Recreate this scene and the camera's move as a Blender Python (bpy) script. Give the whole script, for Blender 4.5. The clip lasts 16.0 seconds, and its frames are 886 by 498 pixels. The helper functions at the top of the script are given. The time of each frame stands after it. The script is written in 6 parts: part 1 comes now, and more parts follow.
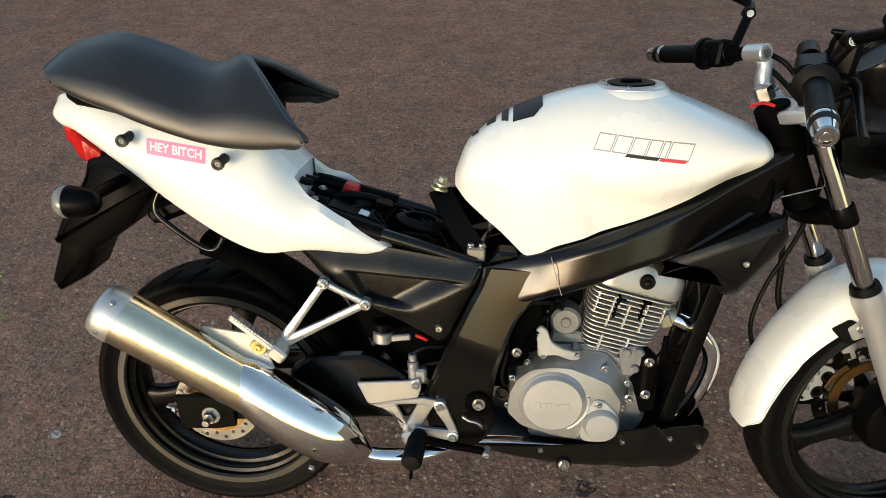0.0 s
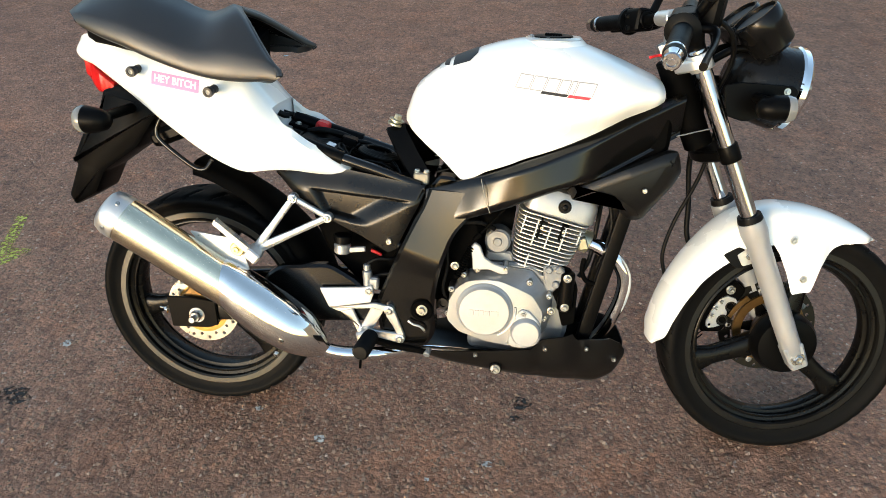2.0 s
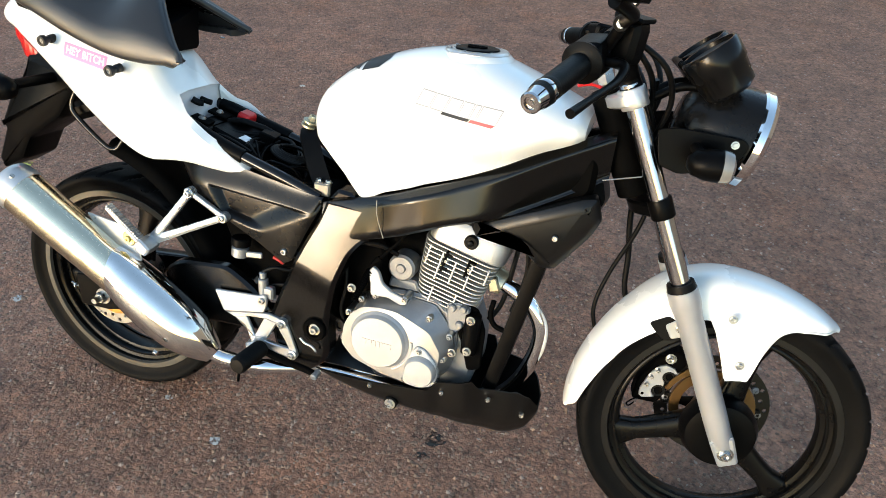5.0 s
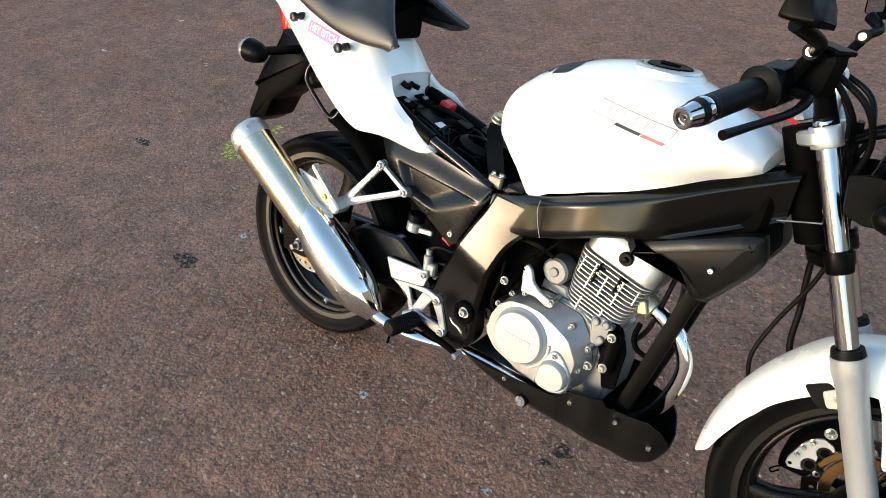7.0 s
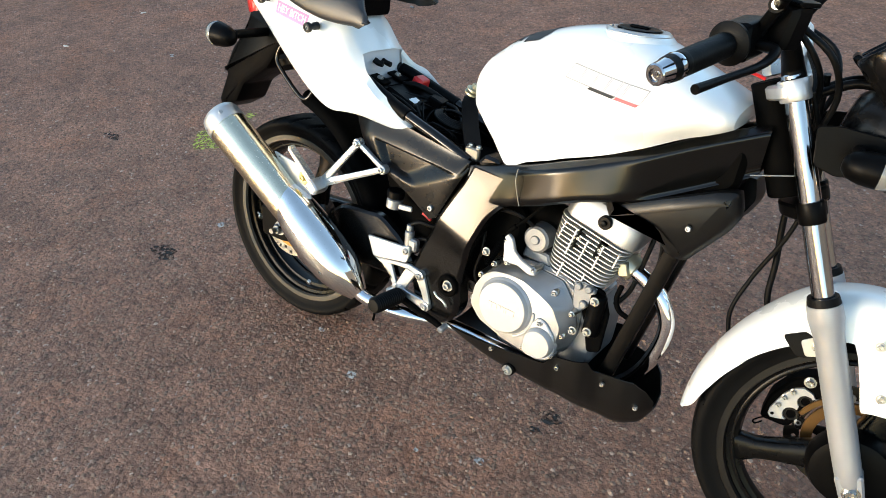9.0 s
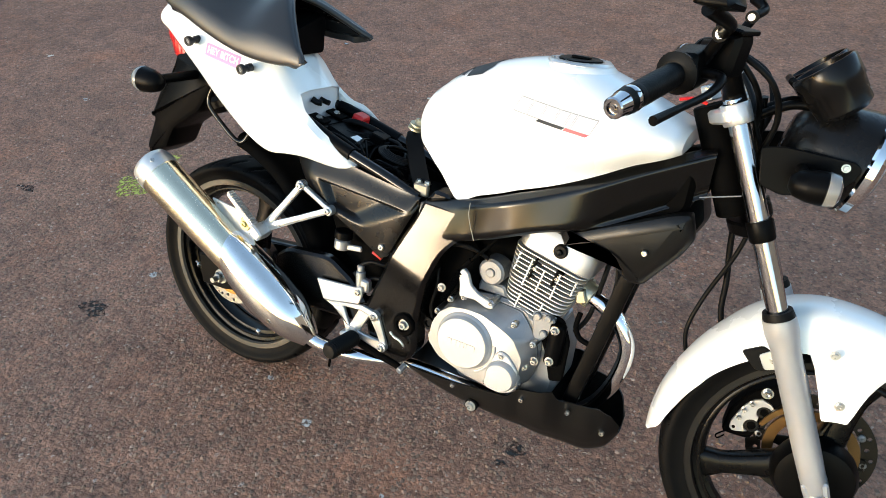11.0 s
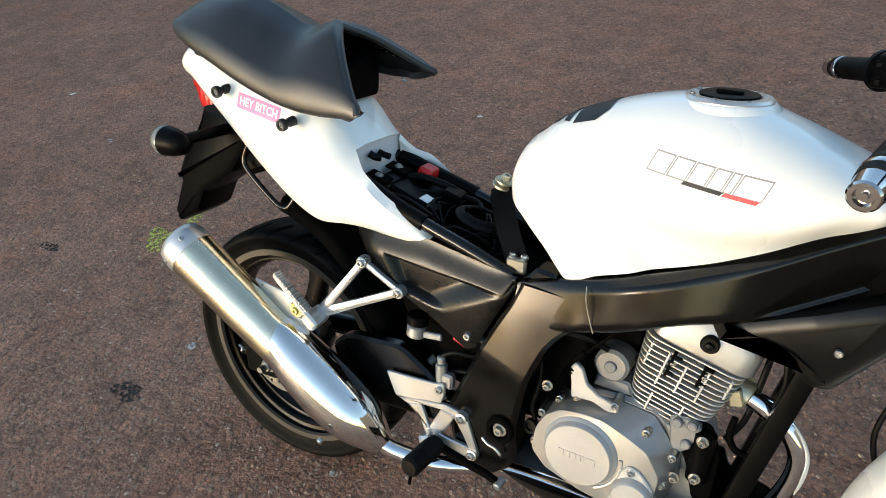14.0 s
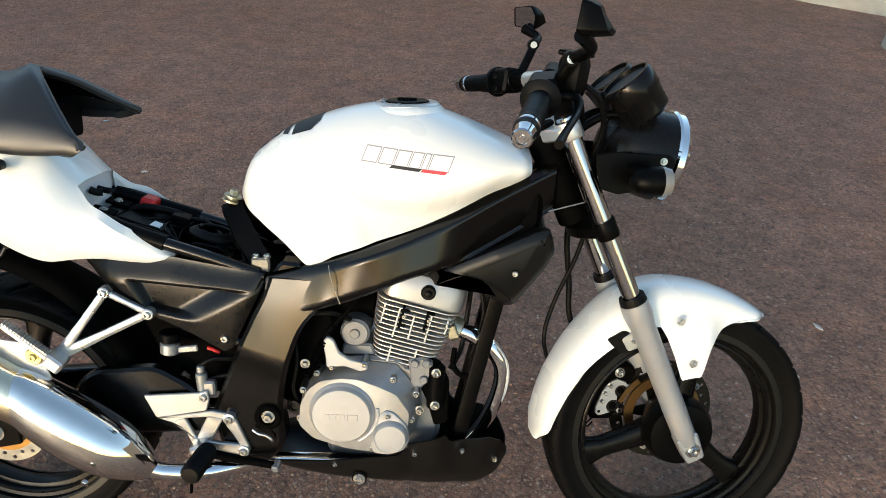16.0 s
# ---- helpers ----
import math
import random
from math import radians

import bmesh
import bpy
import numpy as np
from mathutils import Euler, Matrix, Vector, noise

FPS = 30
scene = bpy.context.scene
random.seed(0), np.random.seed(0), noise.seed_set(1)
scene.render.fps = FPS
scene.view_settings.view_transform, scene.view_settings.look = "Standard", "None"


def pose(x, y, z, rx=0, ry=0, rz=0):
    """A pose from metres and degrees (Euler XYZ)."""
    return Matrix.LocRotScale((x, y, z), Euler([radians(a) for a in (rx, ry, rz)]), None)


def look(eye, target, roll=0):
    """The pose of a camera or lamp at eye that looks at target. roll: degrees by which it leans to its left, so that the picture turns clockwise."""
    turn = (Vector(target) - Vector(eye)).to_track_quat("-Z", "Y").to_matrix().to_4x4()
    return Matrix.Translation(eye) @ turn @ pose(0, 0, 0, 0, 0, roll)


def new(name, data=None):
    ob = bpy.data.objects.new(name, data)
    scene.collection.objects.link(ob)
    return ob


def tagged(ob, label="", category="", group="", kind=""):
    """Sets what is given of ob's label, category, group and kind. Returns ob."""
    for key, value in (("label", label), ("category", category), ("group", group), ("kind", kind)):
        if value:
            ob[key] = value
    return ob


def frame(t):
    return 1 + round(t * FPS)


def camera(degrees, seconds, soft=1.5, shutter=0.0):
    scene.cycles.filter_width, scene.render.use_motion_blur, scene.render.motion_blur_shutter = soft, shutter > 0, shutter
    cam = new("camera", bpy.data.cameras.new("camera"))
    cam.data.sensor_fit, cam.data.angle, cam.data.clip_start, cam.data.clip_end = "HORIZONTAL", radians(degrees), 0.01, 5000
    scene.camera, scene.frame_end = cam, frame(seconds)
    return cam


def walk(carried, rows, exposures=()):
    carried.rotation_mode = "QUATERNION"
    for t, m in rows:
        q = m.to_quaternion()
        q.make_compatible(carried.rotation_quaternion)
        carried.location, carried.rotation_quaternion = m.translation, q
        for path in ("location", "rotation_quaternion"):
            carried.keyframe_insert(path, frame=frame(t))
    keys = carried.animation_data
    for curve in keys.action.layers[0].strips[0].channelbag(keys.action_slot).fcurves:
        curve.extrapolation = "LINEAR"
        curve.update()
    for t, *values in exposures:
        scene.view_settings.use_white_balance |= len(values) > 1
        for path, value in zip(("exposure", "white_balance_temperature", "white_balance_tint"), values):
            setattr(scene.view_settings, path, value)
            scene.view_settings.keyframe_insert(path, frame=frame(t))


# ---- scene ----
cam = camera(64.0, 16.0, soft=0.85)
PATH = [
    (0, (0.032, -0.886, 1.419), (-0.133, 0.705, 0.219), -1.2),
    (0.2, (-0.004, -0.942, 1.41), (-0.144, 0.656, 0.216), -1.9),
    (0.5, (-0.04, -1.034, 1.394), (-0.029, 0.573, 0.203), -0.1),
    (0.7, (-0.05, -1.069, 1.385), (-0.027, 0.528, 0.181), 0.2),
    (1, (-0.03, -1.103, 1.396), (-0.02, 0.478, 0.171), 1.2),
    (1.2, (0.014, -1.126, 1.404), (-0.001, 0.466, 0.193), 4.1),
    (1.5, (0.101, -1.14, 1.423), (0.047, 0.461, 0.226), 3.1),
    (1.7, (0.147, -1.156, 1.414), (0.019, 0.46, 0.243), 3.2),
    (2, (0.21, -1.174, 1.41), (-0.007, 0.433, 0.24), 0.0),
    (2.2, (0.234, -1.19, 1.419), (-0.024, 0.407, 0.242), -3.6),
    (2.5, (0.256, -1.222, 1.413), (-0.064, 0.37, 0.246), -5.1),
    (3, (0.295, -1.216, 1.403), (-0.049, 0.355, 0.213), -5.4),
    (3.5, (0.359, -1.183, 1.389), (0.043, 0.362, 0.16), -5.9),
    (3.7, (0.373, -1.143, 1.391), (0.089, 0.39, 0.138), -4.9),
    (4, (0.414, -1.063, 1.385), (0.141, 0.47, 0.131), -0.1),
    (4.2, (0.439, -1.0, 1.39), (0.142, 0.54, 0.149), 1.3),
    (6.3, (0.727, -0.869, 1.425), (-0.176, 0.444, 0.216), 1.2),
    (6.5, (0.719, -0.877, 1.42), (-0.234, 0.402, 0.214), 1.8),
    (7, (0.711, -0.886, 1.408), (-0.321, 0.332, 0.203), -0.1),
    (7.5, (0.708, -0.911, 1.41), (-0.334, 0.305, 0.212), -0.2),
    (8, (0.707, -0.912, 1.397), (-0.334, 0.3, 0.194), -0.8),
    (8.5, (0.718, -0.912, 1.393), (-0.308, 0.308, 0.185), -2.1),
    (9, (0.718, -0.91, 1.393), (-0.249, 0.33, 0.156), -1.6),
    (9.5, (0.701, -0.907, 1.395), (-0.239, 0.357, 0.163), -1.4),
    (9.7, (0.696, -0.901, 1.398), (-0.228, 0.377, 0.168), -1.5),
    (11.8, (0.531, -0.93, 1.403), (-0.199, 0.527, 0.244), 1.8),
    (12, (0.481, -0.951, 1.404), (-0.241, 0.52, 0.257), 3.4),
    (12.2, (0.438, -0.974, 1.385), (-0.283, 0.512, 0.258), 3.8),
    (12.5, (0.407, -0.954, 1.374), (-0.316, 0.509, 0.219), 4.8),
    (12.7, (0.392, -0.935, 1.37), (-0.348, 0.51, 0.201), 5.8),
    (13, (0.392, -0.854, 1.366), (-0.362, 0.564, 0.174), 5.2),
    (13.2, (0.382, -0.8, 1.364), (-0.387, 0.606, 0.167), 2.4),
    (13.5, (0.394, -0.728, 1.36), (-0.429, 0.651, 0.167), -0.6),
    (13.7, (0.398, -0.697, 1.353), (-0.461, 0.661, 0.163), -3.7),
    (14, (0.393, -0.672, 1.351), (-0.507, 0.662, 0.163), -6.3),
    (14.2, (0.376, -0.674, 1.356), (-0.562, 0.634, 0.17), -8.6),
    (14.5, (0.374, -0.7, 1.365), (-0.599, 0.599, 0.197), -10.2),
    (15, (0.306, -0.824, 1.372), (-0.252, 0.732, 0.246), -3.1),
    (15.2, (0.254, -0.872, 1.366), (-0.136, 0.746, 0.257), -0.9),
    (15.5, (0.255, -0.906, 1.347), (0.075, 0.767, 0.265), 1.8),
    (15.7, (0.27, -0.911, 1.364), (0.216, 0.759, 0.265), 3.5),
    (16, (0.325, -0.942, 1.377), (0.318, 0.746, 0.303), 2.5),
]
walk(cam, [(t, look(eye, target, roll)) for t, eye, target, roll in PATH], [(0, 2.12, 7450, 12), (0.5, 2.22, 7450, 12), (1, 2.51, 7400, 12), (2, 2.67, 7350, 12), (4, 2.74, 7100, 12), (6.5, 2.74, 6900, 12), (7, 2.67, 6900, 12), (9.5, 2.75, 6850, 12), (12, 2.77, 6850, 12), (13, 2.70, 6950, 12), (13.5, 2.61, 6950, 12), (14, 2.39, 6950, 12), (15.2, 2.38, 6950, 12), (16, 2.28, 6950, 12)])
# ---------------------------------------------------------------- light
world = bpy.data.worlds.new("world")
scene.world = world
world.use_nodes = True
wn = world.node_tree.nodes
sky = wn.new("ShaderNodeTexSky")
sky.sky_type = "NISHITA"
sky.sun_disc = False
SUN_EL, SUN_AZ = 4.8, 206.0          # degrees; azimuth clockwise from +Y
sky.sun_elevation, sky.sun_rotation = radians(SUN_EL), radians(SUN_AZ)
sky.air_density, sky.dust_density, sky.ozone_density = 0.85, 0.4, 1.3
wn["Background"].inputs["Strength"].default_value = 0.15
world.node_tree.links.new(sky.outputs[0], wn["Background"].inputs["Color"])
sun = new("sun", bpy.data.lights.new("sun", "SUN"))
sun.data.energy, sun.data.angle, sun.data.color = 0.50, radians(18), (1.0, 0.965, 0.86)
sun_dir = Vector((math.sin(radians(SUN_AZ)) * math.cos(radians(SUN_EL)), math.cos(radians(SUN_AZ)) * math.cos(radians(SUN_EL)), math.sin(radians(SUN_EL))))
sun.matrix_world = look((0, 0, 0), tuple(-sun_dir))


# ---------------------------------------------------------------- materials
def material(name, color, rough=0.5, metal=0.0, coat=0.0, vary=0.12, scale=30.0, bump=0.0, bump_scale=300.0, spec=0.5, rough_vary=0.1):
    """A surface with variation at two scales: blotches of colour and gloss, and fine relief."""
    mat = bpy.data.materials.new(name)
    mat.use_nodes = True
    nt = mat.node_tree
    bsdf = nt.nodes["Principled BSDF"]
    bsdf.inputs["Metallic"].default_value = metal
    bsdf.inputs["Coat Weight"].default_value = coat
    bsdf.inputs["Coat Roughness"].default_value = 0.06
    bsdf.inputs["Specular IOR Level"].default_value = spec
    tc = nt.nodes.new("ShaderNodeTexCoord")
    n1 = nt.nodes.new("ShaderNodeTexNoise")
    n1.inputs["Scale"].default_value, n1.inputs["Detail"].default_value = scale, 6
    n2 = nt.nodes.new("ShaderNodeTexNoise")
    n2.inputs["Scale"].default_value, n2.inputs["Detail"].default_value = scale * 0.15, 3
    for n in (n1, n2):
        nt.links.new(tc.outputs["Object"], n.inputs["Vector"])
    add = nt.nodes.new("ShaderNodeMath")
    add.operation = "MULTIPLY_ADD"
    nt.links.new(n1.outputs["Fac"], add.inputs[0])
    add.inputs[1].default_value = 0.5
    half = nt.nodes.new("ShaderNodeMath")
    half.operation = "MULTIPLY"
    half.inputs[1].default_value = 0.5
    nt.links.new(n2.outputs["Fac"], half.inputs[0])
    nt.links.new(half.outputs[0], add.inputs[2])
    ramp = nt.nodes.new("ShaderNodeValToRGB")
    c = Vector(color)
    ramp.color_ramp.elements[0].position, ramp.color_ramp.elements[1].position = 0.3, 0.7
    ramp.color_ramp.elements[0].color = (*(c * (1 - vary)), 1)
    ramp.color_ramp.elements[1].color = (*[min(v, 1) for v in c * (1 + vary)], 1)
    nt.links.new(add.outputs[0], ramp.inputs["Fac"])
    nt.links.new(ramp.outputs["Color"], bsdf.inputs["Base Color"])
    mr = nt.nodes.new("ShaderNodeMapRange")
    mr.inputs["From Min"].default_value, mr.inputs["From Max"].default_value = 0.3, 0.7
    mr.inputs["To Min"].default_value, mr.inputs["To Max"].default_value = max(rough - rough_vary, 0.02), min(rough + rough_vary, 1)
    nt.links.new(add.outputs[0], mr.inputs["Value"])
    nt.links.new(mr.outputs[0], bsdf.inputs["Roughness"])
    if bump:
        n3 = nt.nodes.new("ShaderNodeTexNoise")
        n3.inputs["Scale"].default_value, n3.inputs["Detail"].default_value = bump_scale, 3
        nt.links.new(tc.outputs["Object"], n3.inputs["Vector"])
        b = nt.nodes.new("ShaderNodeBump")
        b.inputs["Strength"].default_value, b.inputs["Distance"].default_value = bump, 0.001
        nt.links.new(n3.outputs["Fac"], b.inputs["Height"])
        nt.links.new(b.outputs[0], bsdf.inputs["Normal"])
    return mat


WHITE = material("white_paint", (0.715, 0.74, 0.725), 0.28, coat=0.6, vary=0.02, scale=8, rough_vary=0.05)
# Fairing white greyed a little: the inner wall's shade is in the colour.
INNER_SHADED = material("shaded_inner_white", (0.68, 0.69, 0.70), 0.5, vary=0.06, scale=20)
FRAME_BLACK = material("satin_black_paint", (0.0022, 0.0021, 0.0020), 0.22, vary=0.25, scale=25, bump=0.02, bump_scale=500, spec=0.36, rough_vary=0.06)
PLASTIC = material("black_plastic", (0.0016, 0.0016, 0.0017), 0.38, vary=0.25, scale=40, bump=0.12, bump_scale=900, spec=0.06, rough_vary=0.08)
PANEL = material("satin_black_panel", (0.0022, 0.0022, 0.0021), 0.28, vary=0.25, scale=30, bump=0.04, bump_scale=700, spec=0.28, rough_vary=0.06)
SATIN = material("satin_black_moulding", (0.0030, 0.0030, 0.0029), 0.40, vary=0.25, scale=30, bump=0.08, bump_scale=800, spec=0.32, rough_vary=0.06)
# Near-black matt; on fillers and in gaps it stands in for shade.
DARK = material("near_black_matt", (0.0012, 0.0012, 0.0012), 0.75, vary=0.4, scale=40, spec=0.03)
RUBBER = material("tyre_rubber", (0.0036, 0.0036, 0.0036), 0.52, vary=0.3, scale=35, spec=0.05, bump=0.25, bump_scale=700)
GRIP = material("grip_rubber", (0.002, 0.002, 0.002), 0.5, vary=0.2, scale=40, spec=0.12, bump=0.3, bump_scale=400)
KNOB = material("faded_black_rubber", (0.022, 0.022, 0.023), 0.45, vary=0.2, scale=50, spec=0.3)
CHROME = material("chrome", (0.80, 0.80, 0.80), 0.07, metal=1, vary=0.03, scale=30, rough_vary=0.03)
# Chrome darkened to carry the dark reflections on fork tubes and bar ends.
TUBE_CHROME = material("darkened_chrome", (0.45, 0.45, 0.46), 0.10, metal=1, vary=0.05, scale=30, rough_vary=0.03)
WORN_CHROME = material("worn_chrome", (0.78, 0.76, 0.72), 0.09, metal=1, vary=0.05, scale=30, rough_vary=0.05, bump=0.22, bump_scale=30)
STEEL = material("polished_steel", (0.80, 0.71, 0.52), 0.20, metal=1, vary=0.05, scale=40, rough_vary=0.05)
BOLT = material("zinc_bolt", (0.48, 0.475, 0.455), 0.3, metal=1, vary=0.1, scale=60)
YELLOW_ZINC = material("yellow_zinc", (0.55, 0.45, 0.20), 0.35, metal=1, vary=0.15, scale=60)
TARNISHED = material("tarnished_zinc", (0.42, 0.40, 0.30), 0.4, metal=0.8, vary=0.15, scale=60)
CAST = material("silver_cast_alloy", (0.305, 0.314, 0.32), 0.40, metal=0.75, vary=0.08, scale=60, bump=0.2, bump_scale=800)
CAST_LIGHT = material("bright_cast_alloy", (0.42, 0.432, 0.44), 0.45, metal=0.55, vary=0.08, scale=60, bump=0.25, bump_scale=800)
CAST_DARK = material("grey_cast_alloy", (0.20, 0.207, 0.213), 0.45, metal=0.5, vary=0.1, scale=60, bump=0.2, bump_scale=800)
FIN = material("bare_fin_alloy", (0.60, 0.60, 0.58), 0.38, metal=0.7, vary=0.08, scale=80)
ALLOY = material("satin_alloy", (0.56, 0.56, 0.55), 0.33, metal=0.8, vary=0.05, scale=50)
FORK_SILVER = material("silver_fork_paint", (0.335, 0.345, 0.355), 0.38, metal=0.4, vary=0.05, scale=40)
RIM = material("dark_rim_paint", (0.0028, 0.0027, 0.0026), 0.28, vary=0.2, scale=30, spec=0.14)
RIM_EDGE = material("dark_rim_edge", (0.005, 0.0047, 0.0043), 0.36, vary=0.2, scale=40, spec=0.28)
# Disc steel darkened for the shade on the front wheel's far side.
DISC_SHADED = material("shaded_disc_steel", (0.018, 0.016, 0.013), 0.38, metal=0.8, vary=0.2, scale=60)
RIM_LIP = material("worn_rim_lip", (0.060, 0.055, 0.045), 0.45, metal=0.4, vary=0.2, scale=40)
BRONZE = material("dark_bronze_alloy", (0.15, 0.082, 0.027), 0.4, metal=0.7, vary=0.2, scale=50)
GOLD = material("gold_anodised", (0.40, 0.21, 0.05), 0.4, metal=0.7, vary=0.15, scale=50)
DISC = material("brake_disc_steel", (0.42, 0.40, 0.35), 0.3, metal=0.9, vary=0.12, scale=60)
LEATHER = material("seat_leatherette", (0.0135, 0.0136, 0.0140), 0.38, vary=0.15, scale=25, spec=0.55, bump=0.10, bump_scale=450, rough_vary=0.05)
RED = material("red_lens", (0.36, 0.004, 0.005), 0.30, vary=0.2, scale=60, spec=0.35)
RED_CAP = material("red_terminal_cover", (0.50, 0.012, 0.012), 0.4, vary=0.1)
SMOKE = material("smoked_lens", (0.004, 0.004, 0.0042), 0.26, vary=0.1, spec=0.18)
SMOKE_LENS = material("grey_lens", (0.16, 0.16, 0.155), 0.14, vary=0.15, coat=0.5)
CLEAR = material("lamp_glass", (0.55, 0.56, 0.56), 0.06, metal=0.6, vary=0.05)
MIRROR = material("mirror_glass", (0.55, 0.56, 0.55), 0.02, metal=1, vary=0.0, rough_vary=0.0)
PINK = material("pink_vinyl", (0.80, 0.24, 0.42), 0.4, vary=0.06, scale=60)
LABEL = material("white_label", (0.80, 0.80, 0.78), 0.5, vary=0.05)
DECAL_DARK = material("dark_decal", (0.012, 0.013, 0.015), 0.5, vary=0.2, scale=40, spec=0.3)
DECAL_GREY = material("grey_decal", (0.27, 0.275, 0.28), 0.35, vary=0.1, scale=40)
DECAL_RED = material("red_decal", (0.55, 0.03, 0.04), 0.35, vary=0.1, scale=40)
CONCRETE = material("kerb_concrete", (0.33, 0.32, 0.28), 0.85, vary=0.2, scale=14, bump=0.6, bump_scale=120)
WALL = material("brown_light_block", (0.22, 0.19, 0.165), 0.9, vary=0.2, scale=3, bump=0.5, bump_scale=60)
DEBRIS = material("pale_debris", (0.55, 0.54, 0.50), 0.8, vary=0.2, scale=80)


def asphalt_material():
    """Worn brown-grey asphalt: chips of stone in a dark binder, with broad stains."""
    mat = bpy.data.materials.new("worn_asphalt")
    mat.use_nodes = True
    nt = mat.node_tree
    bsdf = nt.nodes["Principled BSDF"]
    tc = nt.nodes.new("ShaderNodeTexCoord")

    def noise_tex(scale, detail=4, rough=0.6):
        n = nt.nodes.new("ShaderNodeTexNoise")
        n.inputs["Scale"].default_value, n.inputs["Detail"].default_value, n.inputs["Roughness"].default_value = scale, detail, rough
        nt.links.new(tc.outputs["Object"], n.inputs["Vector"])
        return n.outputs["Fac"]

    def ramp(fac, *stops):
        r = nt.nodes.new("ShaderNodeValToRGB")
        while len(r.color_ramp.elements) < len(stops):
            r.color_ramp.elements.new(0.5)
        for e, (p, c) in zip(r.color_ramp.elements, stops):
            e.position, e.color = p, (*c, 1)
        nt.links.new(fac, r.inputs["Fac"])
        return r.outputs["Color"]

    def mix(kind, fac, a, b):
        m = nt.nodes.new("ShaderNodeMix")
        m.data_type, m.blend_type = "RGBA", kind
        if isinstance(fac, float):
            m.inputs[0].default_value = fac
        else:
            nt.links.new(fac, m.inputs[0])
        nt.links.new(a, m.inputs[6])
        nt.links.new(b, m.inputs[7])
        return m.outputs[2]

    def cells(scale, feature, warp):
        """Stones of one size: a cell pattern whose edges are pulled about by noise."""
        wob = nt.nodes.new("ShaderNodeTexNoise")
        wob.inputs["Scale"].default_value, wob.inputs["Detail"].default_value = scale * 0.9, 3
        nt.links.new(tc.outputs["Object"], wob.inputs["Vector"])
        off = nt.nodes.new("ShaderNodeVectorMath")
        off.operation = "MULTIPLY_ADD"
        off.inputs[1].default_value = (warp, warp, warp)
        nt.links.new(wob.outputs["Color"], off.inputs[0])
        nt.links.new(tc.outputs["Object"], off.inputs[2])
        v = nt.nodes.new("ShaderNodeTexVoronoi")
        v.feature = feature
        v.inputs["Scale"].default_value = scale
        nt.links.new(off.outputs[0], v.inputs["Vector"])
        return v

    def value(op, a, b, c=None):
        m = nt.nodes.new("ShaderNodeMath")
        m.operation = op
        for i, q in enumerate((a, b, c)):
            if q is None:
                continue
            if isinstance(q, float):
                m.inputs[i].default_value = q
            else:
                nt.links.new(q, m.inputs[i])
        return m.outputs[0]

    # stones of two sizes in a dark binder, worn flat, each with a tone of its own
    big, small = cells(82, "F1", 0.020), cells(150, "F1", 0.012)
    tone = []
    for v in (big, small):
        sp = nt.nodes.new("ShaderNodeSeparateColor")
        nt.links.new(v.outputs["Color"], sp.inputs[0])
        tone.append(sp.outputs)
    fine = ramp(tone[1][0], (0.0, (0.234, 0.119, 0.076)), (0.5, (0.280, 0.143, 0.092)), (1.0, (0.334, 0.173, 0.113)))
    color = mix("MULTIPLY", 1.0, fine, ramp(tone[0][1], (0.0, (0.82, 0.81, 0.80)), (0.6, (1.0, 0.99, 0.98)), (1.0, (1.20, 1.18, 1.17))))
    color = mix("MULTIPLY", 1.0, color, ramp(big.outputs["Distance"], (0.50, (1.03, 1.03, 1.03)), (0.70, (0.80, 0.79, 0.78)), (0.92, (0.42, 0.41, 0.40))))
    color = mix("MULTIPLY", 1.0, color, ramp(noise_tex(28, 4, 0.6), (0.36, (0.84, 0.83, 0.82)), (0.5, (1.0, 1.0, 1.0)), (0.62, (1.12, 1.11, 1.10))))
    # a few pale chips
    pick = ramp(tone[0][0], (0.945, (0, 0, 0)), (0.985, (0.85, 0.85, 0.85)))
    near = ramp(big.outputs["Distance"], (0.25, (1, 1, 1)), (0.45, (0, 0, 0)))
    chip = nt.nodes.new("ShaderNodeRGB")
    chip.outputs[0].default_value = (0.46, 0.38, 0.32, 1)
    color = mix("MIX", mix("MULTIPLY", 1.0, pick, near), color, chip.outputs[0])
    # broad stains and rusty brown patches
    color = mix("MULTIPLY", 1.0, color, ramp(noise_tex(1.1, 5), (0.30, (0.82, 0.80, 0.78)), (0.55, (1.0, 1.0, 1.0)), (0.75, (1.14, 1.10, 1.06))))
    color = mix("MULTIPLY", 1.0, color, ramp(noise_tex(7.0, 5), (0.38, (0.80, 0.79, 0.78)), (0.62, (1.16, 1.14, 1.12))))
    rust = ramp(noise_tex(3.1, 6, 0.65), (0.51, (0, 0, 0)), (0.66, (0.8, 0.8, 0.8)))
    brown = nt.nodes.new("ShaderNodeRGB")
    brown.outputs[0].default_value = (1.09, 0.94, 0.82, 1)
    color = mix("MIX", rust, color, mix("MULTIPLY", 1.0, color, brown.outputs[0]))
    nt.links.new(color, bsdf.inputs["Base Color"])
    bsdf.inputs["Roughness"].default_value = 0.60
    bsdf.inputs["Specular IOR Level"].default_value = 0.45
    # each stone stands at its own height and leans its own way
    dome = value("MULTIPLY", value("MINIMUM", big.outputs["Distance"], 0.75), -1.0)
    height = value("MULTIPLY_ADD", dome, 0.45, value("MULTIPLY", tone[0][2], 0.30))
    height = value("MULTIPLY_ADD", small.outputs["Distance"], -0.12, height)
    height = value("MULTIPLY_ADD", noise_tex(75, 5, 0.62), 1.3, height)
    b = nt.nodes.new("ShaderNodeBump")
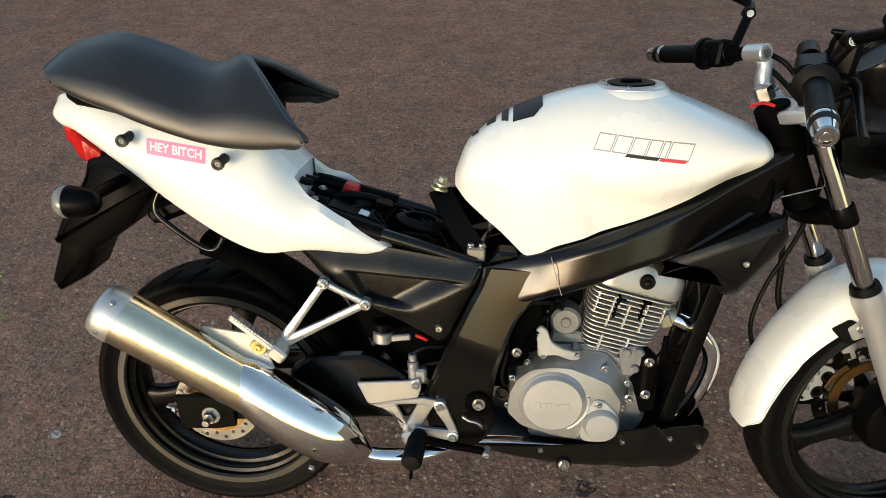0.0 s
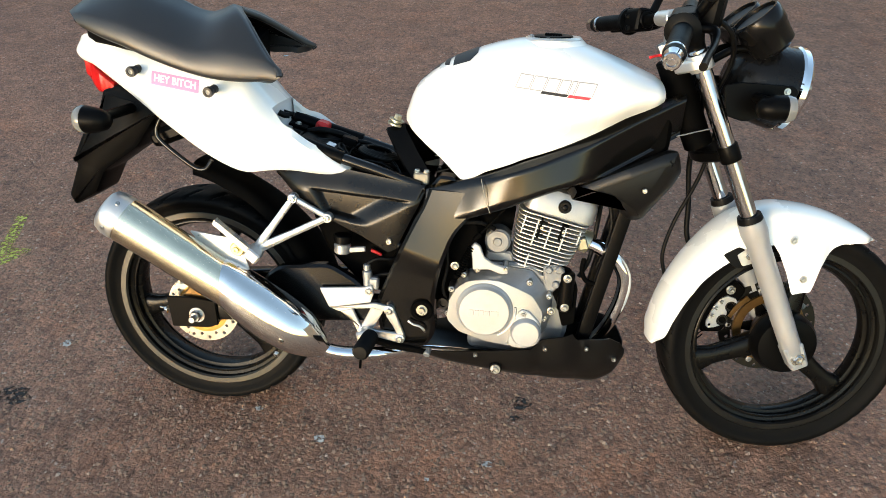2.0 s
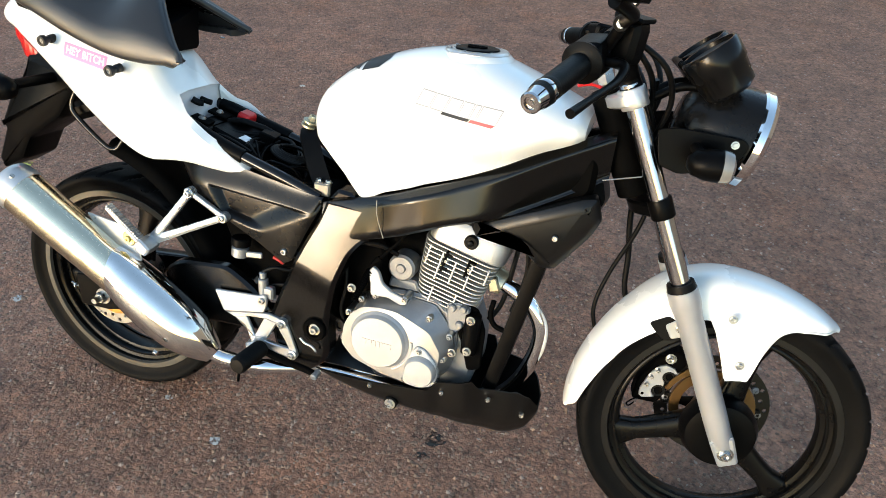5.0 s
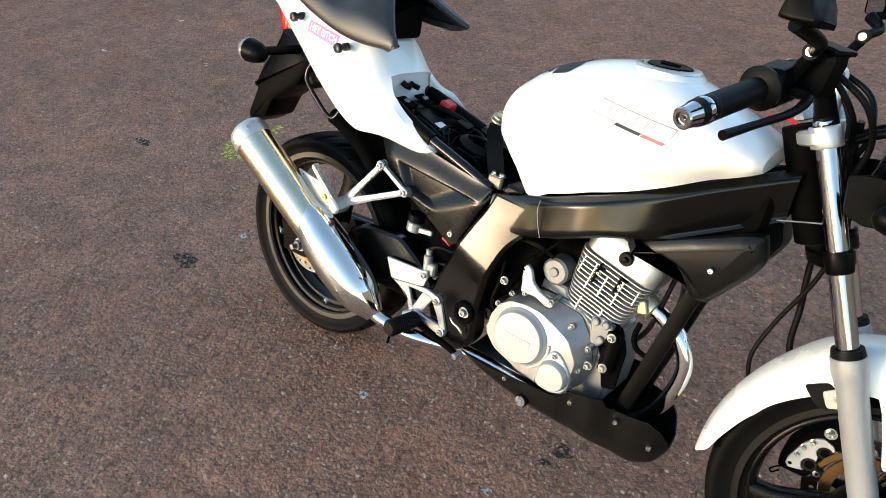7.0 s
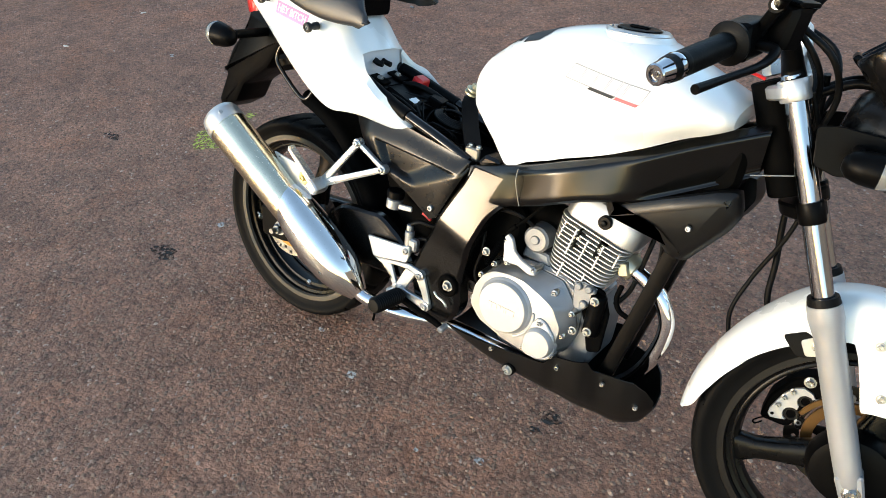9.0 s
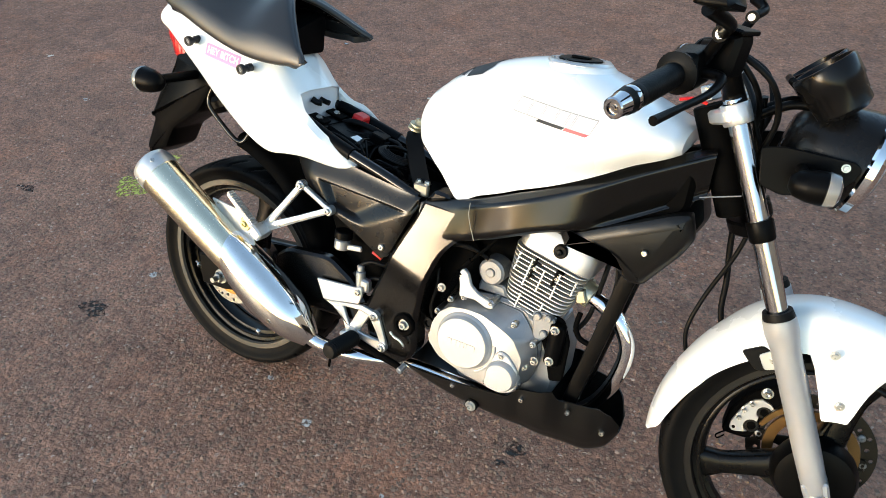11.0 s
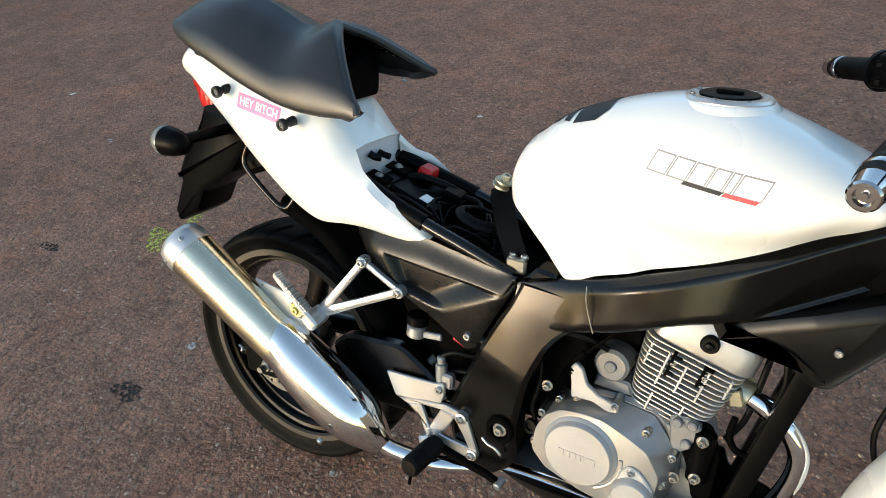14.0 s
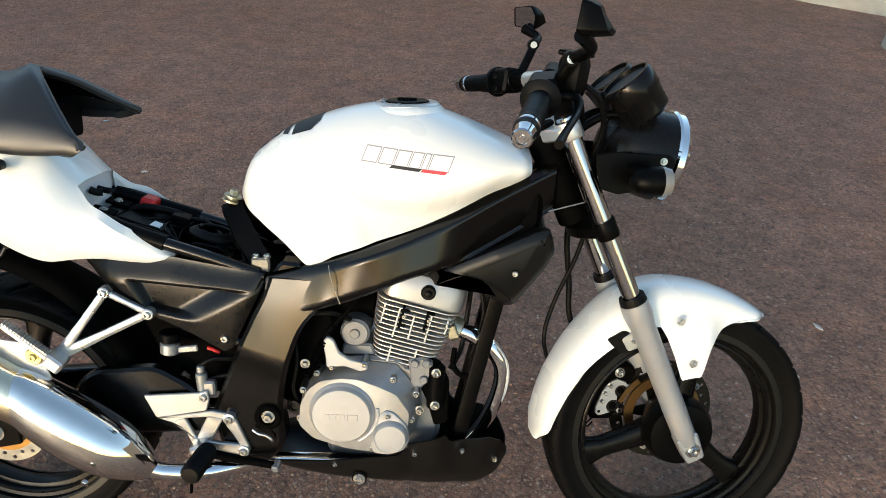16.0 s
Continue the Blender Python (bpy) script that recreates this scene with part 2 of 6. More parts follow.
    b.inputs["Strength"].default_value, b.inputs["Distance"].default_value = 1.0, 0.0060
    nt.links.new(height, b.inputs["Height"])
    nt.links.new(b.outputs[0], bsdf.inputs["Normal"])
    return mat


def faded_paint(name, color, cover=0.5):
    """Sprayed road paint, worn through to holes."""
    mat = material(name, color, 0.8, vary=0.25, scale=60)
    nt = mat.node_tree
    bsdf = nt.nodes["Principled BSDF"]
    tc = nt.nodes.new("ShaderNodeTexCoord")
    n = nt.nodes.new("ShaderNodeTexNoise")
    n.inputs["Scale"].default_value, n.inputs["Detail"].default_value = 70, 6
    nt.links.new(tc.outputs["Object"], n.inputs["Vector"])
    r = nt.nodes.new("ShaderNodeValToRGB")
    r.color_ramp.elements[0].position, r.color_ramp.elements[1].position = cover - 0.08, cover + 0.08
    nt.links.new(n.outputs["Fac"], r.inputs["Fac"])
    nt.links.new(r.outputs["Color"], bsdf.inputs["Alpha"])
    return mat


ASPHALT = asphalt_material()
YELLOW_PAINT = faded_paint("yellow_road_paint", (0.46, 0.46, 0.10), 0.505)
WHITE_SPOT = faded_paint("pale_fleck", (0.5, 0.48, 0.45), 0.47)
OIL = faded_paint("oil_stain", (0.022, 0.020, 0.018), 0.50)


# ---------------------------------------------------------------- mesh tools
def V(*a):
    return Vector(a)


def part(name, bm, mat, parent=None, label="", xf=None, sharp=38):
    """Links a bmesh as one mesh object under a thing or a part."""
    if xf is not None:
        bm.transform(xf)
    bmesh.ops.recalc_face_normals(bm, faces=bm.faces)
    me = bpy.data.meshes.new(name)
    bm.to_mesh(me)
    bm.free()
    me.polygons.foreach_set("use_smooth", [True] * len(me.polygons))
    me.set_sharp_from_angle(angle=radians(sharp))
    me.materials.append(mat)
    ob = new(name, me)
    ob.parent = parent
    return tagged(ob, label)


def hermite(xs, ys, x):
    """A smooth curve through the table xs, ys."""
    xs, ys = np.asarray(xs, float), np.asarray(ys, float)
    d = np.gradient(ys, xs)
    i = int(np.clip(np.searchsorted(xs, x) - 1, 0, len(xs) - 2))
    h = xs[i + 1] - xs[i]
    s = min(max((x - xs[i]) / h, 0), 1)
    return float(ys[i] * (1 + 2 * s) * (1 - s) ** 2 + d[i] * h * s * (1 - s) ** 2 + ys[i + 1] * s * s * (3 - 2 * s) + d[i + 1] * h * s * s * (s - 1))


def smooth01(a, b, x):
    s = min(max((x - a) / (b - a), 0), 1)
    return s * s * (3 - 2 * s)


def loft(bm, rings, cap=True, closed=True):
    vs = [[bm.verts.new(p) for p in r] for r in rings]
    n = len(vs[0])
    for a, b in zip(vs, vs[1:]):
        for i in range(n if closed else n - 1):
            j = (i + 1) % n
            bm.faces.new((a[i], a[j], b[j], b[i]))
    if cap and closed:
        bm.faces.new(vs[0])
        bm.faces.new(list(reversed(vs[-1])))
    return bm


def shell(bm, grid, t):
    """A sheet of thickness t over a grid of points."""
    R, C = len(grid), len(grid[0])
    nor = []
    for i in range(R):
        row = []
        for j in range(C):
            du = grid[min(i + 1, R - 1)][j] - grid[max(i - 1, 0)][j]
            dv = grid[i][min(j + 1, C - 1)] - grid[i][max(j - 1, 0)]
            n = du.cross(dv)
            row.append(n.normalized() if n.length > 1e-9 else V(0, 0, 1))
        nor.append(row)
    A = [[bm.verts.new(grid[i][j]) for j in range(C)] for i in range(R)]
    B = [[bm.verts.new(grid[i][j] - nor[i][j] * t) for j in range(C)] for i in range(R)]
    for i in range(R - 1):
        for j in range(C - 1):
            bm.faces.new((A[i][j], A[i + 1][j], A[i + 1][j + 1], A[i][j + 1]))
            bm.faces.new((B[i][j], B[i][j + 1], B[i + 1][j + 1], B[i + 1][j]))
    for i in range(R - 1):
        bm.faces.new((A[i][0], B[i][0], B[i + 1][0], A[i + 1][0]))
        bm.faces.new((A[i][-1], A[i + 1][-1], B[i + 1][-1], B[i][-1]))
    for j in range(C - 1):
        bm.faces.new((A[0][j], A[0][j + 1], B[0][j + 1], B[0][j]))
        bm.faces.new((A[-1][j], B[-1][j], B[-1][j + 1], A[-1][j + 1]))
    return bm


def rounded(pts, r, n=4):
    """A polygon with its corners rounded."""
    out = []
    k = len(pts)
    for i in range(k):
        p, a, b = Vector(pts[i]), Vector(pts[i - 1]), Vector(pts[(i + 1) % k])
        d0, d1 = (a - p), (b - p)
        m = min(r, d0.length * 0.45, d1.length * 0.45)
        s, e = p + d0.normalized() * m, p + d1.normalized() * m
        for q in range(n + 1):
            u = q / n
            out.append((s * (1 - u) ** 2 + p * 2 * u * (1 - u) + e * u * u))
    return out


def dense(pts, n):
    """A rounded polygon with more points along its sides, so that flat sides shade flat."""
    out = []
    for i, p in enumerate(pts):
        p, q = Vector(p), Vector(pts[(i + 1) % len(pts)])
        out += [p] + ([p.lerp(q, u) for u in (0.06, 0.5, 0.94)] if i % (n + 1) == n else [])
    return out


def inset(pts, d):
    k = len(pts)
    area = sum(pts[i - 1][0] * pts[i][1] - pts[i][0] * pts[i - 1][1] for i in range(k))
    sgn = 1 if area > 0 else -1
    out = []
    for i in range(k):
        p, a, b = Vector(pts[i]), Vector(pts[i - 1]), Vector(pts[(i + 1) % k])
        e0, e1 = (p - a), (b - p)
        if e0.length < 1e-9 or e1.length < 1e-9:
            out.append(p)
            continue
        e0.normalize(), e1.normalize()
        n = V(-e0.y - e1.y, e0.x + e1.x)
        n = n.normalized() if n.length > 1e-6 else V(0, 0)
        out.append(p + n * d * sgn)
    return out


def prism(bm, pts, o, ux, uy, uw, h0, h1, b=0.0):
    """A polygon pushed out from h0 to h1 along uw, with its rims chamfered by b."""
    o, ux, uy, uw = Vector(o), Vector(ux), Vector(uy), Vector(uw)
    pts = [Vector(p) for p in pts]

    def ring(q, h):
        return [o + ux * p[0] + uy * p[1] + uw * h for p in q]
    if b > 0:
        q = inset(pts, b)
        sg = 1 if h1 > h0 else -1
        return loft(bm, [ring(q, h0), ring(pts, h0 + b * sg), ring(pts, h1 - b * sg), ring(q, h1)])
    return loft(bm, [ring(pts, h0), ring(pts, h1)])


def plate(bm, pts, y0, y1, b=0.002):
    """A plate in the bike's side plane, from y0 to y1."""
    return prism(bm, pts, (0, 0, 0), (1, 0, 0), (0, 0, 1), (0, 1, 0), y0, y1, b)


def axes(d):
    d = Vector(d).normalized()
    a = d.cross(V(0, 0, 1)) if abs(d.z) < 0.9 else d.cross(V(1, 0, 0))
    a.normalize()
    return d, a, d.cross(a)


def lathe(bm, prof, o, d, n=32, close=False):
    """A profile of (distance along d, radius) turned round the line through o."""
    o = Vector(o)
    d, a, b = axes(d)
    rings = [[o + d * s + (a * math.cos(2 * math.pi * i / n) + b * math.sin(2 * math.pi * i / n)) * max(r, 1e-4) for i in range(n)] for s, r in prof]
    if close:
        rings.append(rings[0])
        vs = [[bm.verts.new(p) for p in r] for r in rings[:-1]]
        for k in range(len(vs)):
            u, w = vs[k], vs[(k + 1) % len(vs)]
            for i in range(n):
                j = (i + 1) % n
                bm.faces.new((u[i], u[j], w[j], w[i]))
        return bm
    return loft(bm, rings)


def rod(bm, p0, p1, r0, r1=None, n=16, b=0.002):
    p0, p1 = Vector(p0), Vector(p1)
    r1 = r0 if r1 is None else r1
    L = (p1 - p0).length
    b = min(b, r0 * 0.5, r1 * 0.5, L * 0.3)
    return lathe(bm, [(0, r0 - b), (b, r0), (L - b, r1), (L, r1 - b)], p0, p1 - p0, n)


def tube(bm, pts, r, n=10, sub=6):
    """A bent pipe through the points."""
    pts = [Vector(p) for p in pts]
    rs = r if isinstance(r, (list, tuple)) else [r] * len(pts)
    P, R = [], []
    for i in range(len(pts) - 1):
        p0, p1, p2, p3 = pts[max(i - 1, 0)], pts[i], pts[i + 1], pts[min(i + 2, len(pts) - 1)]
        for k in range(sub):
            u = k / sub
            P.append(0.5 * ((2 * p1) + (p2 - p0) * u + (2 * p0 - 5 * p1 + 4 * p2 - p3) * u * u + (3 * p1 - p0 - 3 * p2 + p3) * u ** 3))
            R.append(rs[i] * (1 - u) + rs[i + 1] * u)
    P.append(pts[-1]), R.append(rs[-1])
    _, a, _ = axes(P[1] - P[0])
    rings = []
    for i, p in enumerate(P):
        t = (P[min(i + 1, len(P) - 1)] - P[max(i - 1, 0)]).normalized()
        a = (a - t * a.dot(t)).normalized()
        b = t.cross(a)
        rings.append([p + (a * math.cos(2 * math.pi * k / n) + b * math.sin(2 * math.pi * k / n)) * R[i] for k in range(n)])
    return loft(bm, rings)


def box(bm, c, size, b=0.003, rx=0, ry=0, rz=0):
    m = Euler([radians(v) for v in (rx, ry, rz)]).to_matrix()
    sx, sy, sz = [v / 2 for v in size]
    return prism(bm, rounded([(-sx, -sz), (sx, -sz), (sx, sz), (-sx, sz)], b * 1.5, 2), c, m @ V(1, 0, 0), m @ V(0, 0, 1), m @ V(0, 1, 0), -sy, sy, b)


def hexbolt(bm, p, d, r=0.007, h=0.006):
    """A washer and a hexagon head with a hollow."""
    p = Vector(p)
    d, a, b = axes(d)
    lathe(bm, [(0, r * 1.35), (0.0012, r * 1.35), (0.0012, r * 0.9)], p, d, 16)
    lathe(bm, [(0.001, r * 0.95), (h * 0.8, r), (h, r * 0.86), (h, r * 0.45), (h * 0.6, r * 0.42), (h * 0.6, 0)], p, d, 6)
    return bm


def capbolt(bm, p, d, r=0.006, h=0.005):
    """A round head with a hexagon socket."""
    d = Vector(d).normalized()
    return lathe(bm, [(-0.002, r), (h * 0.7, r), (h, r * 0.8), (h, r * 0.45), (h * 0.35, r * 0.4), (h * 0.35, 0)], p, d, 14)


def text_bm(word, size, bold=0.0):
    """The faces of a word, flat, centred on the origin."""
    cu = bpy.data.curves.new("word", "FONT")
    cu.body, cu.size, cu.align_x, cu.align_y, cu.offset, cu.resolution_u = word, size, "CENTER", "CENTER", bold, 3
    ob = new("word", cu)
    me = bpy.data.meshes.new_from_object(ob)
    bm = bmesh.new()
    bm.from_mesh(me)
    bpy.data.objects.remove(ob)
    bpy.data.meshes.remove(me)
    return bm


B = bmesh.new


def bolts(name, make, places, d, mat, parent, label="", xf=None, **size):
    """One part for each bolt."""
    for p in places:
        bm = bmesh.new()
        make(bm, p, d, **size)
        part(name, bm, mat, parent, label, xf)


# ---------------------------------------------------------------- setting
def ground():
    bm = B()
    bmesh.ops.create_grid(bm, x_segments=8, y_segments=8, size=200)
    ob = part("ground", bm, ASPHALT)
    tagged(ob, "worn brown-grey asphalt with pale stone chips", "asphalt", kind="structure")


def flat_patch(name, pts, z, mat, label, category):
    bm = B()
    prism(bm, pts, (0, 0, 0), (1, 0, 0), (0, 1, 0), (0, 0, 1), 0.0, z)
    return tagged(part(name, bm, mat), label, category)


def blob(x, y, rx, ry, seed, n=14):
    rnd = random.Random(seed)
    return [(x + rx * math.cos(2 * math.pi * i / n) * rnd.uniform(0.7, 1.2), y + ry * math.sin(2 * math.pi * i / n) * rnd.uniform(0.7, 1.2)) for i in range(n)]


def kerb(points):
    """A run of concrete kerb stones, each about a metre long."""
    thing = new("kerb")
    tagged(thing, "row of weathered pale concrete kerb stones", "kerb", kind="structure")
    for (x0, y0), (x1, y1) in zip(points, points[1:]):
        d = V(x1 - x0, y1 - y0, 0)
        n = V(d.y, -d.x, 0).normalized()
        bm = B()
        prism(bm, rounded([(0, -0.05), (0.16, -0.05), (0.16, 0.12), (0.02, 0.12)], 0.02, 3), (x0, y0, 0), -n, (0, 0, 1), d.normalized(), 0.005, d.length - 0.005, 0.006)
        part("kerb_stone", bm, CONCRETE, thing)
        bm = B()
        prism(bm, [(0.17, -0.05), (0.75, -0.05), (0.75, 0.11), (0.17, 0.11)], (x0, y0, 0), -n, (0, 0, 1), d.normalized(), 0.01, d.length - 0.01, 0.006)
        part("paving_slab", bm, CONCRETE, thing)


# Unseen walls, added to cut the low sky light from three sides.
def light_block_wall(name, c, size):
    bm = B()
    box(bm, c, size, 0.03)
    tagged(part(name, bm, WALL), "unseen plain brown wall added to block low sky light", "wall", kind="structure")


ground()
light_block_wall("light_block_north", (-1.0, 9.0, 1.5), (18.0, 0.4, 3.2))
light_block_wall("light_block_east", (7.8, 2.2, 1.5), (0.4, 13.2, 3.2))
light_block_wall("light_block_west", (-9.8, 2.2, 1.5), (0.4, 13.2, 3.2))
kerb([(1.6, 6.75), (2.45, 6.15), (3.25, 5.52), (3.85, 5.05), (4.2, 4.3), (4.3, 3.4), (4.35, 2.4), (4.4, 1.4)])
kerb([(-6.0, 1.2), (-6.3, 2.1), (-6.65, 3.0), (-7.0, 3.9)])
bm = B()
lathe(bm, [(-0.05, 0.30), (0.10, 0.29), (0.16, 0.24), (0.18, 0.10), (0.18, 0.0)], (3.62, 4.05, 0), (0, 0, 1), 24)
for v in bm.verts:
    v.co += V(*noise.noise_vector(v.co * 3.0)) * 0.03
tagged(part("boulder", bm, CONCRETE), "low rounded pale concrete boulder beside the kerb", "boulder")

# sprayed mark, stains and flecks on the asphalt
flat_patch("painted_arrow", [(-1.615, 0.77), (-1.575, 0.77), (-1.525, 0.63), (-1.51, 0.572), (-1.435, 0.575), (-1.455, 0.515), (-1.50, 0.462), (-1.55, 0.425), (-1.59, 0.45), (-1.655, 0.53), (-1.63, 0.552), (-1.565, 0.548), (-1.565, 0.62)], 0.0012, YELLOW_PAINT, "faded yellow sprayed arrow on the asphalt", "road marking")
for i, (x, y, rx, ry) in enumerate([(0.241, 0.108, 0.028, 0.022), (0.229, 0.052, 0.016, 0.012), (-1.09, -0.045, 0.05, 0.035), (-1.913, 0.30, 0.05, 0.02)]):
    flat_patch("oil_stain", blob(x, y, rx, ry, i), 0.0009, OIL, "dark oil spot soaked into the asphalt", "oil stain")
for i, (x, y, r) in enumerate([(-0.247, -0.076, 0.018), (0.172, -0.096, 0.014), (-0.43, 0.0, 0.012), (-1.06, 0.16, 0.02), (-2.4, 0.95, 0.02), (0.034, -0.157, 0.008)]):
    flat_patch("fleck", blob(x, y, r, r * 0.7, 40 + i, 10), 0.0011, WHITE_SPOT, "pale scuffed fleck on the asphalt", "fleck")
for i, (x, y, a) in enumerate([(-2.97, 0.71, 0.3), (-0.96, 1.72, 0.2), (-3.05, 1.23, 1.0), (1.35, 0.62, 0.1), (1.52, 0.86, 2.0)]):
    bm = B()
    prism(bm, blob(0, 0, 0.017, 0.007, 70 + i, 9), (0, 0, 0.0), (1, 0, 0), (0, 1, 0), (0, 0, 1), 0.0, 0.004, 0.001)
    bm.transform(pose(x, y, 0, 0, 0, math.degrees(a)))
    tagged(part("litter", bm, DEBRIS), "small pale scrap of litter on the asphalt", "litter")
rnd = random.Random(5)
verts, faces = [], []
for i in range(60000):
    x, y = rnd.gauss(-0.3, 1.25), rnd.gauss(0.35, 0.85)
    r = 0.0020 + 0.0050 * rnd.random() ** 2.5
    tall, turn, k0 = r * rnd.uniform(0.25, 0.75), rnd.uniform(0, 6.28), len(verts)
    for k in range(5):
        s = r * rnd.uniform(0.7, 1.3)
        verts.append((x + s * math.cos(turn + k * 1.2566), y + s * math.sin(turn + k * 1.2566), 0.0))
    verts.append((x + r * rnd.uniform(-0.55, 0.55), y + r * rnd.uniform(-0.55, 0.55), tall))
    faces += [(k0 + k, k0 + (k + 1) % 5, k0 + 5) for k in range(5)]
mesh = bpy.data.meshes.new("grit")
mesh.from_pydata(verts, [], faces)
GRIT = bpy.data.materials.new("loose_grit")
GRIT.use_nodes = True
gn = GRIT.node_tree
geo, pick = gn.nodes.new("ShaderNodeNewGeometry"), gn.nodes.new("ShaderNodeValToRGB")
for e, (p, c) in zip([pick.color_ramp.elements[0], pick.color_ramp.elements.new(0.45), pick.color_ramp.elements.new(0.85), pick.color_ramp.elements[-1]], ((0.0, (0.13, 0.080, 0.053)), (0.45, (0.21, 0.128, 0.085)), (0.93, (0.29, 0.178, 0.122)), (1.0, (0.46, 0.34, 0.26)))):
    e.position, e.color = p, (*c, 1)
gn.links.new(geo.outputs["Random Per Island"], pick.inputs["Fac"])
gn.links.new(pick.outputs["Color"], gn.nodes["Principled BSDF"].inputs["Base Color"])
gn.nodes["Principled BSDF"].inputs["Roughness"].default_value = 0.7
mesh.materials.append(GRIT)
tagged(new("grit", mesh), "loose grit scattered on the asphalt", "grit", kind="stuff")

# ---------------------------------------------------------------- the motorcycle
LEAN_LEFT, SIDE = 14.5, 0.058
bike = new("motorcycle")
bike.matrix_world = pose(0, SIDE, 0, -LEAN_LEFT, 0, 0)
tagged(bike, "white and matt black naked motorcycle leaning over, its seat taken off", "motorcycle")
# the steered front end: turned to the left about the head tube's axis
HEAD, AXIS, STEER = V(0.4965, 0, 0.877), V(-0.435, 0, 0.900), 7.5
S = Matrix.Translation((0, 0.022, 0)) @ Matrix.Translation(HEAD) @ Matrix.Rotation(radians(STEER), 4, AXIS) @ Matrix.Translation(-HEAD)
FW, RW = V(0.824, 0, 0.283), V(-0.539, 0, 0.279)
RIGHT = V(0, -1, 0)


def tyre(parent, c, R, half, lip, xf=None):
    n, prof = 336, []
    for k in range(41):
        u = k / 40 * 2 - 1
        a = abs(u)
        r = R - (R - lip) * (0.28 * a ** 2 + 0.72 * a ** 5.2)
        y = half * math.sin(min(a * 1.35, 1.18) * math.pi / 2 / 1.18) ** 0.9 * (1 - 0.20 * smooth01(0.78, 1, a))
        prof.append((y * (1 if u > 0 else -1), r, a))
    rings = []
    for y, r, a in prof:
        ring = []
        for i in range(n):
            ang = 2 * math.pi * i / n
            d = 0.0
            if a < 0.66:
                ph = (i / n * 28 + (0.85 if y > 0 else -0.85) * a + (0.5 if y > 0 else 0)) % 1.0
                if 0.10 < a and ph < 0.13:
                    d = 0.006
            ring.append(c + V(math.cos(ang) * (r - d), y, math.sin(ang) * (r - d)))
        rings.append(ring)
    bm = B()
    loft(bm, rings, cap=False)
    return part("tyre", bm, RUBBER, parent, "worn black rubber tyre", xf, 60)


def wheel(name, c, R, half, lip, hw, spokes, xf, label, edge_mat):
    """Cast wheel: rim with a stepped well, three spokes and a hub."""
    bm = B()
    prof = [(-hw, lip), (-hw, lip - 0.004), (-hw * 0.92, lip - 0.013), (-hw * 0.72, lip - 0.016), (-hw * 0.66, lip - 0.024), (-hw * 0.40, lip - 0.027), (-hw * 0.34, lip - 0.036), (0, lip - 0.040),
            (hw * 0.34, lip - 0.036), (hw * 0.40, lip - 0.027), (hw * 0.66, lip - 0.024), (hw * 0.72, lip - 0.016), (hw * 0.92, lip - 0.013), (hw, lip - 0.004), (hw, lip), (hw * 0.85, lip + 0.001), (0, lip - 0.012), (-hw * 0.85, lip + 0.001)]
    lathe(bm, prof, c, (0, 1, 0), 96, close=True)
    w = part(name, bm, RIM, bike, label, xf)
    tyre(w, c, R, half, lip, xf)
    for sg in (-1, 1):
        bm = B()
        lathe(bm, [(sg * hw, lip + 0.0015), (sg * (hw + 0.0015), lip), (sg * (hw + 0.0015), lip - 0.0125), (sg * (hw * 0.90), lip - 0.0150)], c, (0, 1, 0), 96, close=True)
        part("rim_lip", bm, edge_mat, w, "scuffed rim lip", xf)
        bm = B()
        lathe(bm, [(sg * hw * 0.66, lip - 0.0225), (sg * (hw * 0.66 + 0.0015), lip - 0.0245), (sg * (hw * 0.66 + 0.0015), lip - 0.0285), (sg * hw * 0.6, lip - 0.029)], c, (0, 1, 0), 96, close=True)
        part("rim_step", bm, RIM, w, "", xf)
    bm = B()
    lathe(bm, [(-0.052, 0.0), (-0.052, 0.030), (-0.045, 0.046), (-0.028, 0.052), (-0.026, 0.066), (-0.006, 0.068), (0.02, 0.055), (0.045, 0.045), (0.05, 0.0)], c, (0, 1, 0), 48)
    hub = part("hub", bm, RIM, w, "", xf)
    for a in spokes:
        rings = []
        for k in range(9):
            u = k / 8
            r = 0.045 + (lip - 0.03 - 0.045) * u
            wd = 0.031 - 0.010 * math.sin(u * math.pi * 0.75) + 0.010 * smooth01(0.75, 1, u)
            dp = 0.022 - 0.006 * u
            d, t = V(math.cos(a), 0, math.sin(a)), V(-math.sin(a), 0, math.cos(a))
            rings.append([c + d * r + t * (wd * math.copysign(abs(math.cos(q * math.pi / 8)) ** 0.6, math.cos(q * math.pi / 8))) + V(0, dp * math.copysign(abs(math.sin(q * math.pi / 8)) ** 0.6, math.sin(q * math.pi / 8)), 0) for q in range(16)])
        bm = B()
        loft(bm, rings)
        part("spoke", bm, RIM, w, "", xf)
    return w


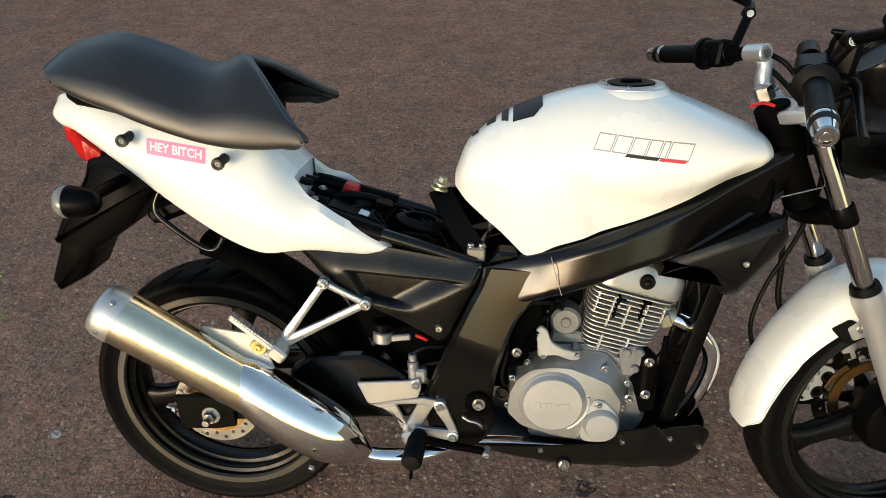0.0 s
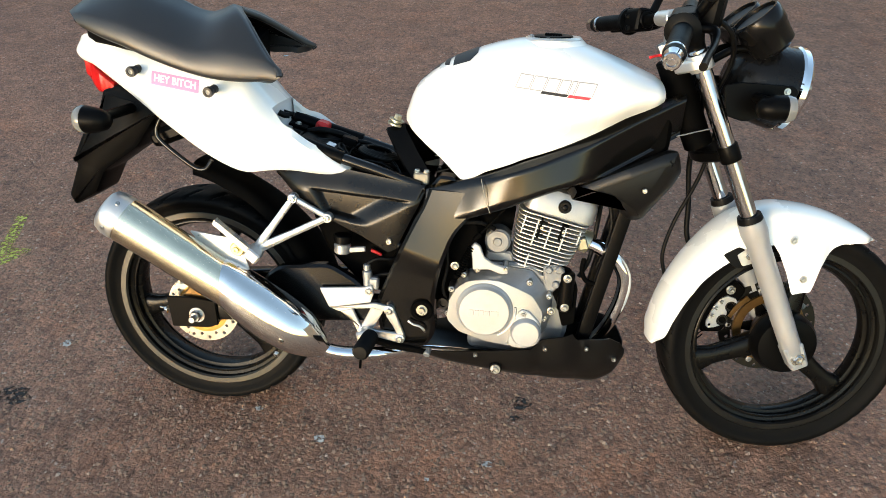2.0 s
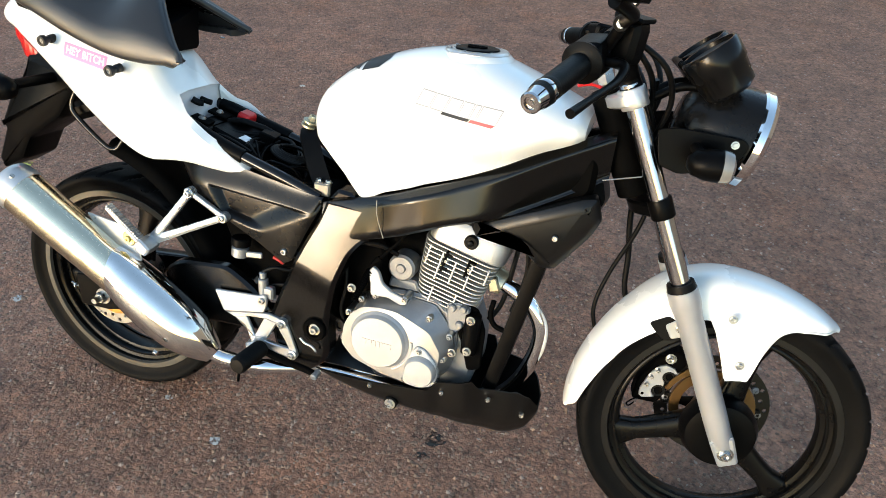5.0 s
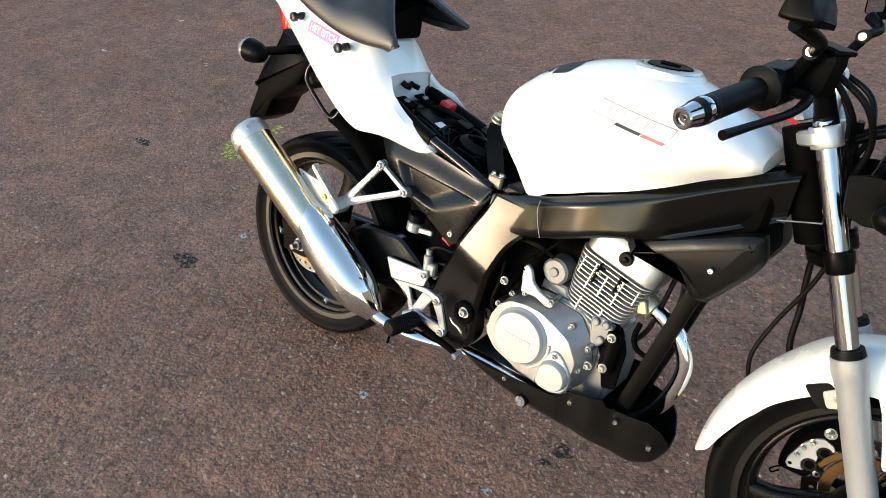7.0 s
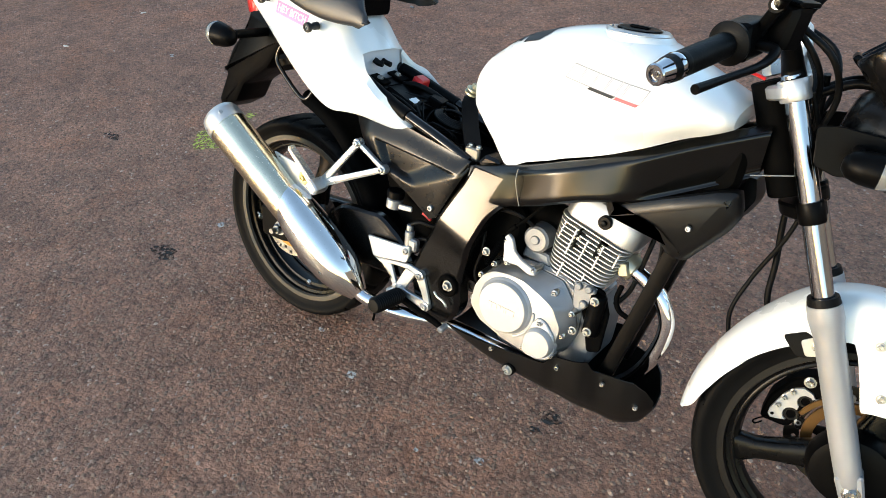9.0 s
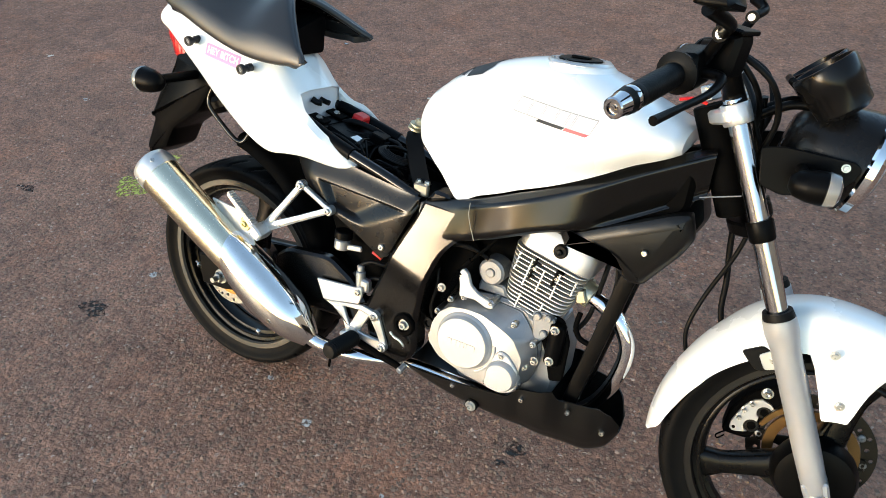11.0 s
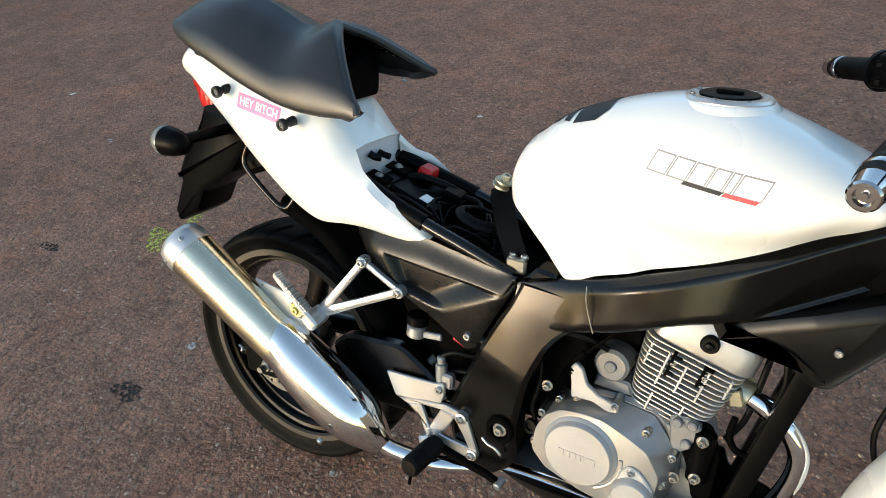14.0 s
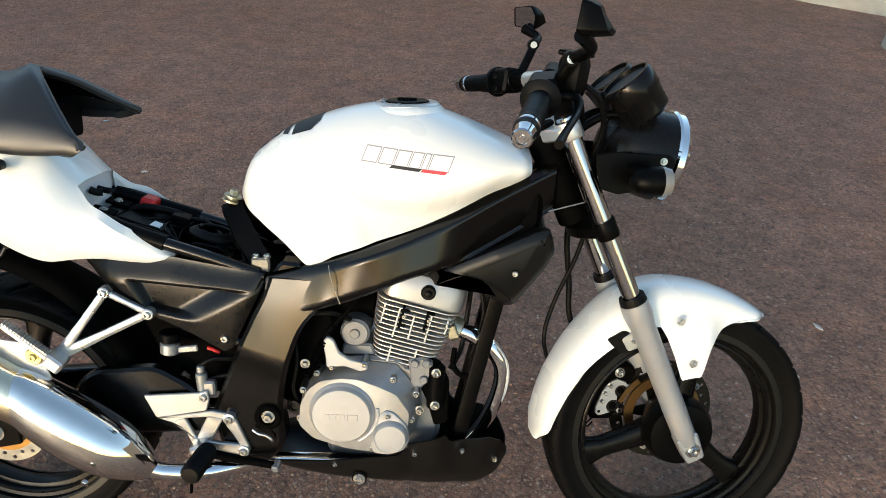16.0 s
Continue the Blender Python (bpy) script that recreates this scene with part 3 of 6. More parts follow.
def drilled_disc(c, y, r0, r1, holes, t):
    """A flat ring with a round hole in each sector."""
    bm = B()
    for i in range(holes):
        a0, a1 = 2 * math.pi * i / holes, 2 * math.pi * (i + 1) / holes
        am, rm = (a0 + a1) / 2, r0 + (r1 - r0) * (0.35 if i % 2 else 0.66)
        edge = [(r0, a0), (r0, am), (r0, a1), (rm, a1), (r1, a1), (r1, am), (r1, a0), (rm, a0)]
        hr = min((r1 - r0) * 0.16, rm * (a1 - a0) * 0.3)
        hole = []
        for r, a in edge:
            p = V(r * math.cos(a), r * math.sin(a)) - V(rm * math.cos(am), rm * math.sin(am))
            p = V(rm * math.cos(am), rm * math.sin(am)) + p.normalized() * hr
            hole.append(p)
        outer = [V(r * math.cos(a), r * math.sin(a)) for r, a in edge]
        rows = [[bm.verts.new(c + V(p.x, yy, p.y)) for p in pp] for pp, yy in ((outer, y), (hole, y), (hole, y + t), (outer, y + t))]
        for u, w in ((0, 1), (1, 2), (2, 3)):
            for k in range(8):
                bm.faces.new((rows[u][k], rows[u][(k + 1) % 8], rows[w][(k + 1) % 8], rows[w][k]))
        for k0, k1 in ((0, 1), (1, 2), (4, 5), (5, 6)):
            bm.faces.new((rows[0][k0], rows[3][k0], rows[3][k1], rows[0][k1]))
    bmesh.ops.remove_doubles(bm, verts=bm.verts, dist=1e-5)
    return bm


# ---- wheels
rear = wheel("rear_wheel", RW, 0.276, 0.063, 0.230, 0.050, [radians(a) for a in (75, 195, 315)], None, "dark cast rear wheel", RIM_LIP)
front = wheel("front_wheel", FW, 0.277, 0.051, 0.227, 0.038, [radians(a) for a in (80, 200, 320)], S, "dark cast front wheel turned a little to the left", RIM_EDGE)
part("brake_disc", drilled_disc(RW, -0.088, 0.061, 0.088, 24, 0.004), DISC, rear, "drilled steel brake disc")
bm = B()
lathe(bm, [(-0.0885, 0.052), (-0.0885, 0.063), (-0.08, 0.063), (-0.05, 0.054), (-0.05, 0.052)], RW, (0, 1, 0), 32, close=True)
part("disc_carrier", bm, GOLD, rear, "gold disc carrier")
bm = B()
lathe(bm, [(-0.084, 0.0), (-0.084, 0.053), (-0.06, 0.053), (-0.05, 0.045), (-0.05, 0.0)], RW, (0, 1, 0), 32)
part("hub_cover", bm, RIM, rear, "dark hub cover")
part("brake_disc", drilled_disc(FW, 0.058, 0.088, 0.116, 28, 0.004), DISC_SHADED, front, "drilled steel brake disc", S)
for k in range(6):
    bm = B()
    a = 2 * math.pi * k / 6
    d, t = V(math.cos(a), 0, math.sin(a)), V(-math.sin(a), 0, math.cos(a))
    prism(bm, rounded([(0.03, -0.016), (0.065, -0.009), (0.098, -0.014), (0.098, 0.014), (0.065, 0.009), (0.03, 0.016)], 0.006, 3), FW, d, t, (0, 1, 0), 0.053, 0.058, 0.001)
    part("carrier_arm", bm, RIM, front, "dark disc carrier arm", S)
bm = B()
lathe(bm, [(0.046, 0.066), (0.046, 0.086), (0.053, 0.086), (0.053, 0.066)], FW, (0, 1, 0), 48, close=True)
part("disc_carrier", bm, BRONZE, front, "bronze disc carrier", S)
bm = B()
lathe(bm, [(-0.058, 0.018), (-0.060, 0.050), (-0.056, 0.066), (-0.038, 0.074), (-0.02, 0.074)], FW, (0, 1, 0), 40)
part("hub_cover", bm, PLASTIC, front, "black domed hub cover", S)
bm = B()
lathe(bm, [(-0.066, 0.0), (-0.066, 0.017), (-0.062, 0.019), (-0.056, 0.019)], FW, (0, 1, 0), 24)
part("axle_spacer", bm, BOLT, front, "", S)

# ---- front caliper on the far side
bm = B()
plate(bm, rounded([(0.662, 0.262), (0.666, 0.318), (0.695, 0.372), (0.738, 0.394), (0.762, 0.372), (0.742, 0.338), (0.728, 0.292), (0.716, 0.262)], 0.012), 0.055, 0.098, 0.004)
cal = part("front_caliper", bm, DARK, bike, "black front brake caliper with a pale cast face", S)
for k in range(10):
    a = 2 * math.pi * k / 10
    bm = B()
    lathe(bm, [(0, 0.0075), (0.004, 0.0075), (0.005, 0.006), (0.005, 0.003), (0.002, 0.003), (0.002, 0.0)], FW + V(0.094 * math.cos(a), 0.058, 0.094 * math.sin(a)), RIGHT, 14)
    part("disc_button", bm, CAST_DARK, front, "disc button, darkened like the disc", S)
# the caliper's pale face, scalloped round two piston bores
bores = ((0.7275, 0.331, 0.0140, 46, 238), (0.7125, 0.2955, 0.0150, 62, 250))
shape = [(0.692, 0.276), (0.681, 0.274), (0.674, 0.280), (0.674, 0.294), (0.682, 0.318), (0.690, 0.337), (0.703, 0.353), (0.716, 0.359), (0.735, 0.353), (0.741, 0.345)]
for x, z, r, a0, a1 in bores:
    shape += [(x + r * math.cos(radians(a0 + (a1 - a0) * k / 10)), z + r * math.sin(radians(a0 + (a1 - a0) * k / 10))) for k in range(11)]
bm = B()
plate(bm, shape, 0.050, 0.057, 0.001)
part("caliper_face", bm, CAST_LIGHT, cal, "pale cast caliper face", S)
for x, z, r, a0, a1 in bores:
    bm = B()
    lathe(bm, [(0.0, r * 0.55), (0.003, r * 0.62), (0.003, r * 0.9), (-0.002, r * 0.97)], (x, 0.056, z), RIGHT, 24)
    part("caliper_piston", bm, RIM_EDGE, cal, "dark brake piston", S)
bolts("caliper_bolt", hexbolt, [(0.6855, 0.052, 0.308), (0.691, 0.052, 0.327), (0.7015, 0.052, 0.344)], RIGHT, BOLT, cal, "bright caliper bolt", S, r=0.0050, h=0.010)
bolts("caliper_bolt", hexbolt, [(0.722, 0.055, 0.373)], RIGHT, BOLT, cal, "bright caliper bolt", S, r=0.0085, h=0.010)
# Near-black disc on the ear paints the shade of its hole.
bm = B()
rod(bm, (0.6815, 0.0495, 0.2835), (0.6815, 0.0530, 0.2835), 0.0035, n=12, b=0.0005)
part("hole_disc", bm, DARK, cal, "", S)
bm = B()
tube(bm, [(0.676, 0.052, 0.272), (0.664, 0.052, 0.263), (0.655, 0.052, 0.252), (0.660, 0.052, 0.247), (0.670, 0.052, 0.258)], 0.0016, 8)
part("retaining_clip", bm, DARK, cal, "bent dark wire clip", S)
bm = B()
plate(bm, rounded([(0.722, 0.308), (0.733, 0.331), (0.744, 0.346), (0.760, 0.362), (0.770, 0.352), (0.752, 0.338), (0.738, 0.318), (0.730, 0.304)], 0.003), 0.046, 0.051, 0.001)
part("caliper_bracket", bm, BRONZE, cal, "gold caliper bracket", S)

# ---- rear axle, caliper bracket, swingarm
bm = B()
for sg in (-1, 1):
    rings = []
    for u in [k / 8 for k in range(9)]:
        x, z = 0.02 - 0.60 * u, 0.340 - 0.062 * u
        h, y0 = 0.030 - 0.006 * u, 0.095
        q = rounded([(-h, y0 - 0.018), (-h, y0 + 0.018), (h, y0 + 0.018), (h, y0 - 0.018)], 0.008, 3)
        rings.append([V(x, sg * p[1], z + p[0]) for p in q])
    loft(bm, rings)
rod(bm, (-0.03, -0.10, 0.335), (-0.03, 0.10, 0.335), 0.028)
box(bm, (-0.18, 0, 0.35), (0.05, 0.19, 0.05), 0.008)
arm = part("swingarm", bm, FRAME_BLACK, bike, "black box-section swingarm")
bm = B()
plate(bm, rounded([(-0.375, 0.385), (-0.335, 0.418), (-0.215, 0.432), (-0.150, 0.395), (-0.105, 0.345), (-0.28, 0.322), (-0.36, 0.340)], 0.02), -0.088, -0.116, 0.006)
part("swingarm_gusset", bm, FRAME_BLACK, arm)
bm = B()
plate(bm, rounded([(-0.612, 0.318), (-0.555, 0.322), (-0.492, 0.316), (-0.488, 0.254), (-0.53, 0.244), (-0.604, 0.240)], 0.005), -0.113, -0.121, 0.002)
part("axle_plate", bm, PLASTIC, arm)
bm = B()
hexbolt(bm, (-0.539, -0.121, 0.277), RIGHT, 0.014, 0.014)
lathe(bm, [(0, 0.007), (0.03, 0.007), (0.03, 0)], (-0.539, -0.121, 0.277), RIGHT, 12)
part("axle_nut", bm, BOLT, arm, "bright rear axle nut")
bm = B()
tube(bm, [(-0.635, -0.11, 0.284), (-0.61, -0.117, 0.284), (-0.575, -0.117, 0.285)], 0.003)
hexbolt(bm, (-0.612, -0.118, 0.284), (-1, 0, 0), 0.007, 0.008)
part("chain_adjuster", bm, BOLT, arm)
bm = B()
plate(bm, rounded([(-0.60, 0.298), (-0.57, 0.330), (-0.545, 0.36), (-0.50, 0.362), (-0.485, 0.33), (-0.53, 0.305)], 0.01), -0.075, -0.108, 0.004)
part("rear_caliper", bm, BRONZE, bike, "gold rear brake caliper half hidden behind the silencer")

# ---- front fork
fork_d = (FW - V(0.5281, 0, 0.892)).normalized()


def fork_pt(z, y):
    return V(0.528 + (0.892 - z) * 0.4835, y, z)


for sg in (-1, 1):
    y = sg * 0.081
    bm = B()
    rod(bm, fork_pt(0.925, y), fork_pt(0.52, y), 0.0175, n=28)
    leg = part("fork_leg", bm, TUBE_CHROME, bike, "chromed fork tube with silver lower slider", S)
    bm = B()
    q = [(0.0, 0.0195), (0.004, 0.0275), (0.030, 0.0285), (0.040, 0.0270), (0.060, 0.0240), (0.25, 0.0235), (0.31, 0.0225), (0.335, 0.0215), (0.345, 0.0165), (0.345, 0.0)]
    lathe(bm, q, fork_pt(0.585, y), fork_d, 32)
    part("slider", bm, FORK_SILVER, leg, "satin silver fork slider", S)
    bm = B()
    lathe(bm, [(-0.010, 0.0185), (-0.010, 0.0245), (0.0, 0.0262), (0.004, 0.0262), (0.004, 0.0185)], fork_pt(0.585, y), fork_d, 28, close=True)
    part("dust_seal", bm, GRIP, leg, "black dust seal", S)
    bm = B()
    prism(bm, rounded([(-0.019, -0.040), (0.019, -0.040), (0.023, 0.02), (-0.023, 0.02)], 0.007, 4), FW + V(0, y, 0), V(-fork_d.z, 0, fork_d.x), -fork_d, (0, sg, 0), -0.020, 0.018, 0.004)
    part("axle_lug", bm, FORK_SILVER, leg, "", S)
    bm = B()
    hexbolt(bm, FW + fork_d * 0.012 + V(0, y + sg * 0.018, 0), (0, sg, 0), 0.0115, 0.010)
    part("axle_bolt", bm, BOLT, leg, "bright axle bolt", S)

bm = B()
rod(bm, HEAD + AXIS * 0.03, HEAD - AXIS * 0.165, 0.030, n=24)
part("head_tube", bm, DARK, bike)
for z, h, mat, nm, lb in ((0.902, 0.024, ALLOY, "top_clamp", "silver top fork clamp"), (0.724, 0.026, PLASTIC, "lower_clamp", "black lower fork clamp")):
    bm = B()
    o = fork_pt(z, 0)
    up = -fork_d
    fw = V(0.900, 0, 0.435)
    wide = 1.0 if z > 0.8 else 0.86
    prism(bm, [(p[0], p[1] * wide) for p in rounded([(0.020, -0.103), (0.024, -0.06), (0.006, -0.03), (0.006, 0.03), (0.024, 0.06), (0.020, 0.103), (-0.020, 0.103), (-0.050, 0.04), (-0.056, 0), (-0.050, -0.04), (-0.020, -0.103)], 0.016)], o, fw, (0, 1, 0), up, -h / 2, h / 2, 0.004)
    cl = part(nm, bm, mat, bike, lb, S)
    for sg in (-1, 1):
        bm = B()
        r = 0.0240 if z > 0.8 else 0.0215
        lathe(bm, [(-h * 0.7, 0.017), (-h * 0.7, r - 0.001), (-h * 0.6, r), (h * 0.6, r), (h * 0.7, r - 0.001), (h * 0.7, 0.017)], fork_pt(z, sg * 0.081), up, 28, close=True)
        part("clamp_ring", bm, mat, cl, "", S)
bm = B()
rod(bm, HEAD + AXIS * 0.035, HEAD + AXIS * 0.062, 0.017, n=6)
part("stem_nut", bm, BOLT, bike, "", S)

# ---- front mudguard
TOP = [(58, 0.300), (66, 0.303), (76, 0.309), (90, 0.320), (104, 0.332), (118, 0.333), (135, 0.318), (151, 0.309), (168, 0.306), (183, 0.307)]
LOW = [(58, 0.296), (62, 0.290), (69, 0.274), (75, 0.258), (79, 0.243), (82, 0.226), (84.5, 0.205), (86, 0.180), (87, 0.156), (88.2, 0.146), (103.5, 0.143), (104.5, 0.152), (106.0, 0.215), (107.5, 0.254), (110, 0.257), (120, 0.257), (135, 0.262), (150, 0.268), (165, 0.276), (175, 0.285), (180, 0.295), (183, 0.303)]
grid = []
for k in range(101):
    a = 58 + 125 * k / 100
    rt = hermite(*zip(*TOP), a)
    rl = float(np.interp(a, *zip(*LOW)))
    wd = 0.066 * min(1, 0.35 + 0.65 * smooth01(57, 66, a)) * min(1, 0.45 + 0.55 * smooth01(184, 176, a))
    row = []
    rs = max(rt - 0.040, rl)
    for j in range(25):
        u = j / 24 * 2 - 1
        au = abs(u)
        if au > 0.62:
            v = (au - 0.62) / 0.38
            r, y = rs + (rl - rs) * v, wd * (1 - 0.05 * (1 - v))
        else:
            v = au / 0.62
            y, r = wd * 0.95 * math.sin(v * math.pi / 2) ** 0.85, rs + (rt - rs) * math.cos(v * math.pi / 2) ** 0.75
        y += 0.026 * smooth01(0.286, 0.215, r) * smooth01(76, 87, a) * smooth01(109, 104, a)
        row.append(FW + V(math.cos(radians(a)) * r, math.copysign(y, u), math.sin(radians(a)) * r))
    grid.append(row)
bm = B()
shell(bm, grid, -0.003)
guard = part("front_mudguard", bm, WHITE, bike, "glossy white front mudguard", S, 50)
bolts("mudguard_bolt", hexbolt, [FW + V(math.cos(radians(a)) * r, y, math.sin(radians(a)) * r) for a, r, y in ((100, 0.262, -0.081), (95, 0.176, -0.092), (121, 0.252, -0.069))], RIGHT, BOLT, guard, "bright mudguard bolt", S, r=0.006, h=0.006)
bm = B()
plate(bm, rounded([(0.668, 0.500), (0.694, 0.520), (0.722, 0.516), (0.722, 0.490), (0.684, 0.474)], 0.006), -0.0635, -0.069, 0.001)
part("mudguard_bracket", bm, ALLOY, guard, "", S)
bm = B()
plate(bm, rounded([(0.640, 0.498), (0.672, 0.518), (0.694, 0.508), (0.688, 0.470), (0.668, 0.470)], 0.006), -0.058, -0.0675, 0.001)
part("mudguard_grommet", bm, GRIP, guard, "black mudguard grommet", S)
# ---- handlebar, controls, mirrors
BARS = ((-1, V(0.488, -0.105, 1.003), V(0.422, -0.369, 0.941), V(0.500, -0.205, 1.034), V(0.494, -0.325, 1.092), V(-0.955, 0.29, 0.10)),
        (1, V(0.484, 0.112, 0.978), V(0.350, 0.360, 0.942), V(0.487, 0.215, 1.040), V(0.474, 0.300, 1.092), V(-0.80, -0.58, -0.22)))
for sg, a, e, mb, hc, nb in BARS:
    d = (e - a).normalized()
    bm = B()
    rod(bm, a - d * 0.02, e, 0.011)
    bar = part("handlebar", bm, DARK, bike, "black clip-on handlebar")
    bm = B()
    foot = S @ fork_pt(0.905, sg * 0.081)
    tube(bm, [foot, foot + V(-0.012, 0, 0.030), foot.lerp(a, 0.62) + V(0.004, 0, 0.008), a], [0.022, 0.017, 0.0145, 0.014], 16)
    rod(bm, a - d * 0.020, a + d * 0.026, 0.0165)
    part("riser", bm, ALLOY if sg > 0 else PLASTIC, bar, "cast silver handlebar riser" if sg > 0 else "black handlebar riser")
    bm = B()
    lathe(bm, [(0, 0.0), (0, 0.030), (0.007, 0.0315), (0.013, 0.022)] + [(0.014 + 0.004 * k, 0.0172 + (0.0012 if k % 2 else 0)) for k in range(26)] + [(0.122, 0.0180), (0.124, 0.0)], e - d * 0.155, d, 24)
    part("grip", bm, GRIP, bar, "black rubber grip")
    bm = B()
    lathe(bm, [(-0.032, 0.014), (-0.030, 0.0185), (-0.026, 0.0195), (-0.022, 0.0185), (0.008, 0.0152), (0.014, 0.0150), (0.016, 0.0130), (0.016, 0.009), (0.012, 0.008), (0.012, 0.004), (0.015, 0.0035), (0.015, 0.0)], e, d, 28)
    end = part("bar_end", bm, TUBE_CHROME, bar, "chromed bar-end weight")
    bm = B()
    lathe(bm, [(-0.021, 0.0170), (-0.020, 0.0188), (-0.008, 0.0176), (-0.007, 0.0155)], e, d, 28, close=True)
    part("rubber_ring", bm, GRIP, end, "black rubber ring")
    m0 = e - d * 0.182
    bm = B()
    prism(bm, rounded([(-0.026, -0.026), (0.024, -0.024), (0.026, 0.022), (-0.020, 0.028)], 0.010), m0, d.cross(V(0, 0, 1)).normalized(), V(0, 0, 1), d, -0.030, 0.024, 0.005)
    sw = part("switch_housing", bm, PLASTIC, bar, "black switch housing")
    for off, sz in ((V(-0.024, 0, 0.008), (0.012, 0.014, 0.010)), (V(-0.020, sg * -0.012, -0.016), (0.014, 0.010, 0.012))):
        bm = B()
        box(bm, m0 + off, sz, 0.002)
        part("switch_button", bm, PLASTIC, sw)
    bm = B()
    tube(bm, [m0 + V(0.02, 0, -0.004), m0 + V(0.050, sg * 0.012, -0.006), m0 + d * 0.05 + V(0.058, 0, -0.012), m0 + d * 0.12 + V(0.052, 0, -0.012), m0 + d * 0.185 + V(0.048, 0, -0.010)], [0.008, 0.008, 0.006, 0.0055, 0.007], 10)
    part("lever", bm, PLASTIC, bar, "black lever")
    pb = a + d * ((mb - a).dot(d))
    bm = B()
    rod(bm, pb - d * 0.014, pb + d * 0.014, 0.019)
    rod(bm, pb + V(0.010, 0, 0.0), mb - V(0, 0, 0.006), 0.009)
    part("perch", bm, PLASTIC, bar)
    bm = B()
    lathe(bm, [(0, 0.0), (0, 0.011), (0.004, 0.012), (0.018, 0.012), (0.022, 0.010), (0.022, 0.0)], mb + RIGHT * 0.011, -RIGHT, 20)
    tube(bm, [mb, mb.lerp(hc, 0.25) + V(0.012, 0, -0.006), mb.lerp(hc, 0.60) + V(0.020, 0, -0.016), hc - V(0, sg * 0.006, 0.022)], [0.0095, 0.0085, 0.009, 0.011], 12)
    part("mirror_arm", bm, PLASTIC, bar, "curved black mirror arm")
    bm = B()
    hexbolt(bm, mb + RIGHT * 0.011, RIGHT, 0.005, 0.004)
    part("mirror_pivot", bm, BOLT, bar)
    nb = nb.normalized()
    ub = (V(0, 0, 1) - nb * nb.z).normalized()
    ua = ub.cross(nb)
    out = [(0.88 * p[0], 0.88 * p[1]) for p in rounded([(-0.040, -0.020), (0.032, -0.028), (0.044, 0.006), (0.030, 0.030), (-0.034, 0.026)], 0.007)]
    rings = [[hc + ua * p[0] * k * sg + ub * p[1] * k + nb * h * (0.72 - 10.0 * p[1] if h < 0 else 1.0) for p in out] for k, h in ((0.45, -0.046), (0.74, -0.042), (0.94, -0.016), (1.0, 0.0), (0.985, 0.003), (0.93, 0.003), (0.93, 0.0005))]
    bm = B()
    loft(bm, rings)
    part("mirror_shell", bm, PLASTIC, bar, "black mirror housing")
    bm = B()
    loft(bm, [[hc + ua * p[0] * 0.925 * sg + ub * p[1] * 0.925 + nb * h for p in out] for h in (0.0008, 0.002)])
    part("mirror_glass", bm, MIRROR, bar, "mirror glass")

# brake master cylinder on the near bar
bm = B()
box(bm, (0.512, -0.166, 1.006), (0.044, 0.042, 0.064), 0.008, 0, 6, -25)
mc = part("brake_reservoir", bm, PLASTIC, bike, "black front brake reservoir")
bm = B()
box(bm, (0.515, -0.166, 1.040), (0.048, 0.046, 0.008), 0.003, 0, 6, -25)
part("reservoir_lid", bm, PLASTIC, mc)

# gauges
for y in (-0.048, 0.048):
    o, d = V(0.634, y, 0.985), V(-0.66, 0, 0.75)
    bm = B()
    lathe(bm, [(-0.074, 0.0), (-0.074, 0.032), (-0.066, 0.042), (-0.03, 0.046), (-0.026, 0.0485), (0.006, 0.0495), (0.010, 0.047), (0.010, 0.043), (0.001, 0.042), (0.001, 0.0)], o, d, 36)
    g = part("gauge", bm, SMOKE, bike, "round black instrument in a cup-shaped housing", S)
    bm = B()
    lathe(bm, [(0.0015, 0.0), (0.0015, 0.041), (0.003, 0.041), (0.003, 0.0)], o, d, 36)
    part("dial", bm, DECAL_DARK, g, "dark dial", S)
bm = B()
box(bm, (0.615, 0, 0.945), (0.07, 0.10, 0.012), 0.004, 0, 38, 0)
tube(bm, [(0.56, -0.03, 0.90), (0.60, -0.035, 0.925), (0.64, -0.04, 0.93)], 0.008)
tube(bm, [(0.56, 0.03, 0.90), (0.60, 0.035, 0.925), (0.64, 0.04, 0.93)], 0.008)
part("gauge_bracket", bm, PLASTIC, bike, "", S)

# headlamp
HL, hd = V(0.710, 0, 0.854), V(0.97, 0, -0.20).normalized()
bm = B()
lathe(bm, [(-0.105, 0.0), (-0.103, 0.036), (-0.085, 0.060), (-0.050, 0.078), (0.0, 0.085), (0.022, 0.086)], HL, hd, 48)
lamp = part("headlamp", bm, SMOKE, bike, "round black headlamp with a chromed ring", S)
bm = B()
lathe(bm, [(0.016, 0.086), (0.020, 0.0895), (0.032, 0.0895), (0.040, 0.083), (0.038, 0.079), (0.020, 0.082)], HL, hd, 56, close=True)
part("lamp_ring", bm, CHROME, lamp, "chromed headlamp ring", S)
bm = B()
lathe(bm, [(0.030, 0.080), (0.038, 0.076), (0.050, 0.055), (0.057, 0.025), (0.058, 0.0)], HL, hd, 40)
part("lamp_glass", bm, CLEAR, lamp, "clear headlamp glass", S)
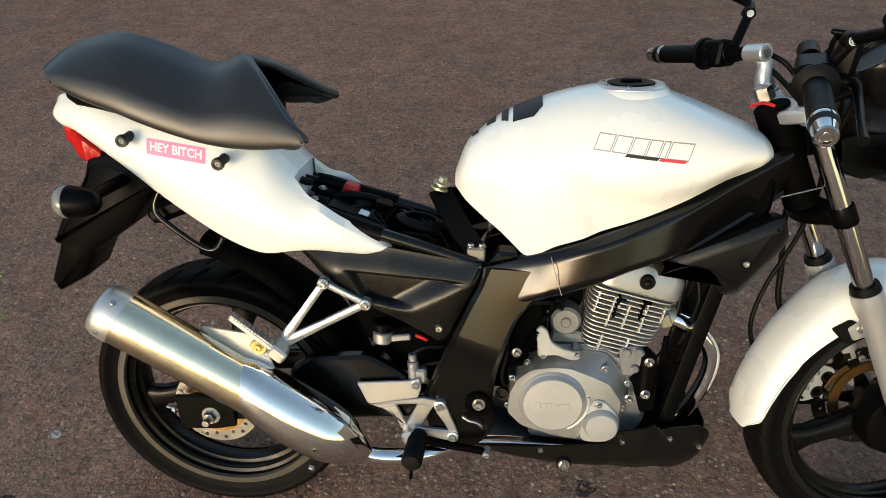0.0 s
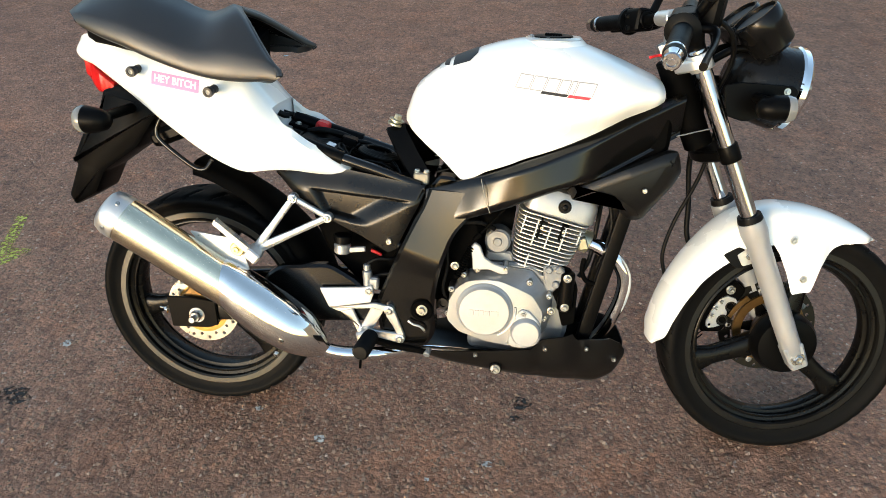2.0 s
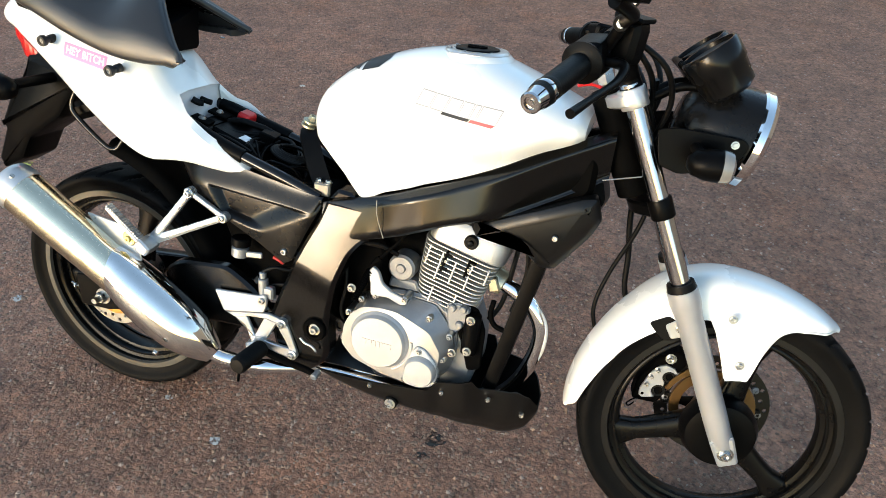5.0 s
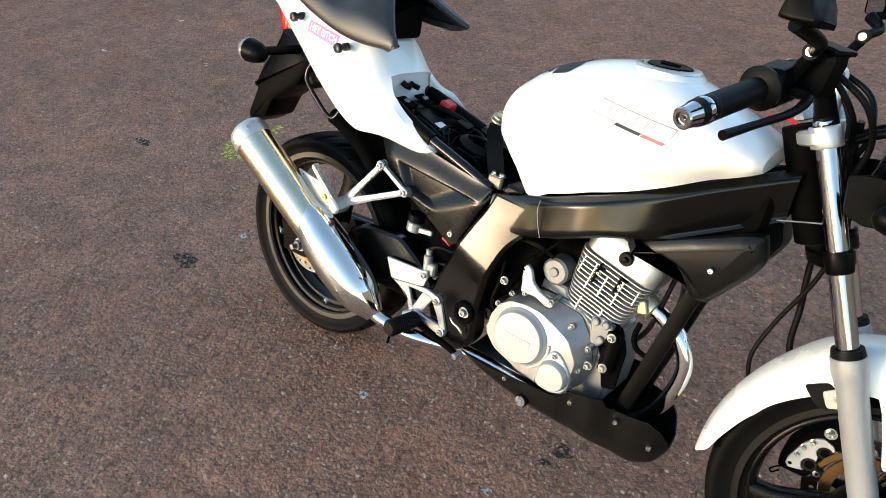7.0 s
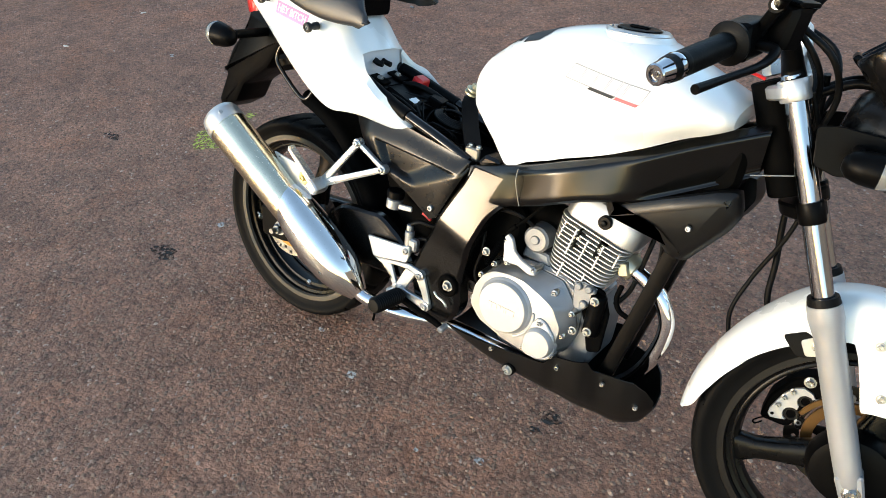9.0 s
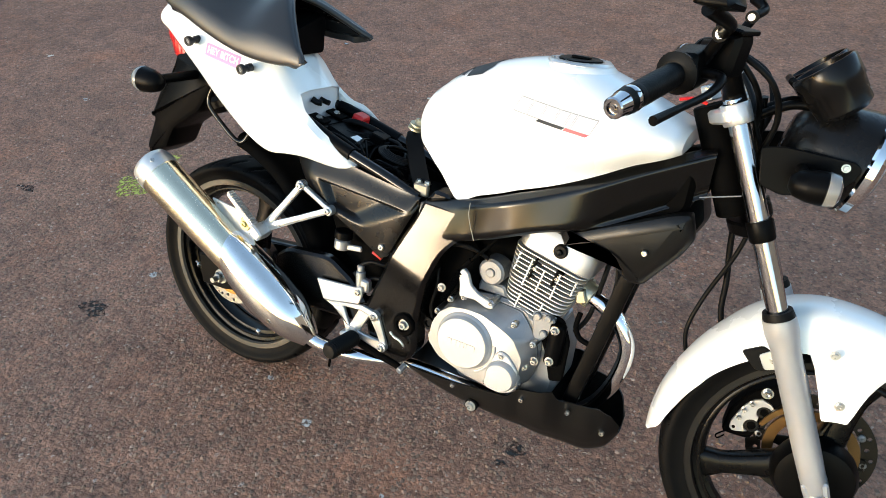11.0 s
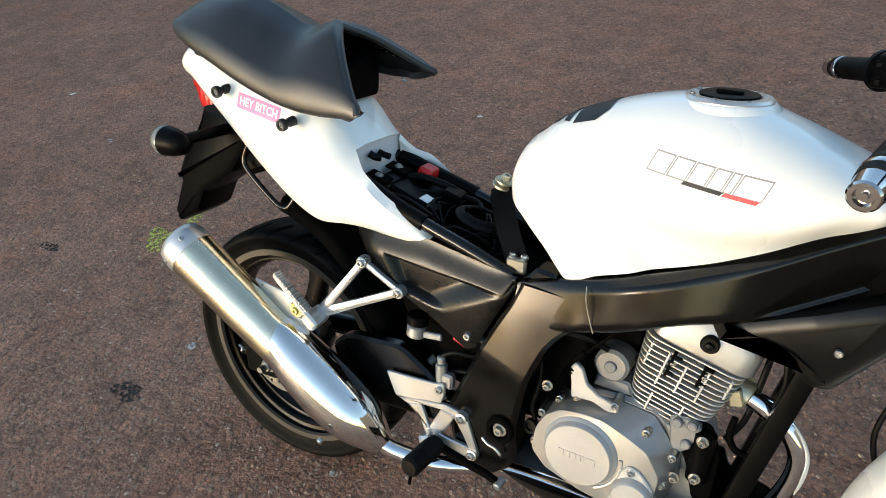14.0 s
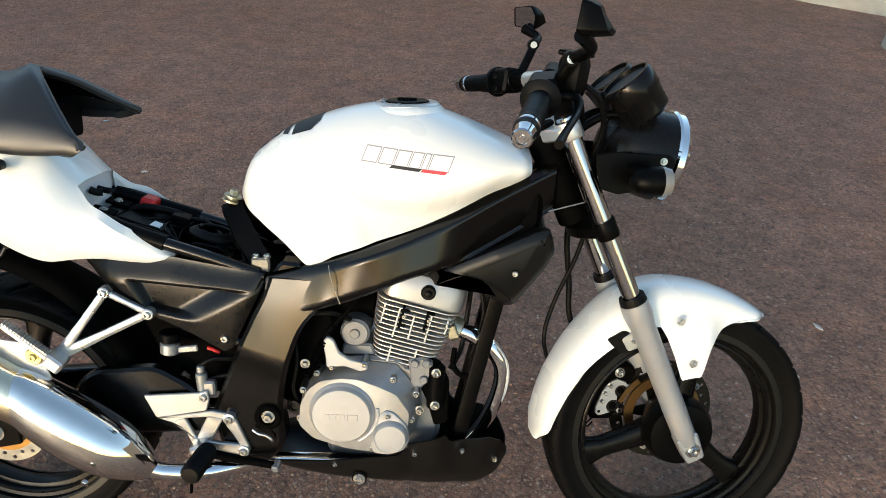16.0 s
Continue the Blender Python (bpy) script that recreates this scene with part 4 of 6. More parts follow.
for sg in (-1, 1):
    bm = B()
    plate(bm, rounded([(0.572, 0.860), (0.605, 0.867), (0.712, 0.863), (0.722, 0.852), (0.716, 0.836), (0.690, 0.806), (0.620, 0.790), (0.585, 0.800)], 0.008), sg * 0.092, sg * 0.097, 0.0015)
    part("lamp_bracket", bm, PLASTIC, lamp, "black headlamp bracket", S)
    bm = B()
    hexbolt(bm, (0.698, sg * 0.097, 0.852), (0, sg, 0), 0.005, 0.005)
    part("lamp_bolt", bm, BOLT, lamp, "bright headlamp bolt", S)
    # turn signal
    o = V(0.646, sg * 0.150, 0.824)
    bm = B()
    lathe(bm, [(-0.026, 0.0), (-0.025, 0.010), (-0.016, 0.020), (0.004, 0.0255), (0.026, 0.0265)], o, (1, 0, 0), 28)
    rod(bm, (0.638, sg * 0.095, 0.838), (0.640, sg * 0.145, 0.838), 0.009)
    ts = part("front_turn_signal", bm, PLASTIC, bike, "black front turn signal with a smoked lens", S)
    bm = B()
    lathe(bm, [(0.026, 0.0265), (0.030, 0.027), (0.042, 0.024), (0.047, 0.015), (0.049, 0.0)], o, (1, 0, 0), 28)
    part("signal_lens", bm, SMOKE_LENS, ts, "smoked lens", S)


# ---- fuel tank
TX = [-0.058, -0.045, -0.01, 0.03, 0.07, 0.13, 0.20, 0.27, 0.34, 0.40, 0.438, 0.460, 0.470]
T_TOP = [0.775, 0.812, 0.854, 0.883, 0.901, 0.922, 0.936, 0.936, 0.916, 0.893, 0.877, 0.867, 0.860]
T_LOW = [0.752, 0.742, 0.713, 0.684, 0.648, 0.671, 0.699, 0.727, 0.761, 0.794, 0.811, 0.822, 0.827]
T_W = [0.030, 0.058, 0.082, 0.098, 0.109, 0.120, 0.130, 0.137, 0.136, 0.128, 0.116, 0.104, 0.090]
T_ZW = [0.760, 0.770, 0.775, 0.775, 0.775, 0.785, 0.800, 0.812, 0.820, 0.830, 0.836, 0.838, 0.838]
T_WB = [0.028, 0.053, 0.072, 0.086, 0.098, 0.108, 0.115, 0.118, 0.114, 0.104, 0.096, 0.088, 0.078]


def tank_recess(x, z):
    crease = hermite([0.10, 0.158, 0.216, 0.313, 0.389, 0.444, 0.48], [0.86, 0.800, 0.782, 0.787, 0.815, 0.850, 0.865], x)
    edge = 0.113 + (0.839 - z) * 0.45
    return 0.0115 * smooth01(crease + 0.010, crease - 0.030, z) * smooth01(edge - 0.012, edge + 0.030, x) * smooth01(0.475, 0.40, x)


rings = []
for k in range(91):
    u = k / 90
    x = -0.058 + 0.528 * (0.5 - 0.5 * math.cos(math.pi * u)) * 0.6 + 0.528 * u * 0.4
    zt, zb, w, zw, wb = [hermite(TX, t, x) for t in (T_TOP, T_LOW, T_W, T_ZW, T_WB)]
    if x < 0.07:
        zb = float(np.interp(x, TX, T_LOW))
    half = []
    for i in range(19):
        a = i / 18 * math.pi / 2
        half.append((w * math.sin(a) ** 0.98, zw + (zt - zw) * max(math.cos(a), 0) ** 0.92))
    for i in range(1, 17):
        s = i / 16
        half.append((wb + (w - wb) * (1 - s ** 1.8), zw + (zb - zw) * s))
    half = [(max(y - tank_recess(x, z), 0), z) for y, z in half]
    ring = [V(x, -y, z) for y, z in half] + [V(x, y, z) for y, z in reversed(half[1:])]
    rings.append(ring)
bm = B()
loft(bm, rings)
bmesh.ops.recalc_face_normals(bm, faces=bm.faces)
from mathutils.bvhtree import BVHTree
TANK_TREE = BVHTree.FromBMesh(bm)
tank = part("fuel_tank", bm, WHITE, bike, "glossy white fuel tank with a peeling dark decal", None, 32)


def drape(bm, tree, o, d, lift, thick=0.0004):
    """Lays flat faces, drawn in x and z, on a surface along d."""
    for v in bm.verts:
        hit = tree.ray_cast(V(v.co.x, 0, v.co.z) + o, d)
        if hit[0]:
            v.co = hit[0] + hit[1] * (lift if hit[1].dot(d) < 0 else -lift)
        else:
            v.co = V(v.co.x, o.y * 0.3, v.co.z)
    return bm


def quad_strip(bm, pts, n=6):
    """Flat quad in x and z, cut into n x 2 cells so that it can follow a curved surface."""
    a, b, c, d = [Vector(p) for p in pts]
    rows = [[bm.verts.new(((a.lerp(b, i / n)).lerp(d.lerp(c, i / n), j / 2).x, 0, (a.lerp(b, i / n)).lerp(d.lerp(c, i / n), j / 2).y)) for i in range(n + 1)] for j in range(3)]
    for j in range(2):
        for i in range(n):
            bm.faces.new((rows[j][i], rows[j][i + 1], rows[j + 1][i + 1], rows[j + 1][i]))


# the maker's mark: six outlined slanted blocks over a dark and a red bar
lx, lz, slope = 0.174, 0.874, -0.075


def mark_pt(u, v):
    return (lx + 0.150 * u + 0.010 * v, lz + slope * 0.150 * u - 0.027 * (1 - v))


for sgn in (-1, 1):
    bm = B()
    for k, (u0, u1) in enumerate([(0.0, 0.18), (0.19, 0.36), (0.37, 0.53), (0.54, 0.67), (0.68, 0.75), (0.76, 1.0)]):
        t, tv = 0.0105, 0.07
        loops = []
        for a, b, c, d in ((u0, u1, 0, 1), (u0 + t, u1 - t, tv, 1 - tv)):
            cor = [(a, d), (b, d), (b, c), (a, c)]
            loops.append([bm.verts.new((mark_pt(*Vector(cor[i]).lerp(Vector(cor[(i + 1) % 4]), s / 4))[0], 0, mark_pt(*Vector(cor[i]).lerp(Vector(cor[(i + 1) % 4]), s / 4))[1])) for i in range(4) for s in range(4)])
        for i in range(16):
            bm.faces.new((loops[0][i], loops[0][(i + 1) % 16], loops[1][(i + 1) % 16], loops[1][i]))
        drape(bm, TANK_TREE, V(0, sgn * 0.6, 0), V(0, -sgn, 0), 0.0006)
        part("tank_mark", bm, DECAL_GREY, tank, "outlined grey block of the maker's mark")
        bm = B()
    for u0, u1, mt, lb in ((0.36, 0.70, DECAL_DARK, "dark slanted badge bar"), (0.71, 0.99, DECAL_RED, "red slanted badge bar")):
        bm = B()
        quad_strip(bm, [mark_pt(u0, 0.04), mark_pt(u1, 0.04), mark_pt(u1 - 0.02, -0.15), mark_pt(u0 - 0.02, -0.15)], 6)
        drape(bm, TANK_TREE, V(0, sgn * 0.6, 0), V(0, -sgn, 0), 0.0010)
        part("tank_badge", bm, mt, tank, lb)
# the torn tank pad along the rear top
for xs, ys in (([0.042, 0.078, 0.092], [0.054, 0.060, 0.043]), ([0.022, 0.034], [0.036, 0.047]), ([-0.004, 0.012], [0.020, 0.028]), ([-0.030, -0.018], [0.014, 0.020])):
    bm = B()
    rows = []
    for i in range(15):
        x = xs[0] + (xs[-1] - xs[0]) * i / 14
        yn = float(np.interp(x, xs, ys))
        row = []
        for j in range(21):
            hit = TANK_TREE.ray_cast(V(x, yn * (j / 10 - 1), 1.4), V(0, 0, -1))
            row.append(bm.verts.new(hit[0] + V(0, 0, 0.0014)))
        rows.append(row)
    for a, b in zip(rows, rows[1:]):
        for j in range(20):
            bm.faces.new((a[j], a[j + 1], b[j + 1], b[j]))
    part("tank_pad", bm, DECAL_DARK, tank, "torn dark tank pad")
# filler cap
cd = V(-0.03, 0, 1).normalized()
bm = B()
lathe(bm, [(-0.02, 0.0), (-0.02, 0.060), (0.000, 0.060), (0.004, 0.056), (0.004, 0.043), (0.000, 0.041), (0.000, 0.0)], (0.243, 0.0, 0.933), cd, 48)
bmc = B()
lathe(bmc, [(-0.022, 0.076), (-0.010, 0.070), (-0.003, 0.063), (0.0, 0.058)], (0.243, 0.0, 0.933), cd, 56)
part("filler_collar", bmc, WHITE, tank, "")
cap = part("filler_cap", bm, ALLOY, tank, "satin metal filler ring with a black cap")
bm = B()
lathe(bm, [(0.0, 0.0), (0.0, 0.041), (0.006, 0.040), (0.008, 0.034), (0.006, 0.020), (0.006, 0.0)], (0.243, 0.0, 0.933), cd, 40)
box(bm, (0.243, 0, 0.941), (0.036, 0.012, 0.006), 0.002)
part("cap_insert", bm, PLASTIC, cap, "black cap")
bolts("cap_screw", capbolt, [V(0.243, 0, 0.937) + V(math.cos(2 * math.pi * k / 7) * 0.050, math.sin(2 * math.pi * k / 7) * 0.050, 0) for k in range(7)], cd, CAST_DARK, cap, r=0.0035, h=0.0015)

# ---- frame
SX = [0.0, 0.05, 0.11, 0.18, 0.26, 0.35, 0.42, 0.52]
S_TOP = [0.622, 0.638, 0.659, 0.688, 0.720, 0.763, 0.800, 0.846]
S_LOW = [0.500, 0.545, 0.571, 0.600, 0.634, 0.662, 0.697, 0.752]
S_OUT = [0.106, 0.1215, 0.1375, 0.146, 0.138, 0.118, 0.092, 0.052]


def plate_lean(x):
    """How far the upper pivot plate leans in: less towards the beam, so that the two meet flush."""
    return 0.17 * (1 - 0.5 * min(max((x + 0.01) / 0.12, 0), 1))


for sg in (-1, 1):
    rings = []
    for k in range(53):
        x = 0.52 * k / 52
        zt, zl, yo = [hermite(SX, t, x) for t in (S_TOP, S_LOW, S_OUT)]
        h = zt - zl
        dn = 0.014 * smooth01(0.30, 0.38, x) + 0.004 * smooth01(0.10, 0.13, x) * smooth01(0.22, 0.18, x)
        f = smooth01(0.20, 0.09, x) + 0.30 * smooth01(0.23, 0.28, x) * smooth01(0.35, 0.30, x)
        q = dense(rounded([(yo - 0.050, zt - 0.004), (yo - 0.030, zt), (yo - 0.006 - 0.013 * f, zt - 0.16 * h), (yo - 0.003 - dn, zl + 0.20 * h), (yo - 0.004 - dn * 1.3, zl + 0.010), (yo - 0.016, zl), (yo - 0.050, zl + 0.006)], 0.006, 3), 3)
        ring = []
        for p in q:
            y = p[0]
            if y > yo - 0.035:          # the rear end flows into the face of the pivot plate
                w = smooth01(-0.015, 0.165, x + 0.55 * (p[1] - 0.60))
                y = (0.130 - (p[1] - 0.475) * plate_lean(x)) * (1 - w) + y * w
            ring.append(V(x, sg * y, p[1]))
        rings.append(ring)
    bm = B()
    loft(bm, rings)
    spar = part("frame_spar", bm, FRAME_BLACK, bike, "satin black twin-spar frame beam", None, 45)
    rings = []
    LZ = [0.238, 0.25, 0.275, 0.345, 0.42, 0.487, 0.535, 0.56, 0.58, 0.622]
    L_L = [-0.050, -0.075, -0.098, -0.110, -0.080, -0.052, -0.031, -0.020, -0.011, 0.005]
    L_R = [-0.006, 0.010, 0.026, 0.026, 0.034, 0.052, 0.072, 0.092, 0.112, 0.120]
    for k in range(29):
        ring, ends = [], []
        for i in range(13):
            v = i / 12
            crease = 0.490 - 0.034 * v
            z = 0.238 + (crease - 0.238) * k / 14 if k <= 14 else crease + (0.622 - crease) * (k - 14) / 14
            x0, x1 = float(np.interp(z, LZ, L_L)), hermite(LZ, L_R, z)
            x = x0 + (x1 - x0) * v
            y = 0.132 - (z - crease) * plate_lean(x) if k >= 14 else 0.132 - 0.008 * smooth01(0.0, 0.045, crease - z) - (crease - z) * 0.03
            y -= 0.008 * (1 if i in (0, 12) else 0)
            ring.append(V(x, sg * y, z))
        rings.append(ring + [V(ring[-1].x, sg * 0.078, ring[-1].z), V(ring[0].x, sg * 0.078, ring[0].z)])
    bm = B()
    loft(bm, rings)
    leg = part("pivot_plate", bm, FRAME_BLACK, bike, "satin black swingarm pivot plate", None, 35)
    bm = B()
    lathe(bm, [(0, 0.026), (0.007, 0.026), (0.010, 0.023), (0.010, 0.016), (0.004, 0.015), (0.004, 0.0)], (0, sg * 0.120, 0.343), (0, sg, 0), 28)
    part("pivot_boss", bm, DARK, leg)
    bm = B()
    hexbolt(bm, (0, sg * 0.124, 0.343), (0, sg, 0), 0.0095, 0.010)
    part("pivot_bolt", bm, BOLT, leg, "bright swingarm pivot bolt")
    # seam weld across the beam
    bm = B()
    tube(bm, [(0.118, sg * 0.1240, 0.656), (0.124, sg * 0.1372, 0.638), (0.132, sg * 0.1375, 0.612), (0.140, sg * 0.1345, 0.588)], 0.0008, 8)
    part("weld_seam", bm, material("bare_seam", (0.30, 0.27, 0.22), 0.5) if sg < 0 else FRAME_BLACK, spar, "worn bare seam")
    # small cover at the beam's rear end
    bm = B()
    plate(bm, rounded([(0.006, 0.624), (0.028, 0.652), (0.058, 0.650), (0.064, 0.640)], 0.005, 3), sg * 0.06, sg * 0.104, 0.006)
    part("beam_cap", bm, FRAME_BLACK, spar)
    # front down tube
    bm = B()
    d = (V(0.432, 0, 0.600) - V(0.367, 0, 0.265)).normalized()
    nx = V(d.z, 0, -d.x)
    prism(bm, rounded([(-0.015, -0.012), (0.015, -0.012), (0.015, 0.012), (-0.015, 0.012)], 0.004, 2), (0.367, sg * 0.047, 0.265), nx, (0, 1, 0), d, 0, 0.345, 0.003)
    part("down_tube", bm, PLASTIC, bike, "flat black front down tube")
    # shroud under the beam
    rings = []
    out = rounded([(0.290, 0.636), (0.345, 0.660), (0.407, 0.692), (0.485, 0.728), (0.512, 0.733), (0.526, 0.690), (0.512, 0.656), (0.458, 0.578), (0.428, 0.578), (0.394, 0.612)], 0.010, 4)
    bm = B()
    pr = [Vector(p) for p in out]

    def sy(p):
        return 0.118 - 0.30 * max(p[0] - 0.44, 0) + 0.22 * min(p[1] - 0.70, 0)
    loft(bm, [[V(p[0], sg * (sy(p) - h), p[1]) for p in inset(pr, i)] for h, i in ((0.055, 0.006), (0.020, 0.0), (0.008, 0.001), (0.0, 0.010), (-0.002, 0.022))])
    sh = part("side_shroud", bm, SATIN, bike, "matt black plastic shroud")
    bm = B()
    capbolt(bm, (0.453, sg * 0.1055, 0.650), (0, sg, 0), 0.0055, 0.004)
    part("shroud_screw", bm, BOLT, sh, "bright shroud screw")
    # side panel with its sunken triangle
    grid = []
    for i in range(131):
        x = -0.340 + 0.338 * i / 130
        zt = float(np.interp(x, [-0.34, -0.25, -0.17, 0.0], [0.640, 0.650, 0.652, 0.626]))
        zb = float(np.interp(x, [-0.34, -0.30, -0.217, -0.141, -0.080, -0.064, -0.002], [0.632, 0.602, 0.543, 0.508, 0.473, 0.482, 0.618]))
        row = []
        for j in range(71):
            line = min(max(0.612 - 0.070 * (x + 0.253), zb + 0.02), zt - 0.004)
            z = zb + (line - zb) * (1 - (1 - j / 50) ** 1.5) if j <= 50 else line + (zt - line) * (j - 50) / 20
            m = smooth01(0.0, 0.011, line - z)
            m *= smooth01(-0.003, 0.016, (x + 0.254) * 0.90 + (z - 0.611) * 0.44) * smooth01(-0.002, 0.012, (x + 0.223) * 0.204 + (z - 0.549) * 0.979)
            m *= smooth01(-0.004, 0.040, ((z - 0.518) * 0.86 - (x + 0.150) * 0.50))
            cv = 0.010 * smooth01(0.0, 0.05, zt - z) + 0.004 * math.sin(math.pi * (z - zb) / (zt - zb + 1e-6))
            row.append(V(x, sg * (0.100 + cv - 0.017 * m - 0.03 * smooth01(-0.26, -0.36, x)), z))
        grid.append(row)
    bm = B()
    shell(bm, grid, 0.004 * sg)
    sp = part("side_panel", bm, PANEL, bike, "matt black side panel with a sunken triangle", None, 30)
    bm = B()
    capbolt(bm, (-0.078, sg * 0.114, 0.500), (0, sg, 0), 0.0075, 0.007)
    part("panel_screw", bm, BOLT, sp, "bright panel screw")
    # seat rails
    bm = B()
    tube(bm, [(-0.60, sg * 0.05, 0.775), (-0.42, sg * 0.064, 0.740), (-0.335, sg * 0.077, 0.719), (-0.26, sg * 0.087, 0.695), (-0.184, sg * 0.092, 0.673), (-0.10, sg * 0.092, 0.649), (-0.015, sg * 0.090, 0.622)], 0.0120, 12)
    part("seat_rail", bm, FRAME_BLACK, bike, "black tubular seat rail")
    bm = B()
    tube(bm, [(-0.42, sg * 0.07, 0.70), (-0.25, sg * 0.085, 0.60), (-0.06, sg * 0.085, 0.48)], 0.011, 12)
    part("lower_rail", bm, FRAME_BLACK, bike, "")

# ---- airbox block and near-black filling that paint shade behind the engine, under the tank
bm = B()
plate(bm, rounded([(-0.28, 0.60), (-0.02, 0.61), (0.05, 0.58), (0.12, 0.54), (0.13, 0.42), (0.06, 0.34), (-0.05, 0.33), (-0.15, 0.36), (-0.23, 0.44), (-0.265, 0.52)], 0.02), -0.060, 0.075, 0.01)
part("airbox_filler", bm, DARK, bike, "near-black block filling the shaded gap behind the engine")
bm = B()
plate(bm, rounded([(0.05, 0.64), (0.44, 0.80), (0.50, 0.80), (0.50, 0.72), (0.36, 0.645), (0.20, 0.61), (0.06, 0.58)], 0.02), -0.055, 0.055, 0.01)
part("tank_gap_filler", bm, DARK, bike, "")
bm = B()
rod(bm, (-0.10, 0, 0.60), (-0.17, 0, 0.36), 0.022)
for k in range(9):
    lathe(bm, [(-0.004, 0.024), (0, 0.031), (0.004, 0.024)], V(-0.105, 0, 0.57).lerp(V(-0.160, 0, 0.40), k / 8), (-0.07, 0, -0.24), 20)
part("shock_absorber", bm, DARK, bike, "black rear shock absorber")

# ---- tail fairing
BX = [-0.812, -0.795, -0.75, -0.70, -0.65, -0.59, -0.53, -0.473, -0.40, -0.345, -0.318, -0.292, -0.254, -0.200, -0.180, -0.166]
B_TOP = [0.872, 0.893, 0.905, 0.900, 0.884, 0.874, 0.866, 0.857, 0.830, 0.772, 0.745, 0.735, 0.711, 0.684, 0.673, 0.664]
B_LOW = [0.862, 0.852, 0.838, 0.808, 0.774, 0.730, 0.690, 0.657, 0.633, 0.640, 0.643, 0.644, 0.641, 0.637, 0.641, 0.650]
B_W = [0.022, 0.048, 0.072, 0.084, 0.092, 0.100, 0.107, 0.113, 0.119, 0.121, 0.122, 0.123, 0.121, 0.111, 0.106, 0.100]
B_SH = [0.010, 0.030, 0.050, 0.060, 0.064, 0.068, 0.072, 0.074, 0.073, 0.078, 0.096, 0.110, 0.112, 0.100, 0.094, 0.088]


def tail_half(x):
    """Half section of the tail, from the middle of the top to the lower edge."""
    zt, zb, w, sh = [hermite(BX, t, x) for t in (B_TOP, B_LOW, B_W, B_SH)]
    zw = zb + (zt - zb) * 0.30
    drop = smooth01(-0.43, -0.345, x) * 0.006
    half = [(0, zt), (sh * 0.5, zt), (sh * 0.9, zt - 0.002 - drop * 0.4), (sh * 1.04, zt - 0.010 - drop * 0.8)]
    for i in range(1, 9):
        s = i / 8
        y0, z0 = half[3]
        half.append((y0 + (w - y0) * math.sin(s * math.pi / 2) ** 0.9, z0 + (zw - z0) * s ** 1.15))
    return half + [(w - 0.002, zw + (zb - zw) * 0.4), (w - 0.006, zw + (zb - zw) * 0.75), (w - 0.013, zb), (w - 0.030, zb + 0.004)]


bm = B()
rows = []
for k in range(61):
    x = -0.812 + 0.467 * k / 60
    half = tail_half(x)
    rows.append([bm.verts.new((x, -y, z)) for y, z in half] + [bm.verts.new((x, y, z)) for y, z in reversed(half[1:])])
for a, b in zip(rows, rows[1:]):
    for i in range(31):
        bm.faces.new((a[i], a[(i + 1) % 31], b[(i + 1) % 31], b[i]))
bm.faces.new(rows[0])
# the two arms that reach forward on either side of the battery bay
for sg in (-1, 1):
    prev = None
    for k in range(29):
        x = -0.345 + 0.179 * k / 28
        half = tail_half(x)[2:]
        inner = [V(x, sg * max(half[-1][0], half[0][0] - 0.002), half[-1][1] + 0.006), V(x, sg * (half[0][0] - 0.003), half[0][1] - 0.010)]
        if k == 0:
            ring = [rows[-1][i] if sg < 0 else rows[-1][31 - i] for i in range(2, 16)]
        else:
            ring = [bm.verts.new((x, sg * y, z)) for y, z in half]
        ring = ring + [bm.verts.new(p) for p in inner]
        if prev:
            for i in range(16):
                bm.faces.new((prev[i], prev[(i + 1) % 16], ring[(i + 1) % 16], ring[i]))
        prev = ring
    bm.faces.new(prev)
bmesh.ops.recalc_face_normals(bm, faces=bm.faces)
TAIL_TREE = BVHTree.FromBMesh(bm)
tail = part("tail_fairing", bm, WHITE, bike, "glossy white tail fairing with two arms round the battery bay", None, 35)
bm = B()
half = tail_half(-0.350)
sec = [(-y * 0.985, 0.70 + (z - 0.70) * 0.98) for y, z in half] + [(y * 0.985, 0.70 + (z - 0.70) * 0.98) for y, z in reversed(half[1:])]
loft(bm, [[V(x, p[0], p[1]) for p in sec] for x in (-0.356, -0.350)])
part("fairing_bridge", bm, INNER_SHADED, tail, "inner wall of the fairing, white greyed for its shade")
for x, y, z in ((-0.634, -0.091, 0.838), (-0.457, -0.111, 0.808)):
    bm = B()
    lathe(bm, [(-0.008, 0.009), (0.004, 0.0085), (0.006, 0.0065), (0.014, 0.0065), (0.016, 0.0108), (0.022, 0.0115), (0.026, 0.0102), (0.026, 0.006), (0.021, 0.005), (0.021, 0.0)], (x, y, z), (-0.05, -1, -0.1), 24)
    kn = part("luggage_knob", bm, KNOB, tail, "black fairing knob")
    bm = B()
    capbolt(bm, (x - 0.001, y - 0.0205, z - 0.002), (-0.05, -1, -0.1), 0.0058, 0.003)
    part("knob_screw", bm, CAST_DARK, kn, "dull screw")
# vinyl sticker with its words
bm = B()
sc, sl = (-0.548, 0.8165), -0.13


def stick(u, v):
    return (sc[0] + u, sc[1] + sl * u + v)


